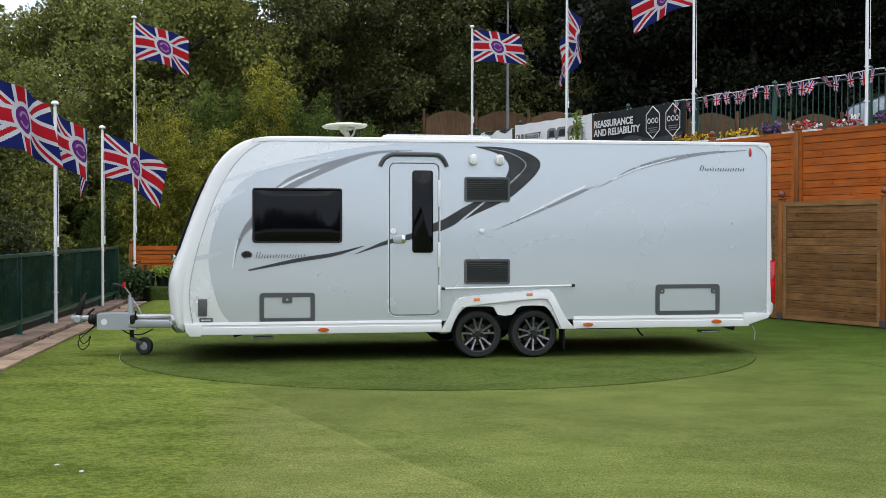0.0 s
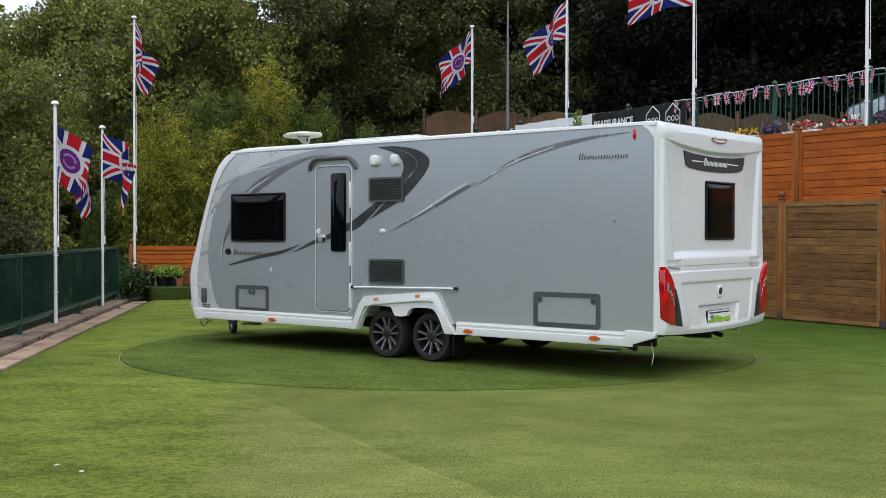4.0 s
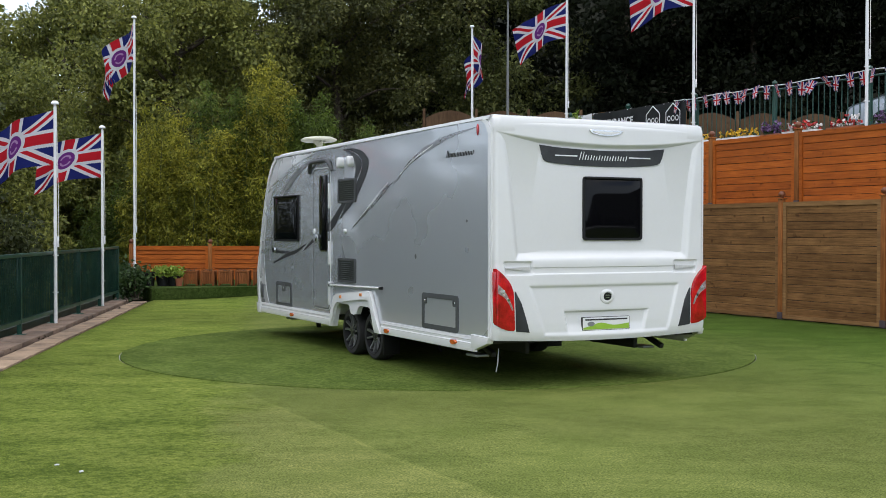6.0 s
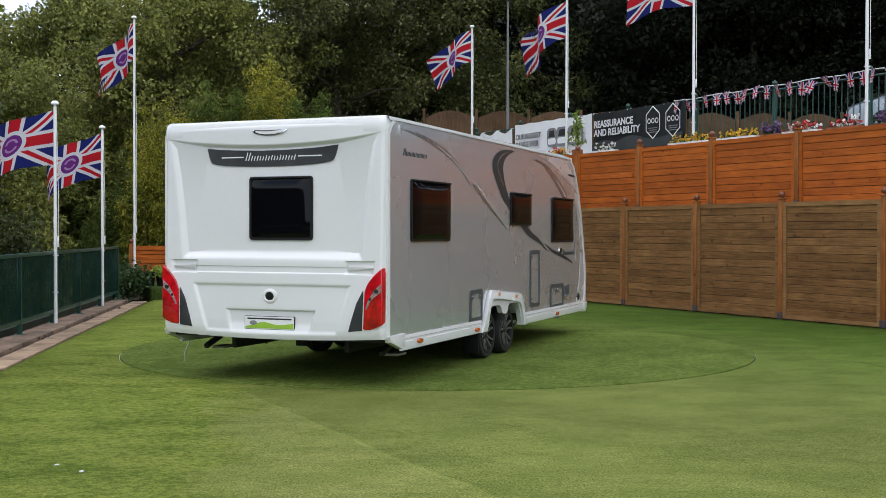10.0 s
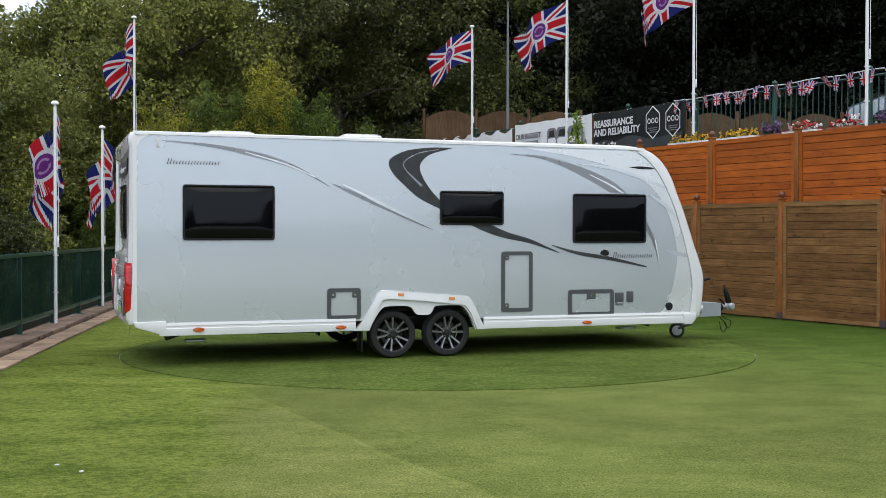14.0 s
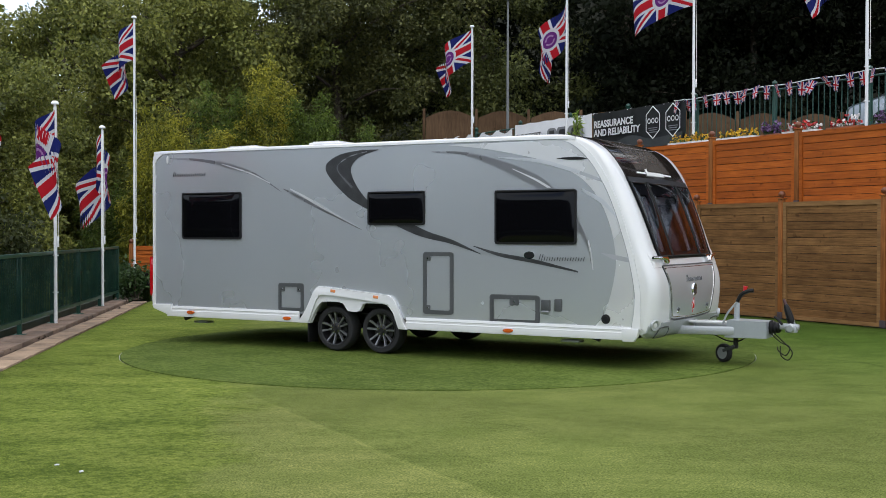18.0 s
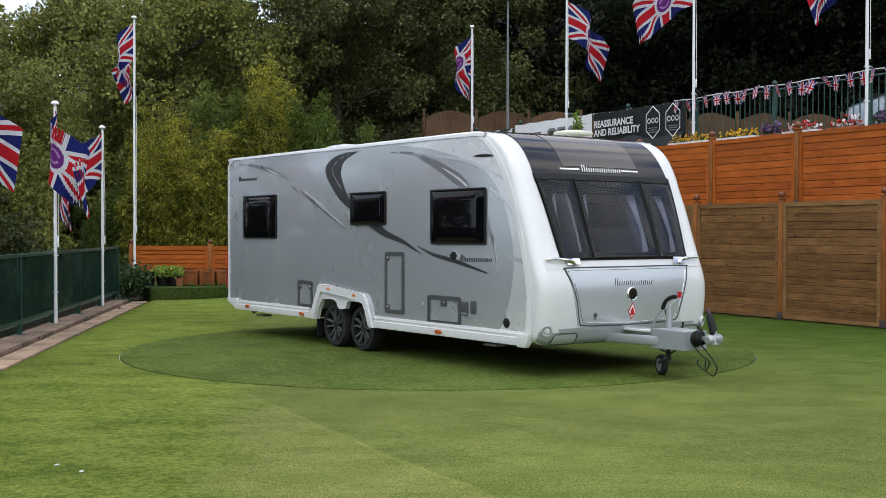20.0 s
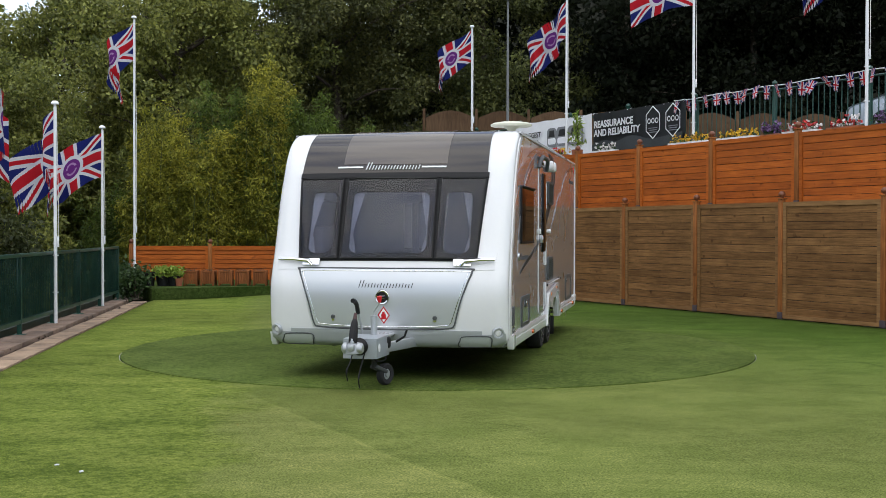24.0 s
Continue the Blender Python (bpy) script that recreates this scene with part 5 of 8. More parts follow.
# silver bumper with lamp pods
bmp = skin_patch("front_bumper", 0.325, 0.455, YC - HALF * 0.985, YC + HALF * 0.985, 0.008, 0.05, M_BUMPER, label="grey front bumper", nu=28, nv=8)
skin_patch("bumper_crown", 0.45, 0.492, YC - HALF * 0.80, YC + HALF * 0.80, 0.012, 0.04, M_BUMPER, bmp, nu=24, nv=4)
for sg_ in (1, -1):
    cy = YC + sg_ * HALF * 0.925
    nose_disc("lamp_pod", 0.470, cy, -0.012, [(0, 0.016), (0.035, 0.016), (0.04, 0.03), (0.055, 0.032), (0.062, 0.0)], M_BUMPER, bmp, turn=-24 * sg_)
    nose_disc("front_lamp", 0.470, cy, 0.004, [(0, 0.014), (0.02, 0.012), (0.034, 0.0)], M_CLEAR, bmp, label="round clear position lamp", turn=-24 * sg_)
    ya, yb = sorted((YC + sg_ * HALF * 0.62, YC + sg_ * HALF * 0.865))
    skin_patch("bumper_recess", 0.345, 0.435, ya, yb, 0.018, 0.008, M_LOCKER, bmp, nu=8, nv=4)
    skin_bar("recess_rim", [(0.34, ya), (0.34, yb), (0.40, yb), (0.438, yb - 0.04), (0.438, ya), (0.34, ya)], 0.006, M_GREY_PL, bmp, "", 0.016)

# ---- rear of the caravan ----
XR = 3.722
def on_rear(name, pts, x0, x1, material, parent=caravan, label="", bevel=0.0):
    return part(name, prism(bmesh.new(), pts, "x", x0, x1, bevel), material, parent, label)


# the moulded rear wall: side pillars, brow, shoulder, sunk lower panel and plate recess in one sheet
def blend(lo, hi, v):
    return smooth01((v - lo) / (hi - lo))


def in_trapezoid(y, z, z0, z1, bot, top, soft):
    """1 inside a panel whose edges slant from bot (at z0) to top (at z1), falling to 0 over soft metres."""
    f = min(1.0, max(0.0, (z - z0) / (z1 - z0)))
    l_, r_ = bot[0] + (top[0] - bot[0]) * f, bot[1] + (top[1] - bot[1]) * f
    return blend(-soft, soft, min(y - l_, r_ - y, z1 - z, z - z0))


def rear_x(y, z):
    t = abs(y - YC) / HALF
    inner = float(np.interp(z, (1.20, 1.6, 2.0, 2.2, 2.32), (0.79, 0.825, 0.865, 0.895, 0.92)))
    pillar = float(np.interp(z, (1.2, 1.5, 2.2), (0.048, 0.040, 0.032))) * blend(inner - 0.035, inner + 0.035, t)
    brow = 0.036 * blend(-0.018, 0.030, z - (2.222 + 0.085 * t * t))
    low = float(np.interp(z, (0.43, 0.47, 0.52, 0.60, 0.75, 0.95, 1.165, 1.185, 1.235, 1.25), (0.048, 0.064, 0.072, 0.073, 0.067, 0.057, 0.048, 0.044, 0.006, 0.0)))
    h = max(pillar, brow, low)
    h -= 0.009 * in_trapezoid(y, z, 1.052, 1.108, (YC - 0.80, YC + 0.80), (YC - 0.82, YC + 0.82), 0.006)
    h -= 0.015 * in_trapezoid(y, z, 0.497, 0.935, (-0.815, 0.56), (-0.965, 0.695), 0.016)
    h -= 0.026 * in_trapezoid(y, z, 0.478, 0.700, (-0.55, 0.275), (-0.60, 0.335), 0.013) * blend(0.47, 0.60, z)
    for sg_ in (1, -1):
        ya, yb = sorted((YC + sg_ * 0.80, YC + sg_ * 1.085))
        h -= 0.022 * in_trapezoid(y, z, 1.048, 1.160, (ya + (0.02 if sg_ < 0 else 0.0), yb - (0.02 if sg_ > 0 else 0.0)), (ya, yb), 0.009)
    h -= 0.018 * t * t + (0.05 * ((t - 0.962) / 0.038) ** 2 if t > 0.962 else 0.0)
    h -= 0.03 * blend(2.40, 2.465, z)
    return XR + 0.006 + h


bm, rows = bmesh.new(), []
yt = sorted(YC + HALF * (0.999 * (-1 + 2 * k / 220)) for k in range(221))
zt = sorted({round(0.43 + 0.0145 * k, 4) for k in range(140)} | {1.044, 1.05, 1.056, 1.104, 1.11, 0.925, 0.931, 0.937, 0.943, 0.695, 0.702, 0.708} | {round(2.19 + 0.0061 * k, 4) for k in range(24)})
zt = [z for z in zt if z <= 2.455]
for z in zt:
    rows.append([bm.verts.new((XR - 0.03, yt[0], z + 0.03 * (abs(yt[0] - YC) / HALF) ** 2 * (1 - blend(0.45, 0.60, z))))] + [bm.verts.new((rear_x(y, z), y, z + 0.035 * ((y - YC) / HALF) ** 2 * (1 - blend(0.45, 0.60, z)))) for y in yt] + [bm.verts.new((XR - 0.03, yt[-1], z))])
for a, b in zip(rows, rows[1:]):
    for j in range(len(a) - 1):
        bm.faces.new((a[j], a[j + 1], b[j + 1], b[j]))
lowest = [bm.verts.new((XR - 0.03, v.co.y, v.co.z)) for v in rows[0]]
for j in range(len(lowest) - 1):
    bm.faces.new((rows[0][j], lowest[j], lowest[j + 1], rows[0][j + 1]))
rear = part("rear_moulding", bm, M_WHITE, caravan, "white moulded rear wall and bumper")
pan = on_rear("name_panel", spline([(-0.842, 2.225), (-0.60, 2.205), (-0.148, 2.192), (0.30, 2.205), (0.56, 2.228)], 5) + spline([(0.535, 2.14), (0.475, 2.078), (0.20, 2.05), (-0.148, 2.042), (-0.50, 2.05), (-0.765, 2.075), (-0.82, 2.14)], 5), XR - 0.005, XR + 0.014, M_DARK_GR, label="charcoal textured name panel")
for y0, y1 in ((-0.68, -0.44), (0.145, 0.392)):
    on_rear("name_bar", [(y0, 2.128), (y1, 2.128), (y1, 2.139), (y0, 2.139)], XR + 0.012, XR + 0.018, M_PRINT_W, pan)
tiny(part("name_mark", stroke_mesh(strokes(-0.43, 0.12, 2.10, 2.175, 9), lambda x, z, h: (XR + 0.016, x + 0.3 * h, z), 0.005), M_PRINT_W, pan, "white script mark"))
top = on_rear("brake_lamp", spline([(-0.322, 2.382), (-0.14, 2.378), (0.044, 2.382), (0.0, 2.345), (-0.14, 2.328), (-0.28, 2.345)], 4, True), XR + 0.01, XR + 0.052, M_CHROME, label="high-level brake lamp with chrome rim", bevel=0.006)
on_rear("lens", spline([(-0.285, 2.370), (-0.14, 2.366), (0.008, 2.370), (-0.03, 2.350), (-0.14, 2.340), (-0.25, 2.350)], 4, True), XR + 0.05, XR + 0.057, M_CLEAR, top)
rw = part("rear_window", ring(bmesh.new(), rrect(-0.375, 1.355, 0.298, 1.948, 0.03), rrect(-0.352, 1.378, 0.275, 1.925, 0.025), "x", XR, XR + 0.022), M_BLACK_PL, caravan, "dark rear window")
bm, rows = bmesh.new(), []
for i in range(13):
    r = []
    for j in range(11):
        u, v = i / 12, j / 10
        b = (1 - (2 * u - 1) ** 8) * (1 - (2 * v - 1) ** 8)
        r.append(bm.verts.new((XR + 0.016 + 0.022 * b, -0.363 + 0.649 * u, 1.367 + 0.569 * v)))
    rows.append(r)
for a, b in zip(rows, rows[1:]):
    for j in range(10):
        bm.faces.new((a[j], a[j + 1], b[j + 1], b[j]))
part("pane", bm, M_GLASS, rw)
part("hinge_strip", bx((XR + 0.028, -0.038, 1.936), (0.02, 0.64, 0.02), 0.006), M_BLACK_PL, rw)
# lamps at the corners
for sg_ in (1, -1):
    f = lambda a: YC + sg_ * a
    red = spline([(f(1.178), 1.105), (f(1.10), 1.04), (f(1.035), 0.965), (f(1.00), 0.88)], 4) + [(f(0.985), 0.56), (f(1.00), 0.545)] + spline([(f(1.06), 0.55), (f(1.15), 0.585), (f(1.178), 0.61)], 3)
    tl = on_rear("tail_lamp", red, 3.72, 3.797, M_TAIL, label="large red corner tail lamp", bevel=0.008)
    on_rear("reversing_lens", spline([(f(1.165), 0.965), (f(1.10), 0.905), (f(1.04), 0.81), (f(1.008), 0.735)], 4) + spline([(f(1.02), 0.73), (f(1.055), 0.79), (f(1.10), 0.845), (f(1.165), 0.885)], 4), 3.79, 3.801, M_LENS_DULL, tl, "clear reversing lens")
    on_rear("lamp_bulb", oval(f(1.12), 0.900, 0.024, 0.020, 14), 3.798, 3.804, M_CHROME, tl)
    on_rear("lamp_bulb", oval(f(1.06), 0.825, 0.012, 0.014, 14), 3.798, 3.804, M_CHROME, tl)
    wrap = part("lamp_side", bx((3.748, YC + sg_ * 1.168, 0.845), (0.080, 0.03, 0.47), 0.014), M_TAIL, tl)
    on_rear("lamp_infill", [(f(0.980), 0.895), (f(0.976), 0.54), (f(0.835), 0.525), (f(0.87), 0.64), (f(0.92), 0.79)], 3.74, 3.7965, M_DARK_GR, label="charcoal infill beside the tail lamp", bevel=0.004)
    ya, yb = sorted((f(0.815), f(1.065)))
    in_, out_ = (ya, yb) if sg_ > 0 else (yb, ya)
    on_rear("marker_lamp", [(in_, 1.118), (out_, 1.108), (out_, 1.102), (in_, 1.078)], 3.73, 3.764, M_CLEAR, rear, "slim clear marker lamp in its recess")
# badge and plate
rb = part("rear_badge", lathe(bmesh.new(), [(0, 0.006), (0.045, 0.006), (0.048, 0.014), (0.058, 0.016), (0.078, 0.008), (0.082, 0)], 28, Matrix.Translation((3.778, -0.131, 0.832)) @ Matrix.Rotation(radians(90), 4, "Y") @ Matrix.Diagonal((0.85, 1, 1, 1))), M_WHITE, caravan, "round badge in a white rim")
part("badge_face", lathe(bmesh.new(), [(0, 0.003), (0.044, 0.003), (0.047, 0)], 28, Matrix.Translation((3.784, -0.131, 0.832)) @ Matrix.Rotation(radians(90), 4, "Y") @ Matrix.Diagonal((0.78, 1, 1, 1))), M_BLACK_PL, rb)
for dz in (0.012, -0.012):
    part("badge_bar", bx((3.788, -0.131, 0.832 + dz), (0.004, 0.05, 0.008)), M_CHROME, rb)
np_ = on_rear("number_plate", rrect(-0.401, 0.524, 0.124, 0.640, 0.008), 3.75, 3.779, M_PRINT_W, label="white plate with a green wave print")
on_rear("plate_rim", rrect(-0.405, 0.520, 0.128, 0.644, 0.01), 3.75, 3.7775, M_BLACK_PL, np_)
on_rear("plate_bar", [(-0.375, 0.612), (0.10, 0.612), (0.10, 0.626), (-0.375, 0.626)], 3.777, 3.7805, M_PRINT_K, np_)
on_rear("plate_wave", spline([(-0.395, 0.545), (-0.30, 0.565), (-0.20, 0.59), (-0.05, 0.565), (0.118, 0.58)], 4) + [(0.118, 0.529), (-0.395, 0.529)], 3.777, 3.7805, M_LIME, np_)
on_rear("plate_picture", oval(-0.31, 0.58, 0.04, 0.022, 12), 3.777, 3.782, M_PRINT_G, np_)

# ---- running gear ----
def wheel_parts(name):
    w = part(name, lathe(bmesh.new(), [(0.195, -0.085), (0.225, -0.095), (0.255, -0.088), (0.271, -0.06), (0.273, 0.0), (0.271, 0.06), (0.255, 0.088), (0.225, 0.095), (0.195, 0.085)], 48, close=True), M_TYRE, caravan, "black tyre on a dark ten-spoke alloy wheel")
    part("rim", lathe(bmesh.new(), [(0.205, 0.092), (0.202, 0.098), (0.190, 0.094), (0.184, 0.06), (0.178, 0.0), (0.178, -0.08), (0.205, -0.09)], 48), M_ALLOY_DK, w)
    part("brake_drum", lathe(bmesh.new(), [(0, 0.02), (0.13, 0.02), (0.14, -0.02), (0.14, -0.08)], 24), M_CHASSIS, w)
    part("hub_cap", lathe(bmesh.new(), [(0, 0.082), (0.03, 0.082), (0.036, 0.074), (0.072, 0.066), (0.078, 0.03)], 24), M_ALLOY_DK, w)
    for k in range(10):
        a = radians(36 * (k // 2) * 2 + (11 if k % 2 else -11) + 90)
        bm = bmesh.new()
        d, s = Vector((math.cos(a), math.sin(a), 0)), Vector((-math.sin(a), math.cos(a), 0))
        side_lean = s * (0.012 if k % 2 else -0.012)
        V = []
        for r, hw, z in ((0.06, 0.013, 0.068), (0.13, 0.0115, 0.078), (0.192, 0.0150, 0.092)):
            c = d * r + side_lean * (r / 0.19)
            V.append([bm.verts.new(c + s * q * hw + Vector((0, 0, zz))) for q, zz in ((-1, z - 0.03), (-0.75, z), (0.75, z), (1, z - 0.03))])
        for p, q in zip(V, V[1:]):
            for j in range(4):
                bm.faces.new((p[j], p[(j + 1) % 4], q[(j + 1) % 4], q[j]))
        bm.faces.new(V[0])
        bm.faces.new(V[-1][::-1])
        part("spoke", bm, M_ALLOY, w, smooth=False)
    for k in range(5):
        a = radians(72 * k + 90)
        part("wheel_bolt", lathe(bmesh.new(), [(0, 0.078), (0.008, 0.078), (0.009, 0.06)], 8, Matrix.Translation((0.05 * math.cos(a), 0.05 * math.sin(a), 0))), M_CHROME, w)
    return w


wheel0 = wheel_parts("wheel")
WZ = 0.0065 + 0.273
places = [(0.244, YN + 0.165, -1), (0.897, YN + 0.165, -1), (0.215, YO - 0.165, 1), (0.868, YO - 0.165, 1)]
for k, (wx, wy, o_) in enumerate(places):
    m = Matrix.Translation((wx, wy, WZ)) @ Matrix.Rotation(radians(90) if o_ < 0 else radians(-90), 4, "X") @ Matrix.Rotation(radians(17 * k), 4, "Z")
    if k == 0:
        wheel0.matrix_basis = m
    else:
        copy_thing(wheel0, m)
for wx in (0.23, 0.882):
    part("axle", tube(bmesh.new(), [(wx, YN + 0.2, WZ), (wx, YO - 0.2, WZ)], 0.045, 10), M_CHASSIS, caravan)
for yy in (YC - 0.62, YC + 0.62):
    part("chassis_rail", bx((0.3, yy, 0.36), (6.2, 0.05, 0.14), 0.01), M_CHASSIS, caravan, "black chassis member")
for fx, fw, fy in ((-1.58, 2.90, 2 * HALF - 0.06), (0.56, 1.30, 2 * HALF - 0.80), (2.43, 2.36, 2 * HALF - 0.06)):
    part("floor_pan", bx((fx, YC, 0.435), (fw, fy, 0.03)), M_CHASSIS, caravan)
part("spare_carrier", bx((1.95, YC, 0.335), (0.75, 1.1, 0.14), 0.05), M_CHASSIS, caravan)
part("waste_tank", bx((-1.2, YC + 0.1, 0.34), (0.9, 1.3, 0.13), 0.03), M_CHASSIS, caravan)
part("wheel_box", bx((0.56, YC, 0.60), (1.15, 2 * HALF - 0.55, 0.16)), M_CHASSIS, caravan)
for yy, o_ in ((YN + 0.14, -1), (YO - 0.14, 1)):
    part("mudflap", bx((1.24, yy, 0.215), (0.02, 0.20, 0.24), 0.006), M_BLACK_PL, caravan)
    for jx, d in ((3.08, 1), (-2.18, -1)):
        lg = part("corner_steady", bx((jx + 0.12 * d, yy + 0.08 * -o_, 0.345), (0.36, 0.05, 0.05), 0.01, m=Matrix.Rotation(radians(18 * d), 3, "Y").to_4x4()), M_CHASSIS, caravan, "wound-up corner steady")
        part("steady_foot", bx((jx - 0.03 * d, yy + 0.08 * -o_, 0.262), (0.22, 0.14, 0.025), 0.008), M_GALV, lg)
part("drain_hose", tube(bmesh.new(), spline([(2.16, YN + 0.25, 0.36), (2.20, YN + 0.24, 0.27), (2.25, YN + 0.24, 0.22)], 5), 0.012, 6), M_BLACK_PL, caravan)
part("breakaway_wire", tube(bmesh.new(), [(3.56, YN + 0.16, 0.37), (3.60, YN + 0.13, 0.25), (3.585, YN + 0.12, 0.16)], 0.005, 5), M_GALV, caravan)

# ---- drawbar, hitch and jockey wheel ----
for sg_ in (1, -1):
    part("drawbar", bx((-3.42, YC + sg_ * 0.19, 0.372), (1.05, 0.055, 0.092), 0.012, m=Matrix.Rotation(radians(14 * sg_), 3, "Z").to_4x4()), M_GALV, caravan, "galvanised drawbar arm")
cover = part("hitch_cover", prism(bmesh.new(), [(-4.02, 0.482), (-3.60, 0.488), (-3.57, 0.30), (-4.02, 0.305)], "y", YC - 0.155, YC + 0.155), M_SILVER_HITCH, caravan, "grey moulded hitch cover")
part("cover_shelf", bx((-3.40, YC, 0.452), (0.50, 0.20, 0.030), 0.012), M_WHITE, cover)
part("cover_label", lathe(bmesh.new(), [(0, 0.003), (0.035, 0.003), (0.036, 0)], 16, Matrix.Translation((-3.94, YC - 0.157, 0.395)) @ Matrix.Rotation(radians(90), 4, "X")), M_PRINT_W, cover)
part("gaiter", lathe(bmesh.new(), [(0.075, 0.0), (0.08, 0.02), (0.062, 0.035), (0.07, 0.055), (0.055, 0.07), (0.06, 0.09), (0.045, 0.11)], 18, Matrix.Translation((-4.02, YC, 0.415)) @ Matrix.Rotation(radians(-90), 4, "Y")), M_BLACK_PL, caravan, "black rubber gaiter")
hitch = part("coupling", bx((-4.21, YC, 0.43), (0.24, 0.07, 0.065), 0.02), M_GALV, caravan, "steel ball coupling with a stabiliser handle")
part("coupling_cup", lathe(bmesh.new(), [(0, 0.05), (0.05, 0.035), (0.066, 0.0), (0.066, -0.05), (0.05, -0.055)], 20, Matrix.Translation((-4.33, YC, 0.425))), M_GALV, hitch)
for sg_ in (1, -1):
    part("pad_knob", lathe(bmesh.new(), [(0, 0.05), (0.035, 0.048), (0.05, 0.03), (0.05, 0.0)], 16, Matrix.Translation((-4.33, YC + 0.045 * sg_, 0.42)) @ Matrix.Rotation(radians(-90 * sg_), 4, "X")), M_GALV, hitch)
part("stabiliser_arm", tube(bmesh.new(), [(-4.33, YC, 0.45), (-4.345, YC, 0.51), (-4.335, YC, 0.55)], [0.03, 0.026, 0.022], 10), M_GALV, hitch)
part("stabiliser_grip", tube(bmesh.new(), spline([(-4.335, YC, 0.52), (-4.315, YC, 0.60), (-4.285, YC, 0.69), (-4.265, YC, 0.75)], 4), [0.030, 0.036, 0.039, 0.040, 0.040, 0.039, 0.038, 0.036, 0.034, 0.032, 0.029, 0.024, 0.016], 10), M_BLACK_PL, hitch, "black stabiliser grip")
part("grip_end", tube(bmesh.new(), [(-4.267, YC, 0.745), (-4.245, YC, 0.80)], [0.02, 0.013], 8), M_GRIP_END, hitch, "dark red grip end")
part("hand_lever", tube(bmesh.new(), [(-4.24, YC + 0.03, 0.45), (-4.20, YC + 0.03, 0.50), (-4.155, YC + 0.03, 0.535)], 0.014, 8), M_BLACK_PL, hitch)
brake = part("handbrake", tube(bmesh.new(), spline([(-3.50, YC + 0.11, 0.44), (-3.55, YC + 0.11, 0.56), (-3.66, YC + 0.11, 0.69)], 4), 0.011, 8), M_GALV, caravan, "handbrake lever with a black grip")
part("grip", tube(bmesh.new(), spline([(-3.655, YC + 0.11, 0.685), (-3.70, YC + 0.11, 0.765), (-3.78, YC + 0.11, 0.805), (-3.83, YC + 0.11, 0.81)], 4), 0.021, 8), M_BLACK_PL, brake)
jw = part("jockey_wheel", lathe(bmesh.new(), [(0.05, -0.028), (0.088, -0.034), (0.100, -0.022), (0.102, 0.0), (0.100, 0.022), (0.088, 0.034), (0.05, 0.028)], 28, Matrix.Translation((-3.36, YC - 0.03, 0.109)) @ Matrix.Rotation(radians(90), 4, "X"), close=True), M_TYRE, caravan, "jockey wheel on its stand")
part("jockey_rim", lathe(bmesh.new(), [(0, 0.034), (0.025, 0.034), (0.03, 0.02), (0.06, 0.018), (0.068, 0.03), (0.074, 0.03), (0.074, -0.03), (0.025, -0.034), (0, -0.034)], 24, Matrix.Translation((-3.36, YC - 0.03, 0.109)) @ Matrix.Rotation(radians(90), 4, "X")), M_GALV, jw)
part("jockey_fork", bx((-3.45, YC - 0.03, 0.165), (0.17, 0.09, 0.035), 0.01, m=Matrix.Rotation(radians(22), 3, "Y").to_4x4()), M_GREY_PL, jw)
for ob_ in [o_ for o_ in caravan.children_recursive if o_.name.split(".")[0] in ("jockey_wheel", "jockey_rim", "jockey_fork")]:
    ob_.data.transform(Matrix.Translation((-3.52, YC - 0.03, 0)) @ Matrix.Rotation(radians(-23.7), 4, "Z") @ Matrix.Translation((3.52, 0.03 - YC, 0)))
part("jockey_stem", tube(bmesh.new(), [(-3.52, YC - 0.03, 0.17), (-3.525, YC - 0.03, 0.32)], 0.026, 10), M_CHASSIS, jw)
part("jockey_tube", tube(bmesh.new(), [(-3.525, YC - 0.03, 0.30), (-3.535, YC - 0.03, 0.665)], 0.032, 12), M_GALV, jw, "galvanised jockey tube")
part("jockey_crank", tube(bmesh.new(), [(-3.535, YC - 0.03, 0.66), (-3.535, YC - 0.03, 0.70), (-3.58, YC - 0.09, 0.77), (-3.60, YC - 0.10, 0.80)], 0.009, 7), M_GALV, jw)
part("crank_knob", tube(bmesh.new(), [(-3.598, YC - 0.10, 0.79), (-3.606, YC - 0.10, 0.845)], [0.016, 0.025], 8), M_RED, jw, "red crank knob")
clamp = part("jockey_clamp", bx((-3.49, YC - 0.14, 0.415), (0.085, 0.07, 0.11), 0.02), M_BLACK_PL, jw)
part("clamp_handle", tube(bmesh.new(), [(-3.46, YC - 0.22, 0.42), (-3.46, YC - 0.30, 0.47), (-3.45, YC - 0.32, 0.53)], 0.011, 7), M_BLACK_PL, jw)
for ob_ in [jw] + list(jw.children_recursive):
    ob_.data.transform(Matrix.Translation((-0.12, 0, 0)))
for ob_ in [hitch] + list(hitch.children_recursive):
    if ob_.name.split(".")[0] != "coupling":
        drop = 0.08 if ob_.name.split(".")[0] in ("stabiliser_grip", "grip_end") else 0.04 if ob_.name.startswith("stabiliser_arm") else 0.0
        ob_.data.transform(Matrix.Translation((0.085, 0, -drop)))
for ob_ in [brake] + list(brake.children_recursive):
    ob_.data.transform(Matrix.Translation((-0.04, 0, 0)))
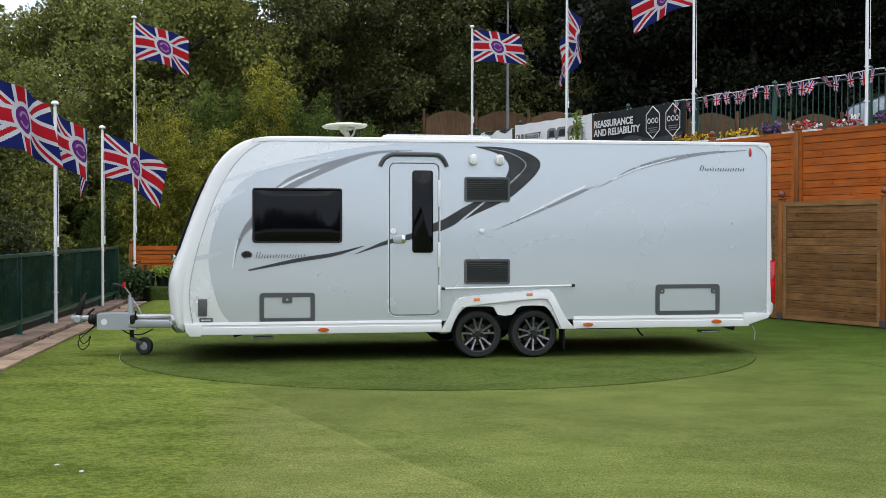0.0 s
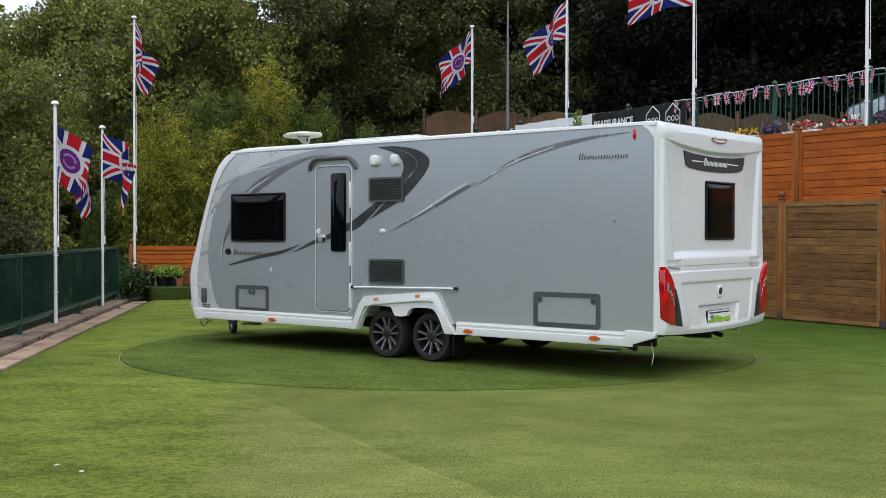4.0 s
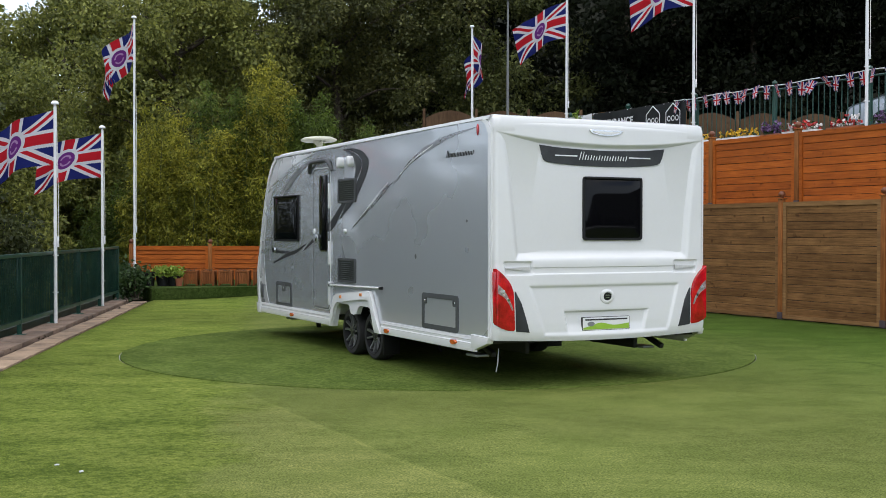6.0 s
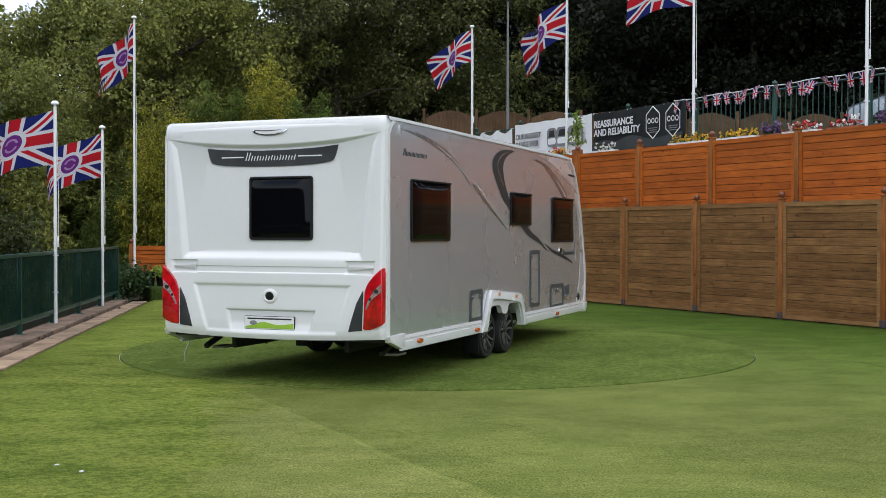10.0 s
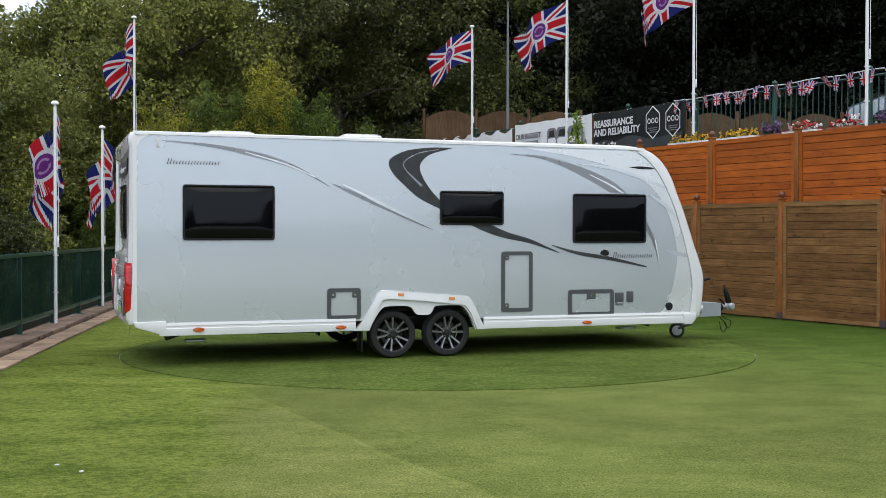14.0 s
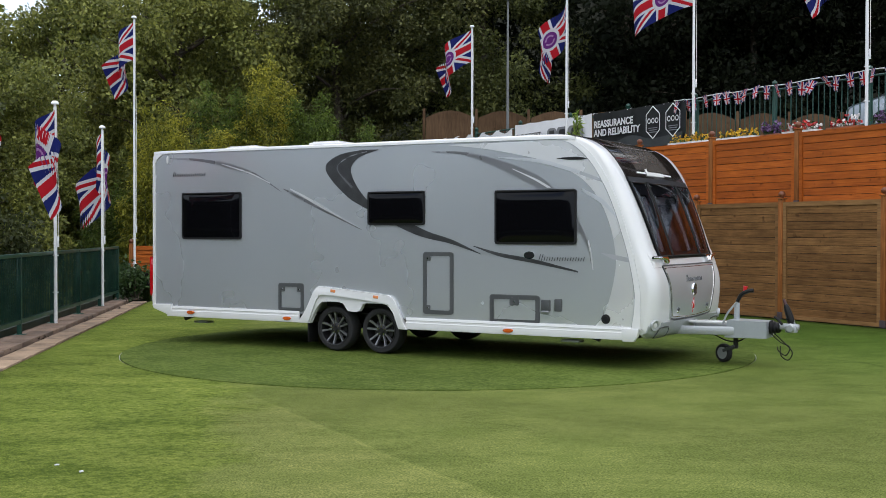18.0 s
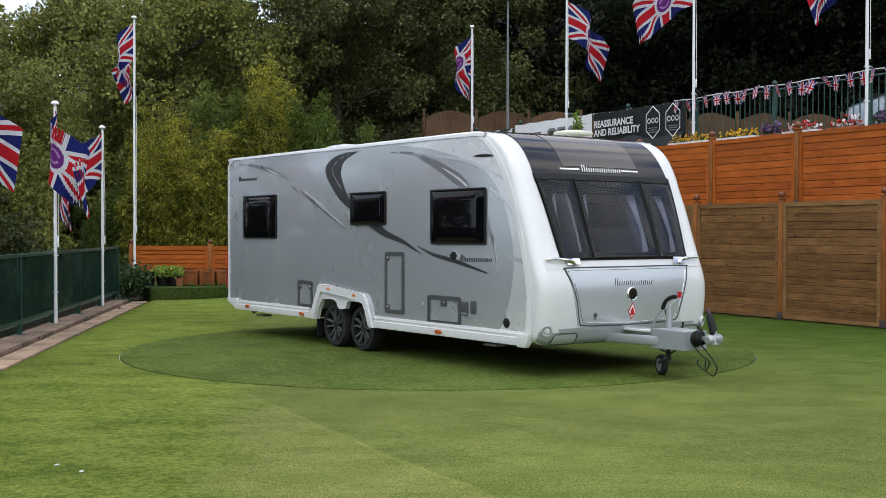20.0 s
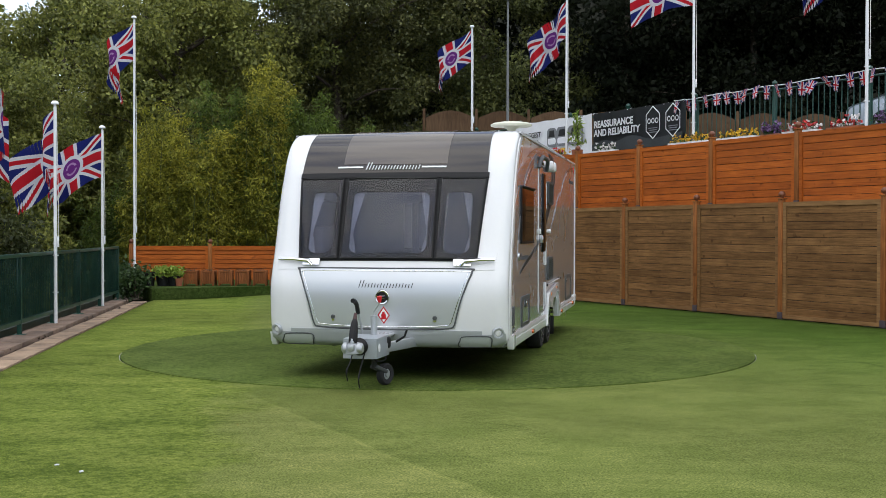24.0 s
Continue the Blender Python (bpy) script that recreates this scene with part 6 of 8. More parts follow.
for yy, a in ((-0.05, 0.0), (0.06, 0.06)):
    part("hitch_cable", tube(bmesh.new(), spline([(-4.04, YC + yy, 0.36), (-4.14, YC + yy, 0.27), (-4.24, YC + yy, 0.16 + a), (-4.20, YC + yy, 0.07 + a), (-4.13, YC + yy + 0.03, 0.12 + a), (-4.12, YC + yy + 0.02, 0.22)], 5), 0.006, 6), M_BLACK_PL, caravan)
part("plug_cable", tube(bmesh.new(), spline([(-3.40, YC - 0.08, 0.30), (-3.52, YC - 0.10, 0.245), (-3.66, YC - 0.06, 0.245), (-3.76, YC - 0.03, 0.30)], 4), 0.008, 6), M_BLACK_PL, caravan)

# ---- roof fittings ----
sky = part("rooflight", bx((-0.17, -0.52, 2.500), (1.26, 0.86, 0.07), 0.022), M_WHITE, caravan, "long white framed roof light")
part("dome", bx((-0.17, -0.52, 2.538), (1.16, 0.76, 0.024), 0.011), M_CLEAR, sky)
sk2 = part("rooflight", bx((1.17, 0.55, 2.503), (0.46, 0.46, 0.055), 0.025), M_WHITE, caravan, "small white roof light")
part("dome", bx((1.17, 0.55, 2.532), (0.38, 0.38, 0.02), 0.009), M_CLEAR, sk2)
sk3 = part("rooflight", bx((2.62, 0.35, 2.506), (0.52, 0.5, 0.06), 0.025), M_WHITE, caravan, "white framed roof light")
part("dome", bx((2.62, 0.35, 2.538), (0.44, 0.42, 0.02), 0.009), M_CLEAR, sk3)
AX, AY = -1.25, -1.09
wing = [(0, 0.036), (0.10, 0.033), (0.18, 0.020), (0.218, 0.002), (0.215, -0.016), (0.19, -0.026), (0.10, -0.02), (0, -0.02)]
ant = part("aerial", lathe(bmesh.new(), wing, 32, Matrix.Translation((AX, AY, 2.615)) @ Matrix.Rotation(radians(-1.5), 4, "Y") @ Matrix.Diagonal((1.13, 1.05, 1, 1))), M_CREAM, caravan, "cream disc-shaped television aerial on a short mast")
part("mast", tube(bmesh.new(), spline([(AX + 0.03, AY + 0.02, 2.455), (AX + 0.035, AY + 0.01, 2.51), (AX + 0.005, AY, 2.56), (AX + 0.01, AY, 2.60)], 4), [0.045, 0.042, 0.038, 0.034, 0.032, 0.032, 0.034, 0.04, 0.048, 0.06, 0.075, 0.085, 0.09], 12), M_CREAM, ant)
part("stay", tube(bmesh.new(), spline([(AX + 0.05, AY, 2.47), (AX + 0.10, AY, 2.52), (AX + 0.12, AY, 2.60)], 4), 0.012, 7), M_CREAM, ant)
part("director", bx((AX + 0.19, AY, 2.622), (0.12, 0.16, 0.034), 0.012), M_CREAM, ant)
part("flue", lathe(bmesh.new(), [(0, 0.04), (0.05, 0.035), (0.075, 0.01), (0.08, 0.0)], 16, Matrix.Translation((-0.95, YN + 0.35, 2.462))), M_WHITE, caravan)

# ---- flag poles ----
def flag_pole(x, y, z, height, r, label):
    p = thing("flag_pole", pose(x, y, z), label, "flag pole", "flag poles")
    part("pole", tube(bmesh.new(), [(0, 0, 0), (0, 0, height * 0.5), (0, 0, height)], [r, r * 0.92, r * 0.75], 14), M_POLE, p)
    part("truck", lathe(bmesh.new(), [(0, 0.055), (r * 1.3, 0.05), (r * 2.2, 0.02), (r * 2.2, 0.0), (0, -0.005)], 14, Matrix.Translation((0, 0, height))), M_POLE, p, "white domed cap")
    part("base_collar", lathe(bmesh.new(), [(r * 1.25, 0.0), (r * 1.25, 0.03), (r * 1.0, 0.04)], 14), M_POLE, p)
    part("cleat", bx((r + 0.015, -0.01, 1.25), (0.03, 0.02, 0.16), 0.006), M_POLE, p)
    part("halyard", tube(bmesh.new(), [(r + 0.02, -r * 0.4, 1.2), (r + 0.022, -r * 0.4, height * 0.6), (r * 0.9, -r * 0.4, height - 0.03)], 0.005, 5), M_TROUGH, p)
    for k in (0.5, 1.05):
        part("clip", bx((0, -r * 0.3, k), (r * 3.4, r * 1.2, 0.016), 0.004), M_POLE, p)
    return p


LEFT_POLES = [(-5.235, -0.992, 3.32), (-5.689, 2.97, 3.32), (-6.143, 6.931, 3.32), (-6.597, 10.892, 6.06)]
RIGHT_POLES = [(0.854, 15.2), (2.863, 11.6), (4.885, 7.9), (6.848, 4.25)]
for x, y, h in LEFT_POLES:
    flag_pole(x, y, 0.235 if y > 10 else 0.03, h - (0.235 if y > 10 else 0.03), 0.027, "tall white flag pole" if h > 4 else "short white flag pole beside the green railing")
for x, y in RIGHT_POLES:
    flag_pole(x, y, 3.03, 6.64 - 3.03, 0.028, "white flag pole on the raised terrace")

# flags: stiff strips of cloth hinged one to the next
def printed(me, place):
    """Lay the print on a piece of cloth: place gives metres from the flag's lower hoist corner."""
    uv = me.uv_layers.new(name="print")
    for lp_ in me.loops:
        uv.data[lp_.index].uv = place(me.vertices[lp_.vertex_index].co)


FLAG_L, FLAG_H, STRIPS = 1.32, 0.80, 36
strip_mesh = []
for k in range(STRIPS):
    w = FLAG_L / STRIPS
    corners = [(0.0, 0.0), (w + 0.014, 0.0), (w + 0.014, FLAG_H), (0.0, FLAG_H)]
    V = [(x, y, z - FLAG_SHEAR * x) for y in (-0.0008, 0.0008) for x, z in corners]
    ob = mesh_of("cloth_strip", V, [(0, 1, 2, 3), (7, 6, 5, 4), (0, 4, 5, 1), (1, 5, 6, 2), (2, 6, 7, 3), (3, 7, 4, 0)], M_FLAG, None)
    printed(ob.data, lambda p: (p.x + w * k, p.z + FLAG_SHEAR * p.x))
    strip_mesh.append(ob.data)
    bpy.data.objects.remove(ob)
flags = []
for k, (x, y, ztop) in enumerate([(p[0], p[1], p[2] - 0.08) for p in LEFT_POLES] + [(p[0], p[1], 6.58) for p in RIGHT_POLES]):
    f = thing("flag", pose(x, y, ztop - FLAG_H), "red, white and blue flag with a purple emblem", "flag", "flags")
    flags.append((f, [shared("cloth_strip", me, Matrix(), f) for me in strip_mesh]))

# ---- lamp post among the trees ----
lp = thing("lamp_post", pose(1.887, 17.2, 3.0), "slim grey street lamp post before the trees", "street lamp")
part("post", tube(bmesh.new(), [(0, 0, 0), (0, 0, 2.5), (0, 0, 4.75)], [0.042, 0.036, 0.028], 12), M_POLE_GREY, lp)
part("lantern", bx((0.0, -0.12, 4.78), (0.16, 0.42, 0.09), 0.03), M_POLE_GREY, lp)

# ---- planters on the turf bank ----
planter = thing("planter", pose(-6.05, 12.15, 0.245), "square orange-brown slatted wooden planter", "planter", "planters on the bank")
for sx, sy in ((1, 1), (1, -1), (-1, 1), (-1, -1)):
    part("leg", bx((0.16 * sx, 0.16 * sy, 0.20), (0.045, 0.045, 0.40), 0.006), M_PLANTER, planter)
for a in range(4):
    R = Matrix.Rotation(radians(90 * a), 4, "Z")
    part("top_rail", box(bmesh.new(), R @ Vector((0, -0.165, 0.37)), (0.30, 0.03, 0.05) if a % 2 == 0 else (0.03, 0.30, 0.05), 0.005), M_PLANTER, planter)
    for k in range(5):
        part("slat", box(bmesh.new(), R @ Vector((-0.115 + 0.0575 * k, -0.155, 0.20)), (0.048, 0.016, 0.30) if a % 2 == 0 else (0.016, 0.048, 0.30), 0.003), M_PLANTER, planter)
part("soil", bx((0, 0, 0.335), (0.30, 0.30, 0.02)), M_SOIL, planter)
rng = np.random.default_rng(5)
st = np.column_stack([rng.uniform(-0.14, 0.14, 60), rng.uniform(-0.14, 0.14, 60), rng.uniform(0.36, 0.45, 60)])
foliage("dead_stalks", st, 0.05, M_BARK, planter, rng, slim=0.25)
spots = [(-5.44 + 0.372 * k, 11.25 + 0.045 * k) for k in range(9)]
for ob_ in planter.children:
    ob_.data.transform(Matrix.Diagonal((0.84, 0.84, 0.84, 1)))
planter.matrix_world = pose(spots[0][0], spots[0][1], 0.245, rz=2)
for k, (x, y) in enumerate(spots[1:]):
    copy_thing(planter, pose(x, y, 0.245, rz=(-3, 4, -2, 3, 0, -4, 2, 1)[k]))


def pot(x, y, r, h, material, label):
    p = thing("plant_pot", pose(x, y, 0.245), label, "plant pot", "pots on the bank")
    part("pot", lathe(bmesh.new(), [(r * 0.75, 0), (r, h), (r * 1.06, h), (r * 1.06, h - 0.03), (r * 0.9, h - 0.02), (0, h - 0.03)], 20), material, p)
    part("pot_soil", lathe(bmesh.new(), [(0, h - 0.02), (r * 0.9, h - 0.025)], 16), M_SOIL, p)
    return p


pot(-6.30, 10.95, 0.14, 0.31, M_BLACK_PL, "tall black plastic plant pot")
for x, y in ((-6.02, 11.05), (-5.80, 11.1)):
    p = pot(x, y, 0.16, 0.22, M_BLACK_PL, "black pot with a pale green leafy plant")
    c = np.clip(rng.normal(size=(420, 3)), -1.3, 1.3) * (0.16, 0.15, 0.07) + (0, 0, 0.31)
    foliage("leafy_crown", c, 0.07, M_HERB, p, rng, slim=0.6)
pot(-5.66, 11.0, 0.085, 0.17, M_TERRACOTTA, "small terracotta pot on the bank")
stack = thing("board_stack", pose(-3.21, 11.52, 0.585), "short stack of split logs on a planter", "logs")
for k in range(4):
    part("log", tube(bmesh.new(), [(-0.16, 0.0 + 0.02 * (k % 2), 0.03 + 0.055 * k), (0.16, 0.01, 0.03 + 0.055 * k)], 0.03, 8), M_BARK, stack)

# dark laurel shrub in the corner by the railing
def shrub(x, y, z, rx, ry, h, n, size, material, label, seed, name="shrub"):
    g = np.random.default_rng(seed)
    s = thing(name, pose(x, y, z), label, "shrub")
    bm = bmesh.new()
    for k in range(7):
        a = g.uniform(0, 6.28)
        tube(bm, spline([(0, 0, 0), (rx * 0.4 * math.cos(a), ry * 0.4 * math.sin(a), h * 0.4), (rx * 0.7 * math.cos(a), ry * 0.7 * math.sin(a), h * 0.85)], 3), [0.02, 0.018, 0.016, 0.013, 0.01, 0.007, 0.005], 6)
    part("stems", bm, M_BARK, s)
    lobes = g.uniform(-1, 1, (9, 3)) * (rx * 0.6, ry * 0.6, h * 0.28) + (0, 0, h * 0.55)
    c = lobes[g.integers(0, 9, n)] + g.normal(size=(n, 3)) * (rx * 0.26, ry * 0.26, h * 0.18)
    c[:, 2] = np.abs(c[:, 2])
    foliage("leaves", c, size, material, s, g, slim=0.62)
    return s


shrub(-6.42, 10.2, 0.0, 0.5, 0.55, 0.62, 2200, 0.085, M_SHRUB, "dark glossy laurel shrub at the end of the railing", 3)
shrub(-6.95, 9.4, -0.1, 0.5, 0.6, 0.8, 900, 0.11, M_SHRUB, "dark laurel growth behind the railing", 4)

# ---- terrace: troughs of flowers along its edge ----
def trough(k, s, z, length, blooms, n, label, seed, box_mat=M_TROUGH, tall=0.13):
    g = np.random.default_rng(seed)
    p = along(k, s, z)
    t = thing("flower_trough", Matrix.Translation(p) @ Matrix.Rotation(math.atan2(FU.y, FU.x), 4, "Z"), label, "flower trough", "flower troughs on the terrace")
    part("trough", ring(bmesh.new(), rrect(-length / 2, -0.1, length / 2, 0.1, 0.02), rrect(-length / 2 + 0.02, -0.08, length / 2 - 0.02, 0.08, 0.01), "z", 0, 0.11), box_mat, t)
    part("compost", bx((0, 0, 0.05), (length - 0.04, 0.16, 0.08)), M_SOIL, t)
    c = np.column_stack([g.uniform(-length / 2 + 0.04, length / 2 - 0.04, n * 3), g.normal(0, 0.055, n * 3), 0.09 + np.abs(g.normal(0, tall * 0.5, n * 3))])
    foliage("leaves", c, 0.055, M_SHRUB, t, g)
    for q, m in enumerate(blooms):
        c = np.column_stack([g.uniform(-length / 2 + 0.04, length / 2 - 0.04, n), g.normal(0, 0.06, n), 0.11 + np.abs(g.normal(tall * 0.5, tall * 0.3, n))])
        foliage("bloom_cluster", np.repeat(c, 7, 0), 0.040, m, t, g, slim=0.9)
    return t


trough(-0.62, 0.75, 3.05, 0.62, [M_REDPETAL, M_YELLOW], 26, "small trough of red and yellow flowers", 11, M_TERRACOTTA)
trough(0.22, 0.75, 3.05, 0.7, [M_WHITEPETAL], 20, "trough of pale trailing flowers", 12)
trough(1.50, 0.75, 3.05, 1.1, [M_YELLOW], 60, "white trough of yellow flowers", 13)
trough(2.12, 0.75, 3.05, 0.95, [M_YELLOW], 46, "white trough of yellow flowers", 14)
trough(2.48, 0.85, 3.05, 0.42, [M_PURPLE], 60, "tuft of purple lavender in a low tray", 15, M_TERRACOTTA, 0.2)
trough(2.86, 0.75, 3.05, 0.75, [M_REDPETAL, M_WHITEPETAL], 34, "white trough of red and white flowers", 16)
trough(3.30, 0.80, 3.05, 0.7, [M_WHITEPETAL, M_REDPETAL], 30, "low tray of white and red flowers", 17, M_TERRACOTTA)
trough(3.66, 0.95, 3.05, 0.6, [M_PURPLE], 60, "purple lavender in a low tray", 18, M_TERRACOTTA, 0.2)
sap = thing("sapling", Matrix.Translation(along(-0.34, 0.85, 3.05)), "young willow sapling in a pot on the terrace", "sapling")
part("sapling_pot", lathe(bmesh.new(), [(0.10, 0), (0.13, 0.2), (0.12, 0.2), (0, 0.18)], 16), M_TERRACOTTA, sap)
part("stem", tube(bmesh.new(), [(0, 0, 0.15), (0.01, 0, 0.5), (-0.02, 0, 0.95)], [0.014, 0.011, 0.005], 7), M_BARK, sap)
g = np.random.default_rng(21)
tt = g.uniform(0.3, 1.0, 190)
foliage("leaves", np.column_stack([g.normal(0, 0.1, 190) * (1.15 - tt), g.normal(0, 0.1, 190) * (1.15 - tt), tt]), 0.13, M_HERB, sap, g, slim=0.25)

# ---- green railing on the terrace, with banner and bunting ----
RA = Vector((4.13, 11.9, 0))
RD = Vector((0.474, -0.881, 0)).normalized()
RNrm = Vector((-RD.y, RD.x, 0))
RZ0, RZ1 = 3.04, 4.16


def rail_at(a, off=0.0, z=0.0):
    p = RA + RD * a + RNrm * off
    return Vector((p.x, p.y, z))


trail = thing("terrace_railing", Matrix(), "dark green steel bar railing along the terrace", "railing")
A0, A1 = -6.5, 13.0
for k in range(9):
    a = -6.49 + 2.25 * k
    p = rail_at(a)
    ps = part("post", tube(bmesh.new(), [(p.x, p.y, RZ0), (p.x, p.y, RZ1 + 0.04)], 0.052, 10), M_GREEN, trail)
    part("ball_cap", lathe(bmesh.new(), [(0, 0.12), (0.04, 0.10), (0.055, 0.06), (0.045, 0.025), (0.03, 0.0)], 12, Matrix.Translation((p.x, p.y, RZ1 + 0.04))), M_GREEN, ps)
for z in (RZ1 - 0.03, RZ0 + 0.12):
    part("rail", tube(bmesh.new(), [rail_at(A0, 0, z), rail_at(A1, 0, z)], 0.022, 8), M_GREEN, trail)
bar = None
for k in range(int((A1 - A0) / 0.135)):
    a = A0 + 0.067 + 0.135 * k
    if bar is None:
        bar = part("bar", tube(bmesh.new(), [(0, 0, RZ0 + 0.1), (0, 0, RZ1 - 0.02)], 0.0105, 6), M_GREEN, trail)
        bar.matrix_local = Matrix.Translation(rail_at(a))
    else:
        shared("bar", bar.data, Matrix.Translation(rail_at(a)), trail)

TURN = Matrix(((RD.x, RNrm.x, 0, 0), (RD.y, RNrm.y, 0, 0), (0, 0, 1, 0), (0, 0, 0, 1)))   # x along the railing, -y towards the yard


def banner(a0, a1, z0, z1, material, label, name="banner", sag=0.03, seed=1):
    """A sheet of vinyl tied to the railing, with creases between its ties."""
    b = thing(name, Matrix.Translation(rail_at(a0, -0.14)) @ TURN, label, "banner")
    L, H, nx, nz = a1 - a0, z1 - z0, 48, 12
    V, F = [], []
    for face in (0, 1):
        for j in range(nz + 1):
            for i in range(nx + 1):
                u, v = i / nx, j / nz
                crease = noise.noise((u * L * 3.1 + seed, v * 1.6, seed)) * 0.022 + 0.012 * math.sin(u * L * 9 + seed) * v
                V.append((u * L, crease + 0.004 * face + 0.035, z0 + H * v - sag * abs(math.sin(u * math.pi * 5)) * v * 0.6))
    w = nx + 1
    for face in (0, 1):
        o_ = face * w * (nz + 1)
        for j in range(nz):
            for i in range(nx):
                qd = (o_ + j * w + i, o_ + j * w + i + 1, o_ + (j + 1) * w + i + 1, o_ + (j + 1) * w + i)
                F.append(qd if face == 0 else qd[::-1])
    sheet = mesh_of("sheet", V, F, material, b, smooth=True)
    for i in range(6):
        part("tie", tube(bmesh.new(), [(L * i / 5 * 0.98 + 0.01, 0.02, z1 - 0.03), (L * i / 5 * 0.98 + 0.01, 0.15, z1 + 0.01)], 0.006, 5), M_POLE, b)
    return b


def words(txt, size, x, z, material, parent, y=-0.012, bold=0.0):
    cu = bpy.data.curves.new("lettering", "FONT")
    cu.body, cu.size, cu.extrude, cu.offset = txt, size, 0.002, bold
    tmp = bpy.data.objects.new("lettering", cu)
    scene.collection.objects.link(tmp)
    me = bpy.data.meshes.new_from_object(tmp.evaluated_get(bpy.context.evaluated_depsgraph_get()))
    bpy.data.objects.remove(tmp)
    me.materials.clear()
    me.materials.append(material)
    ob = new("lettering", me)
    ob.parent = parent
    ob.matrix_local = Matrix.Translation((x, y, z)) @ Matrix.Rotation(radians(90), 4, "X")
    ob["label"] = txt.lower()
    return ob


dark = banner(-0.92, 2.33, 3.26, 4.19, M_BANNER_B, "dark creased vinyl banner with white lettering", seed=2.3)
words("REASSURANCE", 0.218, 0.10, 3.840, M_PRINT_W, dark, bold=0.006)
words("AND RELIABILITY", 0.218, 0.10, 3.640, M_PRINT_W, dark, bold=0.006)
for cx in (2.24, 2.90):
    hexo = [(cx + 0.27 * math.sin(radians(60 * k)) , 3.800 + 0.36 * math.cos(radians(60 * k))) for k in range(6)]
    hx = part("hexagon", ring(bmesh.new(), hexo, [(cx + (a - cx) * 0.93, 3.800 + (c - 3.800) * 0.93) for a, c in hexo], "y", -0.015, -0.010), M_PRINT_W, dark, smooth=False)
    for r, w in ((3.680, 0.15), (3.635, 0.13), (3.590, 0.15)):
        part("print_bar", bx((cx, -0.012, r), (w * 2, 0.004, 0.018)), M_PRINT_G, hx)
    for dx in (-0.13, 0.0, 0.13):
        o_ = oval(cx + dx, 3.835, 0.055, 0.06, 14)
        part("emblem", ring(bmesh.new(), o_, [(cx + dx + (a - cx - dx) * 0.7, 3.835 + (c - 3.835) * 0.7) for a, c in o_], "y", -0.015, -0.010), M_PRINT_W, hx, smooth=False)
hill = [(0.02, 3.280)] + spline([(0.02, 3.460), (0.5, 3.540), (0.9, 3.480), (1.5, 3.580), (2.2, 3.460), (3.2, 3.540)], 4) + [(3.2, 3.280)]
part("printed_hill", prism(bmesh.new(), hill, "y", -0.009, -0.006), M_PRINT_HILL, dark)
pale = banner(-4.32, -0.95, 3.26, 4.20, M_BANNER_W, "white creased vinyl banner with black lettering", seed=5.1)
words("OUR BIGGEST", 0.185, 0.10, 3.800, M_PRINT_K, pale, bold=0.003)
words("RANGE EVER", 0.185, 0.10, 3.600, M_PRINT_K, pale, bold=0.003)
part("print_bar", bx((0.55, -0.012, 3.510), (0.9, 0.004, 0.02)), M_PRINT_G, pale)
for k, (cx, w) in enumerate(((1.75, 0.42), (2.2, 0.5), (2.75, 0.62))):
    van = part("printed_vehicle", prism(bmesh.new(), rrect(cx - w / 2, 3.520, cx + w / 2, 3.980, 0.12), "y", -0.010 - 0.002 * k, -0.006 - 0.002 * k), M_PRINT_G, pale)
    part("printed_window", prism(bmesh.new(), [(cx - w * 0.34, 3.760), (cx + w * 0.30, 3.760), (cx + w * 0.24, 3.920), (cx - w * 0.22, 3.920)], "y", -0.013 - 0.002 * k, -0.009 - 0.002 * k), M_PRINT_K, van)
    part("printed_front", prism(bmesh.new(), rrect(cx - w * 0.40, 3.580, cx + w * 0.40, 3.730, 0.05), "y", -0.013 - 0.002 * k, -0.009 - 0.002 * k), M_BANNER_W, van)
old = banner(-8.2, -4.46, 3.26, 4.14, M_BANNER_W, "crumpled white banner sagging off the railing", sag=0.2, seed=9.7)
part("print_bar", bx((2.9, -0.02, 3.460), (0.75, 0.004, 0.12)), M_PRINT_K, old)

bunting = thing("bunting", Matrix(), "string of small red, white and blue flag pennants", "bunting")
B0, B1 = 1.95, 12.6
line = [rail_at(B0 + (B1 - B0) * t / 40, -0.1, RZ1 + 0.03 + 0.012 * math.cos(t * 1.3) + 0.05 * t / 40) for t in range(41)]
part("cord", tube(bmesh.new(), line, 0.010, 6), M_PRINT_W, bunting)
pen = part("pennant", prism(bmesh.new(), [(0.0, 0.30), (0.21, 0.30), (0.165, 0.03), (0.11, 0.06), (0.055, 0.03)], "y", -0.002, 0.002), M_PENNANT, bunting, smooth=False)
printed(pen.data, lambda p: (p.x, p.z))
g = np.random.default_rng(8)
nb = 37
for k in range(nb):
    a = B0 + 0.06 + (B1 - B0 - 0.4) * k / (nb - 1)
    t = (a - B0) / (B1 - B0) * 40
    z = RZ1 + 0.02 + 0.012 * math.cos(t * 1.3) + 0.05 * t / 40
    m = Matrix.Translation(rail_at(a, -0.11, z)) @ TURN @ Matrix.Rotation(radians(g.uniform(-22, 40)), 4, "X") @ Matrix.Rotation(radians(g.uniform(-16, 20)), 4, "Y") @ Matrix.Rotation(radians(g.uniform(-35, 30)), 4, "Z") @ Matrix.Translation((0, 0, -0.28))
    if k == 0:
        pen.matrix_local = m
    else:
        shared("pennant", pen.data, m, bunting)

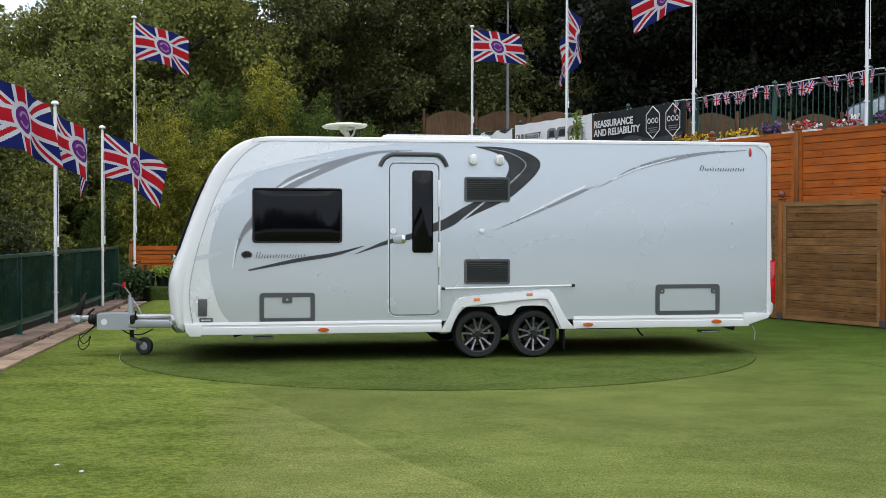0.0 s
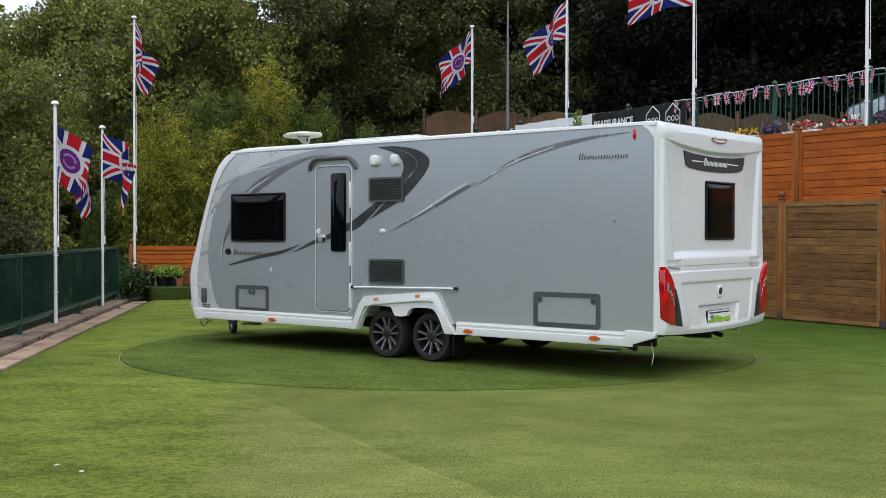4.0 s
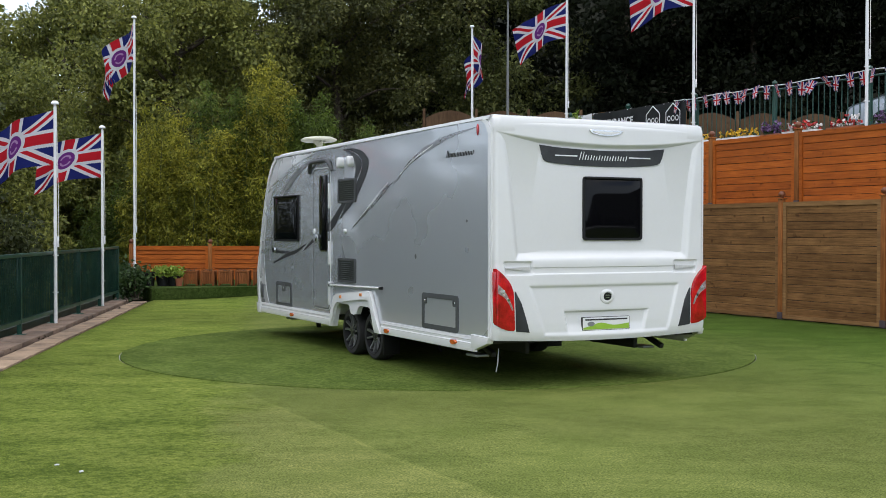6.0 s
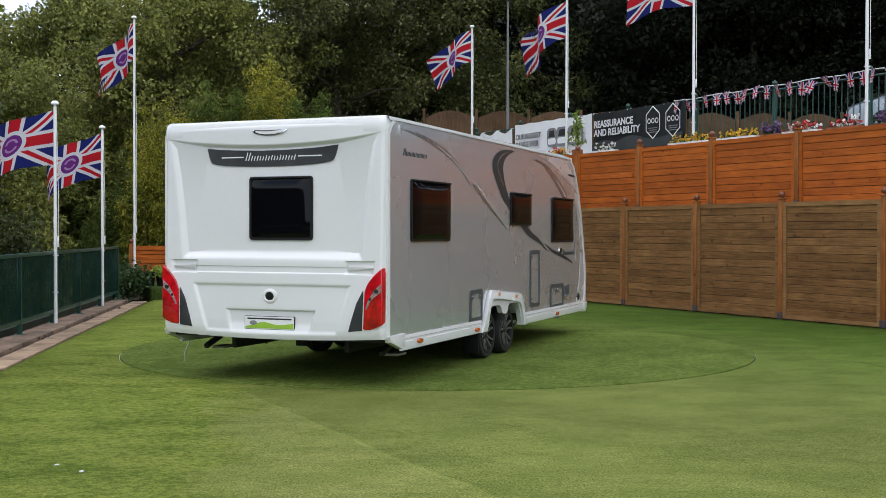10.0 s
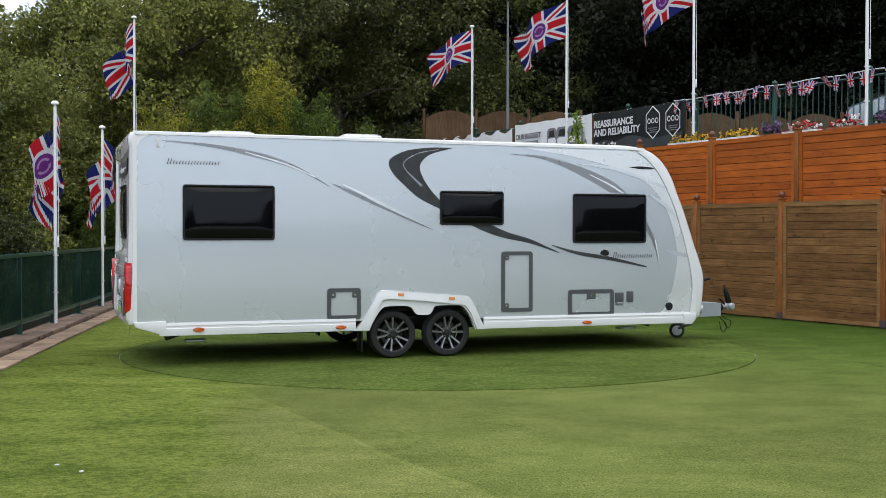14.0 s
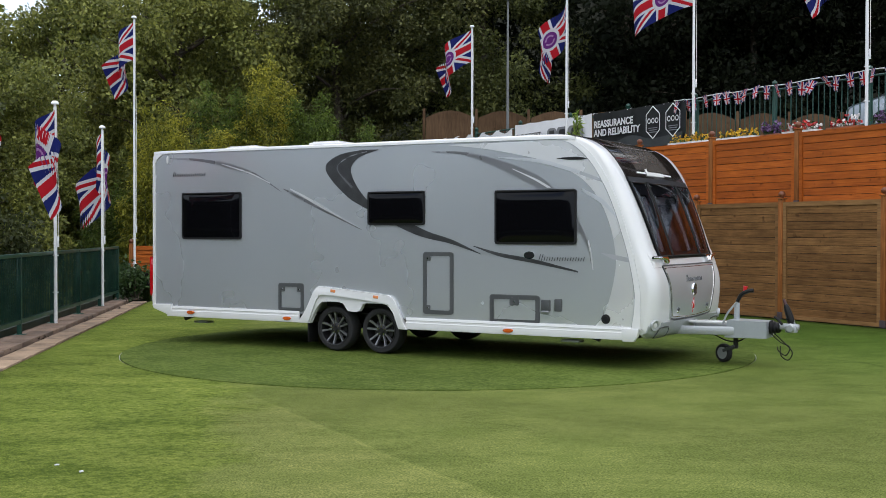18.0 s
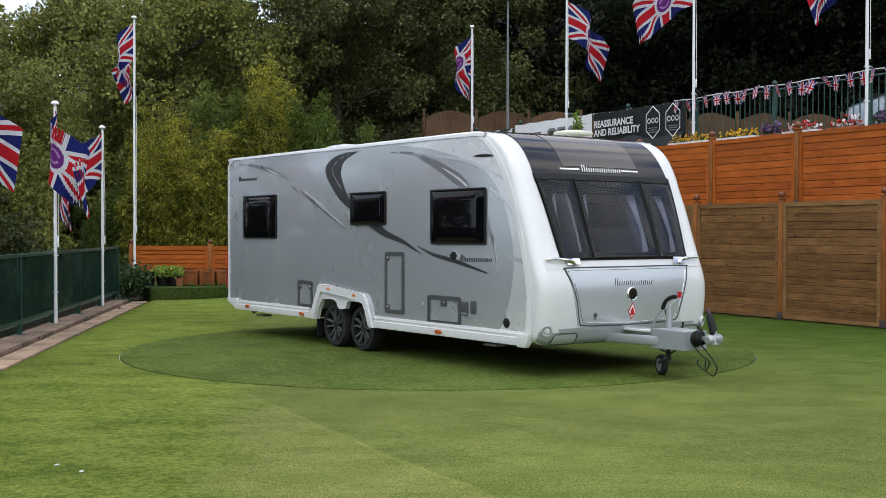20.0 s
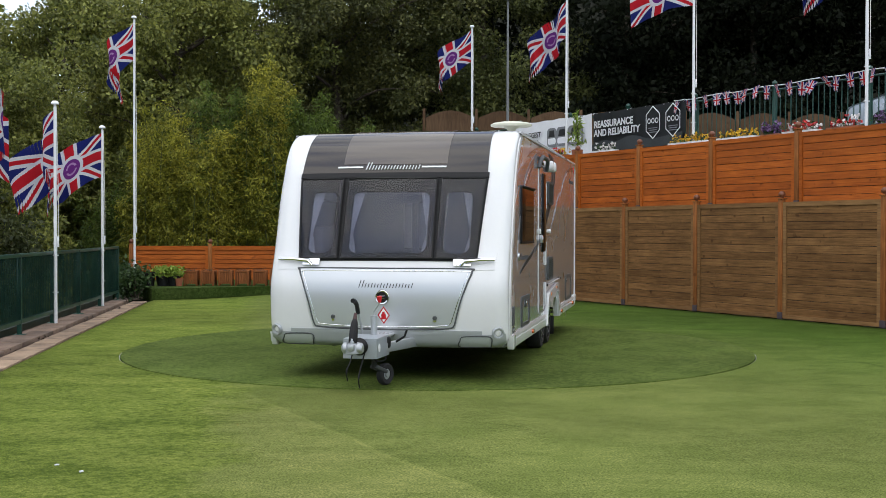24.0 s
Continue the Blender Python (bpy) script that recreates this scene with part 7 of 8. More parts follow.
# ---- parked car behind the railing ----
cx, cy = 9.5, 6.3
car = thing("parked_car", Matrix.Translation((cx, cy, 3.06)) @ Matrix.Rotation(math.atan2(RD.y, RD.x), 4, "Z"), "pale silver hatchback parked behind the railing", "car")
prof = spline([(-2.0, 0.35), (-2.05, 0.75), (-1.25, 0.93), (-0.55, 1.38), (0.4, 1.45), (1.35, 1.30), (1.85, 0.95), (1.95, 0.55), (1.9, 0.32)], 5)
bm, rows = bmesh.new(), []
for y, k in ((-0.82, 0.93), (-0.85, 0.97), (-0.6, 1.0), (0, 1.01), (0.6, 1.0), (0.85, 0.97), (0.82, 0.93)):
    rows.append([bm.verts.new((x, y * (1 - 0.16 * max(0, z - 0.9) / 0.5), 0.3 + (z - 0.3) * k)) for x, z in prof])
for a, b in zip(rows, rows[1:]):
    for j in range(len(prof)):
        i = (j + 1) % len(prof)
        bm.faces.new((a[j], a[i], b[i], b[j]))
bm.faces.new(rows[0])
bm.faces.new(rows[-1][::-1])
part("car_body", bm, M_CARPAINT, car)
for sg_ in (1, -1):
    part("side_window", prism(bmesh.new(), [(-0.95, 0.96), (-0.5, 1.30), (0.3, 1.36), (1.1, 1.22), (1.3, 0.98)], "y", 0.74 * sg_, 0.81 * sg_), M_GLASS, car)
    part("mirror", bx((-0.85, 0.9 * sg_, 1.0), (0.1, 0.16, 0.1), 0.03), M_CARPAINT, car)
    for wx in (-1.25, 1.2):
        wl_ = part("car_wheel", lathe(bmesh.new(), [(0, 0.06), (0.2, 0.08), (0.22, 0.1), (0.3, 0.1), (0.315, 0.06), (0.315, -0.06), (0.3, -0.1)], 24, Matrix.Translation((wx, 0.76 * sg_, 0.315)) @ Matrix.Rotation(radians(-90 * sg_), 4, "X")), M_TYRE, car)
        part("wheel_trim", lathe(bmesh.new(), [(0, 0.10), (0.19, 0.10), (0.2, 0.06)], 20, Matrix.Translation((wx, 0.765 * sg_, 0.315)) @ Matrix.Rotation(radians(-90 * sg_), 4, "X")), M_CHROME, wl_)
part("windscreen", prism(bmesh.new(), [(-1.19, 0.98), (-0.58, 1.385), (-0.56, 1.36), (-1.13, 0.95)], "y", -0.66, 0.66), M_GLASS, car)

# ---- trees ----
def tree(name, x, y, height, spread, n, size, material, label, seed, base=None, low=0.25, trunk=0.22):
    g = np.random.default_rng(seed)
    z = ground_height(x, y) - 0.05 if base is None else base
    t = thing(name, pose(x, y, z), label, "tree")
    bm, tips = bmesh.new(), []
    lean = g.normal(0, 0.04, 2) * height
    top = Vector((lean[0], lean[1], height * 0.86))
    tube(bm, spline([(0, 0, 0), (lean[0] * 0.3, lean[1] * 0.3, height * 0.35), tuple(top)], 4), [trunk, trunk * 0.9, trunk * 0.8, trunk * 0.7, trunk * 0.6, trunk * 0.45, trunk * 0.3, trunk * 0.18, trunk * 0.08], 9)
    for k in range(22):
        h = g.uniform(low, 0.9)
        a = 2.4 * k + g.uniform(-0.4, 0.4)
        reach = spread * g.uniform(0.55, 1.0) * math.sqrt(max(0.12, 1 - ((h - 0.5) / 0.55) ** 2))
        s = Vector((lean[0] * h, lean[1] * h, height * h * 0.86))
        e = s + Vector((math.cos(a) * reach, math.sin(a) * reach, height * g.uniform(0.02, 0.16)))
        tube(bm, spline([tuple(s), tuple(s.lerp(e, 0.5) + Vector((0, 0, height * 0.03))), tuple(e)], 3), [trunk * 0.3, trunk * 0.26, trunk * 0.2, trunk * 0.16, trunk * 0.12, trunk * 0.08, trunk * 0.04], 6)
        for f in (0.35, 0.6, 0.8, 0.98):
            for _ in range(3):
                tips.append(s.lerp(e, f) + Vector(g.normal(0, 1, 3)) * spread * 0.16)
    tips += [top + Vector(g.normal(0, 1, 3)) * spread * 0.25 for _ in range(10)]
    part("trunk", bm, M_BARK, t)
    T = np.array([tuple(v) for v in tips])
    rad = g.uniform(0.10, 0.2, len(T)) * spread
    i = g.integers(0, len(T), n)
    d = g.normal(size=(n, 3))
    d /= np.linalg.norm(d, axis=1)[:, None]
    r = rad[i][:, None] * (g.uniform(0.25, 1.0, n) ** 0.5)[:, None]
    c = T[i] + d * r * (1, 1, 0.75)
    foliage("crown", c, size, material, t, g, droop=0.35, out=d * 0.7)
    return t


def bamboo(x, y, height, spread, n, material, label, seed, base):
    g = np.random.default_rng(seed)
    t = thing("bamboo_clump", pose(x, y, base), label, "bamboo", "bamboo behind the fence")
    pts, outs = [], []
    marks_ = (0, 0.3, 0.55, 0.75, 0.9, 1.0)
    for k in range(34):
        b = Vector((g.uniform(-spread, spread), g.uniform(-0.8, 0.8), 0))
        h = height * g.uniform(0.45, 1.0) * (1.0 - 0.16 * abs(b.x) / spread)
        bend = Vector((g.normal(0, 0.22), g.normal(0, 0.2) - 0.15, 0))
        path = [b + Vector((0, 0, h * f)) + bend * (f ** 2.5) * (1.0 + 0.12 * h) - Vector((0, 0, 0.08 * h * max(0, f - 0.75) ** 1.5)) for f in marks_]
        part("culm", tube(bmesh.new(), path, [0.017, 0.016, 0.013, 0.009, 0.006, 0.003], 6), M_CULM, t)
        # sprays of leaves at the nodes, closer together and shorter towards the plume
        m = int(n * 1.3) // (34 * 14)
        f = g.uniform(0.05, 1.0, m) ** 0.75
        P = np.array([[np.interp(q, marks_, [v[a] for v in path]) for a in range(3)] for q in f])
        w = 0.045 + 0.29 * (1.02 - f)
        side_ = g.normal(size=(m, 3)) * w[:, None] * (1, 1, 0.5)
        P = P + side_
        heading = side_ / (np.linalg.norm(side_, axis=1)[:, None] + 1e-6)
        pts.append(np.repeat(P, 14, 0) + g.normal(size=(m * 14, 3)) * (0.075, 0.075, 0.06))
        outs.append(np.repeat(heading, 14, 0) * 0.8)
    foliage("leaves", np.concatenate(pts), 0.112, material, t, g, droop=0.6, slim=0.25, out=np.concatenate(outs))
    return t


for k, (x, y, h, s, n, mt) in enumerate(((-7.4, 16.6, 5.4, 0.75, 36000, M_BAMBOO), (-6.4, 16.3, 5.4, 0.8, 34000, M_BAMBOO), (-5.55, 17.2, 6.4, 0.5, 30000, M_BAMBOO_D), (-4.6, 16.8, 6.7, 0.55, 36000, M_BAMBOO), (-3.4, 16.6, 5.8, 0.8, 34000, M_BAMBOO_D), (-2.2, 16.8, 4.9, 0.9, 24000, M_BAMBOO_D), (-0.9, 17.0, 4.0, 0.9, 20000, M_BAMBOO_D), (-8.6, 17.2, 3.4, 0.7, 14000, M_BAMBOO_D))):
    bamboo(x, y, h, s, n, mt, "yellow-green bamboo clump arching over the fence" if mt is M_BAMBOO else "darker green bamboo clump behind the fence", 40 + k, ground_height(x, y))

for k, (x, y, h, s, n, sz, mt, lb) in enumerate((
        (-9.8, 6.5, 6.2, 2.6, 70000, 0.09, M_LEAF_N, "leafy green tree beyond the railing"),
        (-8.9, 1.8, 4.8, 2.0, 32000, 0.09, M_LEAF_N, "low leafy tree beyond the railing"),
        (-11.5, 13.5, 9.0, 3.4, 90000, 0.105, M_LEAF_L, "leafy green tree beyond the railing"),
        (-16.0, 20.0, 12.2, 4.4, 62000, 0.15, M_LEAF_L, "broad green tree down the slope"),
        (-8.5, 23.5, 11.5, 4.4, 76000, 0.14, M_LEAF_L, "broad green tree behind the bamboo"),
        (-3.4, 26.0, 12.5, 4.4, 76000, 0.135, M_LEAF_M, "broad green tree behind the bamboo"),
        (1.8, 28.0, 12.0, 4.4, 70000, 0.135, M_LEAF_S, "dark tree at the edge of the wood"),
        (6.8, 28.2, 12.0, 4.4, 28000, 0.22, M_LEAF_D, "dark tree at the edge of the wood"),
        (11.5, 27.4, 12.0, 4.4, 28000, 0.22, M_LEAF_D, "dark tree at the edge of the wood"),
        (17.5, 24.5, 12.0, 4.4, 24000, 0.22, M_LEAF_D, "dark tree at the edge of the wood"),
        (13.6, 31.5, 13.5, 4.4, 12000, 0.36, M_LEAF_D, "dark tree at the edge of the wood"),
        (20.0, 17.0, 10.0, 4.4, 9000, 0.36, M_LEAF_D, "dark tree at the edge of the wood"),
        (-13.4, 24.5, 14.2, 3.8, 72000, 0.14, M_LEAF_L, "broad green tree down the slope"),
        (-15.8, 28.5, 13.0, 4.0, 48000, 0.16, M_LEAF_L, "tall green tree down the slope"),
        (-16.5, 37.0, 12.6, 4.6, 36000, 0.24, M_LEAF_L, "tall green tree down the slope"),
        (-12.4, 35.0, 13.2, 4.2, 36000, 0.24, M_LEAF_L, "tall green tree down the slope"),
        (-21.0, 30.0, 11.5, 5.0, 28000, 0.3, M_LEAF_L, "tall green tree down the slope"),
        (-10.3, 34.0, 15.0, 5.4, 40000, 0.22, M_LEAF_L, "tall tree in the wood"),
        (-4.0, 36.0, 15.0, 5.6, 34000, 0.24, M_LEAF_M, "tall tree in the wood"),
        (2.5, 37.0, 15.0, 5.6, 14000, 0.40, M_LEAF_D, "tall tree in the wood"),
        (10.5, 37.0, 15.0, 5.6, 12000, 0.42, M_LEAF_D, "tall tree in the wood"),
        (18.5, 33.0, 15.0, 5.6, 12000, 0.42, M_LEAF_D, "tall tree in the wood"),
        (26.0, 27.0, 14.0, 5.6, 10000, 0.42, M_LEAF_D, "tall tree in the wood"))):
    tree("tree", x, y, h, s, n, sz, mt, lb, 70 + k, low=0.04 if y < 21 else 0.12)

# scraps of paper on the lawn
for x, y, r in ((-2.33, -7.15, 20), (-2.12, -7.35, 70)):
    sc = thing("paper_scrap", pose(x, y, 0.004, rz=r), "tiny white scrap of paper lying on the turf", "litter", "scraps on the lawn")
    part("scrap", prism(bmesh.new(), [(-0.013, -0.008), (0.012, -0.011), (0.016, 0.004), (0.002, 0.012), (-0.011, 0.007)], "z", 0.0, 0.006), M_PRINT_W, sc, smooth=False)

# unseen woods added behind the camera, taller on the left to darken reflections
g = np.random.default_rng(99)
n = 34000
a = g.uniform(radians(175), radians(365), n)
r = g.uniform(46, 62, n)
tall = 1.5 + 0.6 * np.sin(a * 7) + 0.4 * np.sin(a * 17 + 1) + 7.0 * np.clip((radians(242) - a) / radians(20), 0, 1)
far = thing("far_woods", pose(0, 0, 0), "unseen belt of trees added for reflections in the caravan", "trees", kind="stuff")
core = [(54 * math.cos(radians(174 + k)), 54 * math.sin(radians(174 + k)), 0.82 * (1.5 + 0.6 * math.sin(radians(174 + k) * 7) + 0.4 * math.sin(radians(174 + k) * 17 + 1) + 7.0 * min(1.0, max(0.0, (68 - k) / 20)))) for k in range(193)]
core_v = [(x * f, y * f, zz) for x, y, z in core for f, zz in ((0.98, -0.2), (0.98, z), (1.02, z), (1.02, -0.2))]
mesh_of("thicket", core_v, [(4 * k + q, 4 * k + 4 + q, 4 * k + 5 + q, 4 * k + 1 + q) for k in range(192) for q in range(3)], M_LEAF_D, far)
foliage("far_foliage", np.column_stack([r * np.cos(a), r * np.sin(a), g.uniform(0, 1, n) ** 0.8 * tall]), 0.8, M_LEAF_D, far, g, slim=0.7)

# ---- fences and paving, piece by piece ----
def board_fence(name, label, k0, k1, s, z0, z1, boards, board_mat, frame_mat, post_mat, seed, finial=True, post_top=0.05, lap=0.006):
    """Panels of lapped boards between posts with ball finials, along the boundary line."""
    g = np.random.default_rng(seed)
    fence = thing(name, Matrix(), label, "fence")
    ang = Matrix.Rotation(math.atan2(FU.y, FU.x), 4, "Z")
    step = FD.length
    w = step - 0.10
    h = z1 - z0
    bh = (h - 0.14) / boards
    board = post = None
    for k in range(k0, k1 + 1):
        P = along(k, s, z0)
        M = Matrix.Translation(P) @ ang
        if post is None:
            post = part("post", bx((0, 0, (h + post_top) / 2), (0.09, 0.09, h + post_top), 0.006), post_mat, fence)
            post.matrix_local = M
            po = post
            cap_ = part("post_cap", bx((0, 0, h + post_top + 0.008), (0.125, 0.125, 0.018), 0.006), post_mat, po)
            ball = part("finial", lathe(bmesh.new(), [(0, 0.118), (0.03, 0.110), (0.052, 0.085), (0.058, 0.06), (0.05, 0.035), (0.028, 0.016), (0.024, 0.0)], 16, Matrix.Translation((0, 0, h + post_top + 0.016))), M_FINIAL, po, "turned ball finial")
            shoe = part("post_shoe", bx((0, 0, 0.06), (0.102, 0.102, 0.12), 0.004), M_SHOE, po)
            parts_ = (cap_, ball, shoe)
        else:
            po = shared("post", post.data, M, fence)
            for q in parts_:
                shared(q.name.split(".")[0], q.data, Matrix(), po)
        if k == k1:
            break
        Q = Matrix.Translation(along(k + 0.5, s, z0)) @ ang
        if board is None:
            bm = bmesh.new()
            ring(bm, [(-w / 2, 0.015), (w / 2, 0.015), (w / 2, h), (-w / 2, h)], [(-w / 2 + 0.07, 0.075), (w / 2 - 0.07, 0.075), (w / 2 - 0.07, h - 0.075), (-w / 2 + 0.07, h - 0.075)], "y", -0.028, 0.028)
            pf = part("panel_frame", bm, frame_mat, fence, smooth=False)
            pf.matrix_local = Q
            pane_mesh = pf.data
            bb = bmesh.new()
            L = w - 0.13
            prism(bb, [(-0.002 - lap, -bh / 2 + 0.004), (0.010, -bh / 2 + 0.004), (0.010, bh / 2 - 0.004), (-0.004, bh / 2 - 0.004), (-0.009, bh / 2 - 0.010)], "x", -L / 2, L / 2)
            board = part("board", bb, board_mat, pf, smooth=False)
            # added dark sheet that draws the shade between the boards
            back_mesh = part("panel_backing", bx((0, 0.017, h / 2), (L, 0.008, h - 0.10)), M_GROOVE_SHADE, pf).data
            first = True
        else:
            pf = shared("panel_frame", pane_mesh, Q, fence)
            shared("panel_backing", back_mesh, Matrix(), pf)
            first = False
        for j in range(boards):
            m = Matrix.Translation((g.uniform(-0.004, 0.004), g.uniform(-0.003, 0.003), 0.07 + bh * (j + 0.5))) @ Matrix.Rotation(radians(g.uniform(-0.18, 0.18)), 4, "Y")
            if first and j == 0:
                board.matrix_local = m
            else:
                shared("board", board.data, m, pf)
    return fence


board_fence("lower_fence", "weathered brown board fence with ball-topped posts along the lawn", -3, 6, 0.0, 0.0, 1.93, 14, M_FENCE_BROWN, M_FENCE_FRAME, M_POST, 31, lap=0.004)
board_fence("upper_fence", "orange stained board fence on top of the retaining wall", -3, 6, 0.36, 1.845, 3.09, 9, M_FENCE_ORANGE, M_FENCE_ORANGE, M_POST, 32, lap=0.010)

# low orange fence behind the turf bank
back = thing("back_fence", Matrix(), "low orange stained board fence behind the planters", "fence")
BX0, BY, BW, BZ = -7.62, 14.45, 1.96, 0.24
bd = None
for k in range(6):
    x = BX0 + BW * k
    ps = part("post", bx((x, BY, BZ + 0.44), (0.09, 0.09, 0.90), 0.006), M_POST, back)
    part("finial", lathe(bmesh.new(), [(0, 0.118), (0.03, 0.110), (0.052, 0.085), (0.058, 0.06), (0.05, 0.035), (0.028, 0.016), (0.04, 0.0)], 14, Matrix.Translation((x, BY, BZ + 0.89))), M_FINIAL, ps)
    if k == 5:
        break
    xc = x + BW / 2
    pf = part("panel_frame", ring(bmesh.new(), [(xc - 0.93, BZ), (xc + 0.93, BZ), (xc + 0.93, BZ + 0.84), (xc - 0.93, BZ + 0.84)], [(xc - 0.86, BZ + 0.06), (xc + 0.86, BZ + 0.06), (xc + 0.86, BZ + 0.74), (xc - 0.86, BZ + 0.74)], "y", BY - 0.028, BY + 0.028), M_FENCE_ORANGE, back, smooth=False)
    for j in range(6):
        m = Matrix.Translation((xc, BY, BZ + 0.115 + 0.115 * j))
        if bd is None:
            bd = part("board", prism(bmesh.new(), [(-0.012, -0.053), (0.012, -0.060), (0.006, 0.06), (-0.010, 0.052), (-0.002, 0.056)], "x", -0.87, 0.87), M_FENCE_ORANGE, pf, smooth=False)
            bd.matrix_local = m
        else:
            shared("board", bd.data, m, pf)

# arched fence on the upper level behind the railing
arch = thing("arched_fence", Matrix(), "old brown fence of arched panels at the edge of the wood", "fence")
am = None
for k in range(11):
    c, z = Vector((0.37 + 1.63 * k, 21.8, 0)), 4.08 - 0.012 * k
    if am is None:
        top = [(0.755 * (1 - 2 * t / 12), 0.92 + 0.22 * math.sin(math.pi * t / 12)) for t in range(13)]
        am = part("arched_panel", prism(bmesh.new(), [(-0.755, 0), (0.755, 0)] + top, "y", -0.02, 0.02), M_ARCHFENCE, arch, smooth=False)
        am.matrix_local = Matrix.Translation((c.x, c.y, z))
        pm_ = part("arch_post", bx((0, 0, 0.60), (0.09, 0.09, 1.20), 0.008), M_ARCHFENCE, arch)
        pm_.matrix_local = Matrix.Translation((c.x - 0.815, c.y, z))
    else:
        shared("arched_panel", am.data, Matrix.Translation((c.x, c.y, z)), arch)
        shared("arch_post", pm_.data, Matrix.Translation((c.x - 0.815, c.y, z)), arch)
tagged(part("upper_ledge", prism(bmesh.new(), [(-1.2, 21.4), (19, 21.4), (19, 26.0), (-1.2, 26.0)], "z", 2.6, 4.09), M_SOIL), "earth ledge carrying the arched fence", "bank", kind="structure")

# green railing on the low side, with a netting screen
GA, GD = Vector((-5.535, 1.064, 0)), Vector((-0.2195, 1.952, 0))
gu = GD.normalized()
gn = Vector((-gu.y, gu.x, 0))
G_TURN = Matrix(((gu.x, gn.x, 0, 0), (gu.y, gn.y, 0, 0), (0, 0, 1, 0), (0, 0, 0, 1)))
rail_l = thing("side_railing", Matrix(), "dark green railing with a netting screen beside the paved edge", "railing")


def g_at(k, off=0.0, z=0.0):
    p = GA + GD * k + gn * off
    return Vector((p.x, p.y, z))


for k in range(-4, 5):
    p = g_at(k)
    ps = part("post", bx((0, 0, 0.542), (0.06, 0.06, 1.055), 0.006), M_GREEN, rail_l)
    ps.matrix_local = Matrix.Translation((p.x, p.y, 0.060)) @ G_TURN
    part("foot_plate", bx((0, 0, 0.008), (0.15, 0.15, 0.016), 0.003), M_GREEN, ps)
for z, hh in ((1.115, 0.05), (0.24, 0.06)):
    c = g_at(0.0)
    r = part("rail", bx((0, 0, 0), (1.952 * 8.1, 0.05, hh), 0.006), M_GREEN, rail_l)
    r.matrix_local = Matrix.Translation((c.x, c.y, z)) @ G_TURN
kb = part("kick_board", bx((0, 0, 0), (1.952 * 8.1, 0.04, 0.15), 0.004), M_GREEN_DK, rail_l, "dark green board along the foot")
kb.matrix_local = Matrix.Translation(g_at(0.0, 0.12, 0.085)) @ G_TURN
bar = None
for k in range(150):
    a = -4.0 + 8.0 * (k + 0.5) / 150
    m = Matrix.Translation(g_at(a, 0.0, 0.0))
    if bar is None:
        bar = part("bar", tube(bmesh.new(), [(0, 0, 0.26), (0, 0, 1.1)], 0.007, 6), M_GREEN, rail_l)
        bar.matrix_local = m
    else:
        shared("bar", bar.data, m, rail_l)
# netting: a dark green screen whose weave lets some of the wood show through
net, nn, nl, nb_ = shader("green_netting")
v = coords(nn, nl)
nb_.inputs["Base Color"].default_value = (0.002, 0.020, 0.014, 1)
nb_.inputs["Roughness"].default_value, nb_.inputs["Specular IOR Level"].default_value = 0.8, 0.08
tr, mx_ = nn.new("ShaderNodeBsdfTransparent"), nn.new("ShaderNodeMixShader")
fac = ramp(nn, nl, noise_node(nn, nl, v, 1.4, 4.0), [(0.35, (0.22, 0.22, 0.22)), (0.65, (0.52, 0.52, 0.52))])
nl.new(fac, mx_.inputs[0])
nl.new(tr.outputs[0], mx_.inputs[1])
nl.new(nb_.outputs[0], mx_.inputs[2])
nl.new(mx_.outputs[0], nn["Material Output"].inputs["Surface"])
scr = part("netting", bx((0, 0, 0), (1.952 * 8.0, 0.004, 0.82)), net, rail_l, "dark green windbreak netting")
scr.matrix_local = Matrix.Translation(g_at(0.0, -0.028, 0.68)) @ G_TURN

# paved strip along the railing: slabs and a brick edging
strip = thing("paved_strip", Matrix(), "narrow strip of worn concrete slabs with a lower edging", "paving", kind="structure")
edge0, edge1 = Vector((-4.474, -2.42, 0)), Vector((-5.92, 9.3, 0))
ed = (edge1 - edge0).normalized()
en = Vector((-ed.y, ed.x, 0))
E_TURN = Matrix(((ed.x, en.x, 0, 0), (ed.y, en.y, 0, 0), (0, 0, 1, 0), (0, 0, 0, 1)))
g = np.random.default_rng(77)
slab = brick = None
L = (edge1 - edge0).length + 3.0
start = edge0 - ed * 3.0
for k in range(int(L / 0.9)):
    # the slabs by the railing lie a step higher than the edging
    for w0, wid, lift, mat in ((0.315, 0.83, 0.036, M_PAVE), (0.0, 0.30, -0.006, M_KERB)):
        p = start + ed * (0.9 * (k + 0.5) + (0.37 if w0 < 0.1 else 0)) + en * (w0 + wid / 2)
        m = Matrix.Translation((p.x, p.y, lift + g.uniform(-0.004, 0.004))) @ E_TURN @ Matrix.Rotation(radians(g.uniform(-0.6, 0.6)), 4, "X") @ Matrix.Rotation(radians(g.uniform(-0.3, 0.3)), 4, "Z")
        if mat is M_PAVE:
            if slab is None:
                slab = part("slab", bx((0, 0, 0), (0.895, wid - 0.006, 0.07), 0.008, 2), M_PAVE, strip)
                slab.matrix_local = m
            else:
                shared("slab", slab.data, m, strip)
        elif brick is None:
            brick = part("edging_slab", bx((0, 0, 0), (0.894, wid - 0.006, 0.05), 0.004, 1), M_KERB, strip)
            brick.matrix_local = m
        else:
            shared("edging_slab", brick.data, m, strip)
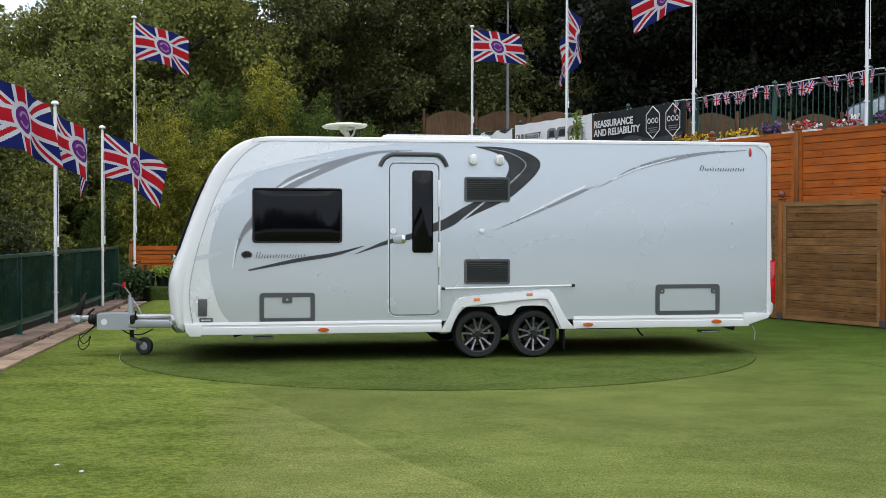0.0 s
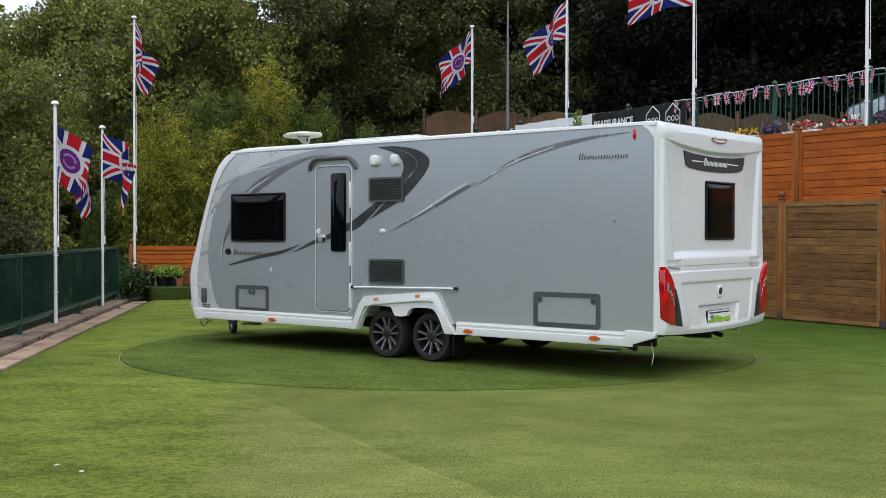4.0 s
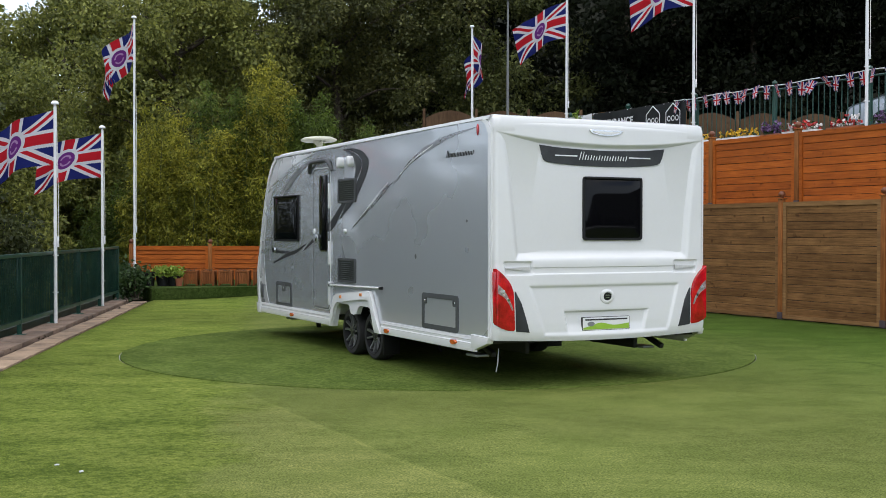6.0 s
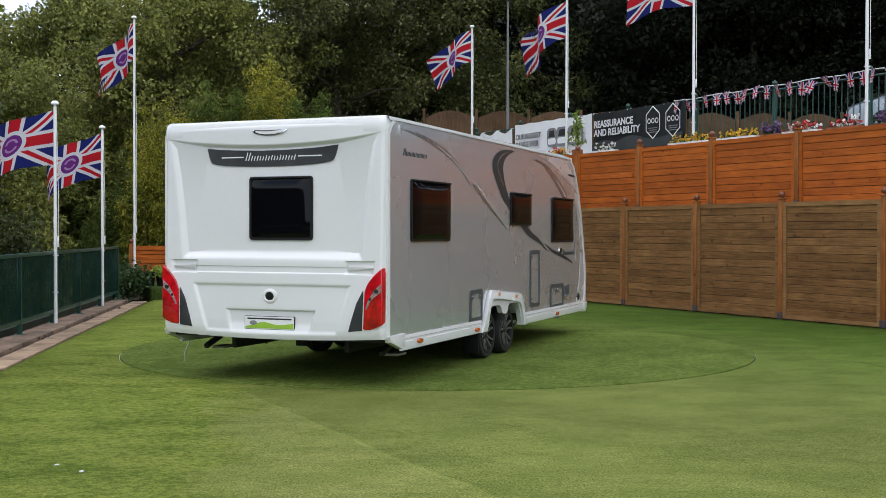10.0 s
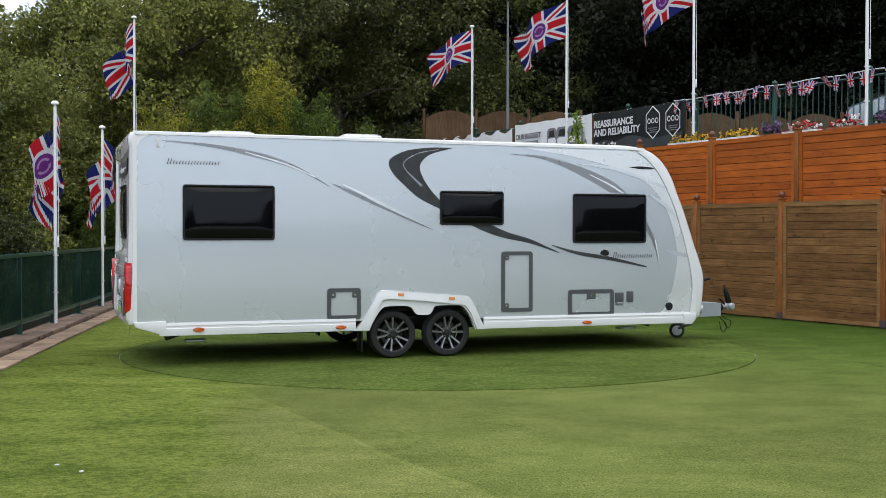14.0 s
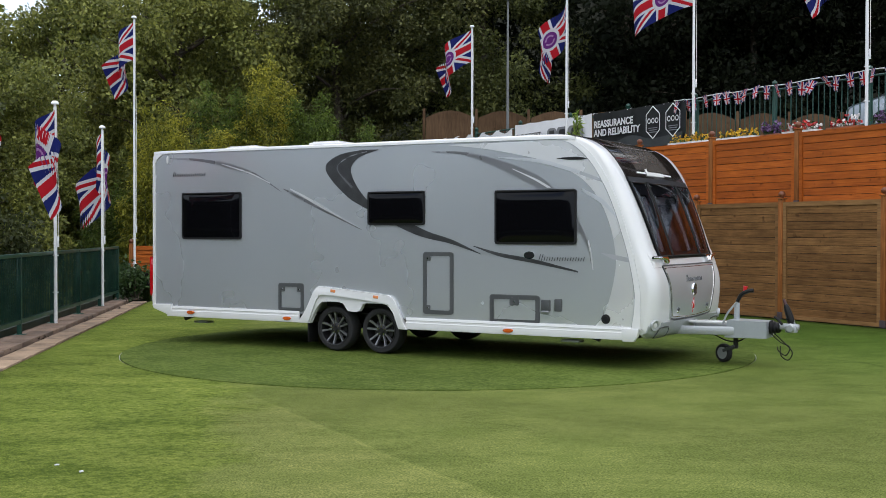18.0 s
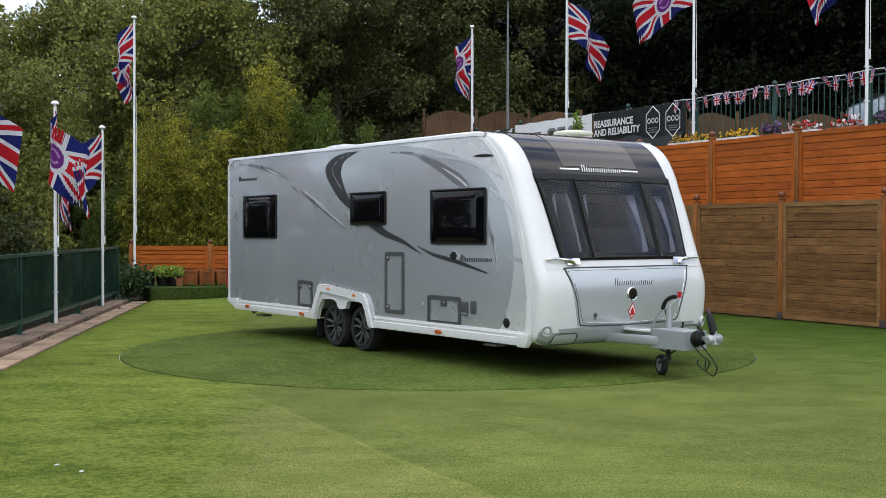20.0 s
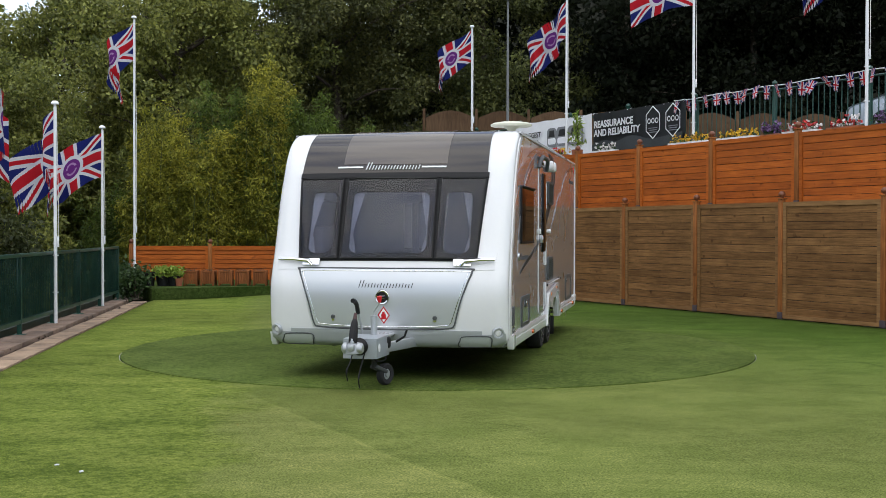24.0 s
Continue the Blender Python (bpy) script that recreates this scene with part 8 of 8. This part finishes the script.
# fallen leaves in the joint and at the end of the strip
c = []
for k in range(150):
    far_end = k < 90
    q = start + ed * (L - 0.1 - abs(g.normal(0, 0.35)) if far_end else g.uniform(2.0, L)) + en * (g.uniform(0.1, 1.1) if far_end else 0.31 + g.normal(0, 0.03))
    c.append((q.x, q.y, 0.085 if far_end else 0.03))
litter = thing("fallen_leaves", Matrix(), "brown fallen leaves on the paving by the railing", "leaves", kind="stuff")
foliage("leaves", c, 0.05, M_BARK, litter, g, slim=0.6)


# ---- what moves ----
HEADING = [(0.0, -9.59), (1.0, 2.52), (2.0, 14.42), (2.5, 20.50), (3.5, 32.60), (4.5, 44.80), (5.0, 51.00), (6.0, 63.36), (7.0, 75.74), (8.0, 88.06), (9.0, 100.26), (10.0, 112.52), (10.5, 118.62), (11.5, 130.70), (12.5, 142.74), (13.0, 148.82), (14.0, 161.02), (15.0, 173.20), (16.0, 185.75), (17.0, 198.05), (18.0, 210.12), (18.5, 216.15), (19.5, 228.25), (20.5, 240.31), (21.0, 246.30), (22.0, 258.20), (23.0, 270.10), (24.0, 282.01)]
# for each flag: seconds, bearing of the fly (0 = to the right, 180 = to the left), droop
BREEZE = [
    [(0, 68, 10), (1, 72, 16), (2, 88, 28), (5, 160, 30), (10, 165, 20), (12, 100, 40), (13, 112, 45), (14, 122, 45), (15, 120, 40), (16, 84, 14), (17, 65, 16), (18, 114, 30), (21, 82, 22), (22, 110, 35), (23, 126, 35), (24, 98, 18)],
    [(0, 78, 22), (1, 94, 45), (2, 10, 24), (5, 117, 50), (6, 170, 20), (7, 158, 34), (8, 138, 44), (9, 160, 32), (10, 172, 18), (13, 130, 50), (14, 106, 57), (15, 110, 55), (16, 112, 52), (17, 330, 48), (18, 274, 44), (21, 315, 42), (22, 250, 50), (23, 178, 24), (24, 144, 38)],
    [(0, -5, 28), (1, -55, 34), (2, -50, 48), (5, -38, 24), (6, 170, 15), (7, 165, 22), (8, 172, 20), (9, 148, 30), (10, 165, 22), (13, 122, 50), (14, 106, 54), (15, 112, 54), (16, 116, 50), (17, 112, 50), (18, 124, 56), (21, 278, 58), (22, 305, 48), (23, 305, 48), (24, 220, 38)],
    [(0, -5, 18), (1, 60, 40), (2, -10, 2), (5, 120, 45), (7, 150, 45), (10, 145, 40), (14, 140, 46), (17, 140, 40), (21, 120, 50), (22, 70, 40), (24, 130, 48)],
    [(0, -10, 6), (1, -8, 34), (2, 130, 48), (5, 130, 48), (6, 92, 45), (7, 150, 40), (8, 145, 48), (9, 166, 16), (10, 156, 35), (13, 156, 36), (14, 165, 30), (15, 168, 25), (16, 126, 48), (17, 96, 56), (18, 140, 44), (21, 92, 60), (22, 72, 56), (23, 88, 56), (24, 146, 40)],
    [(0, 85, 60), (1, 110, 56), (2, 80, 52), (5, 155, 37), (6, 168, 28), (7, 172, 20), (8, 172, 20), (9, 150, 46), (10, 150, 42), (13, 165, 35), (14, 165, 37), (15, 168, 28), (16, 150, 44), (17, 136, 48), (18, 110, 54), (20, 20, 52), (21, -40, 44), (22, 140, 45), (23, 65, 46), (24, 136, 52)],
    [(0, 158, 22), (1, 170, 13), (2, 170, 13), (5, 172, 18), (6, 170, 22), (7, 172, 18), (8, 150, 36), (9, 160, 28), (10, 172, 16), (13, 158, 40), (14, 158, 38), (15, 166, 30), (16, 150, 42), (17, 156, 35), (18, 160, 25), (21, 150, 40), (22, 170, 20), (23, 175, 6), (24, 172, 20)],
    [(0, 165, 20), (5, 175, 12), (7, 172, 14), (10, 172, 14), (14, 170, 22), (16, 164, 34), (17, 160, 40), (18, 150, 46), (21, 148, 58), (22, 156, 54), (23, 150, 52), (24, 164, 42)],
]


def breeze_at(rows, t):
    for (a, b0, d0), (c, b1, d1) in zip(rows, rows[1:]):
        if t <= c:
            f = smooth01((t - a) / (c - a))
            return b0 + (b1 - b0) * f, d0 + (d1 - d0) * f
    return rows[-1][1:]


def motions():
    for ob in (caravan, turntable):
        walk(ob, [(t, pose(0, 0, 0, 0, 0, -a)) for t, a in HEADING])
    w = FLAG_L / STRIPS
    for q, ((flag, strips), rows) in enumerate(zip(flags, BREEZE)):
        keys = [[] for _ in strips]
        for step in range(121):
            t = 0.2 * step
            bearing, droop = breeze_at(rows, t)
            bearing += 4 * math.sin(1.7 * t + 1.9 * q) + 3 * math.sin(4.1 * t + q)
            at = Vector((0, 0, 0))
            for i in range(STRIPS):
                # the cloth hangs: each strip stays upright, sinks below the last and gathers in folds
                u = (i + 0.5) / STRIPS
                sink = min(78.0, droop * (0.4 + 1.15 * u))
                gather = min(78.0, 12 + 1.2 * sink) * min(1.0, 0.35 + 1.6 * u)
                yaw = bearing + gather * math.sin(3.4 * t + 1.3 * q - 7.5 * u)
                keys[i].append((t, Matrix.Translation(at) @ Matrix.Rotation(radians(yaw), 4, "Z") @ Matrix.Translation((0, 0, FLAG_H / 2)) @ Matrix.Rotation(radians(max(-15.0, min(22.0, sink - 28)) * min(1.0, 3 * u)), 4, "Y") @ Matrix.Translation((0, 0, -FLAG_H / 2))))
                at = at + Vector((w * math.cos(radians(yaw)), w * math.sin(radians(yaw)), -w * math.sin(radians(sink))))
        for strip_, k in zip(strips, keys):
            walk(strip_, k)


motions()
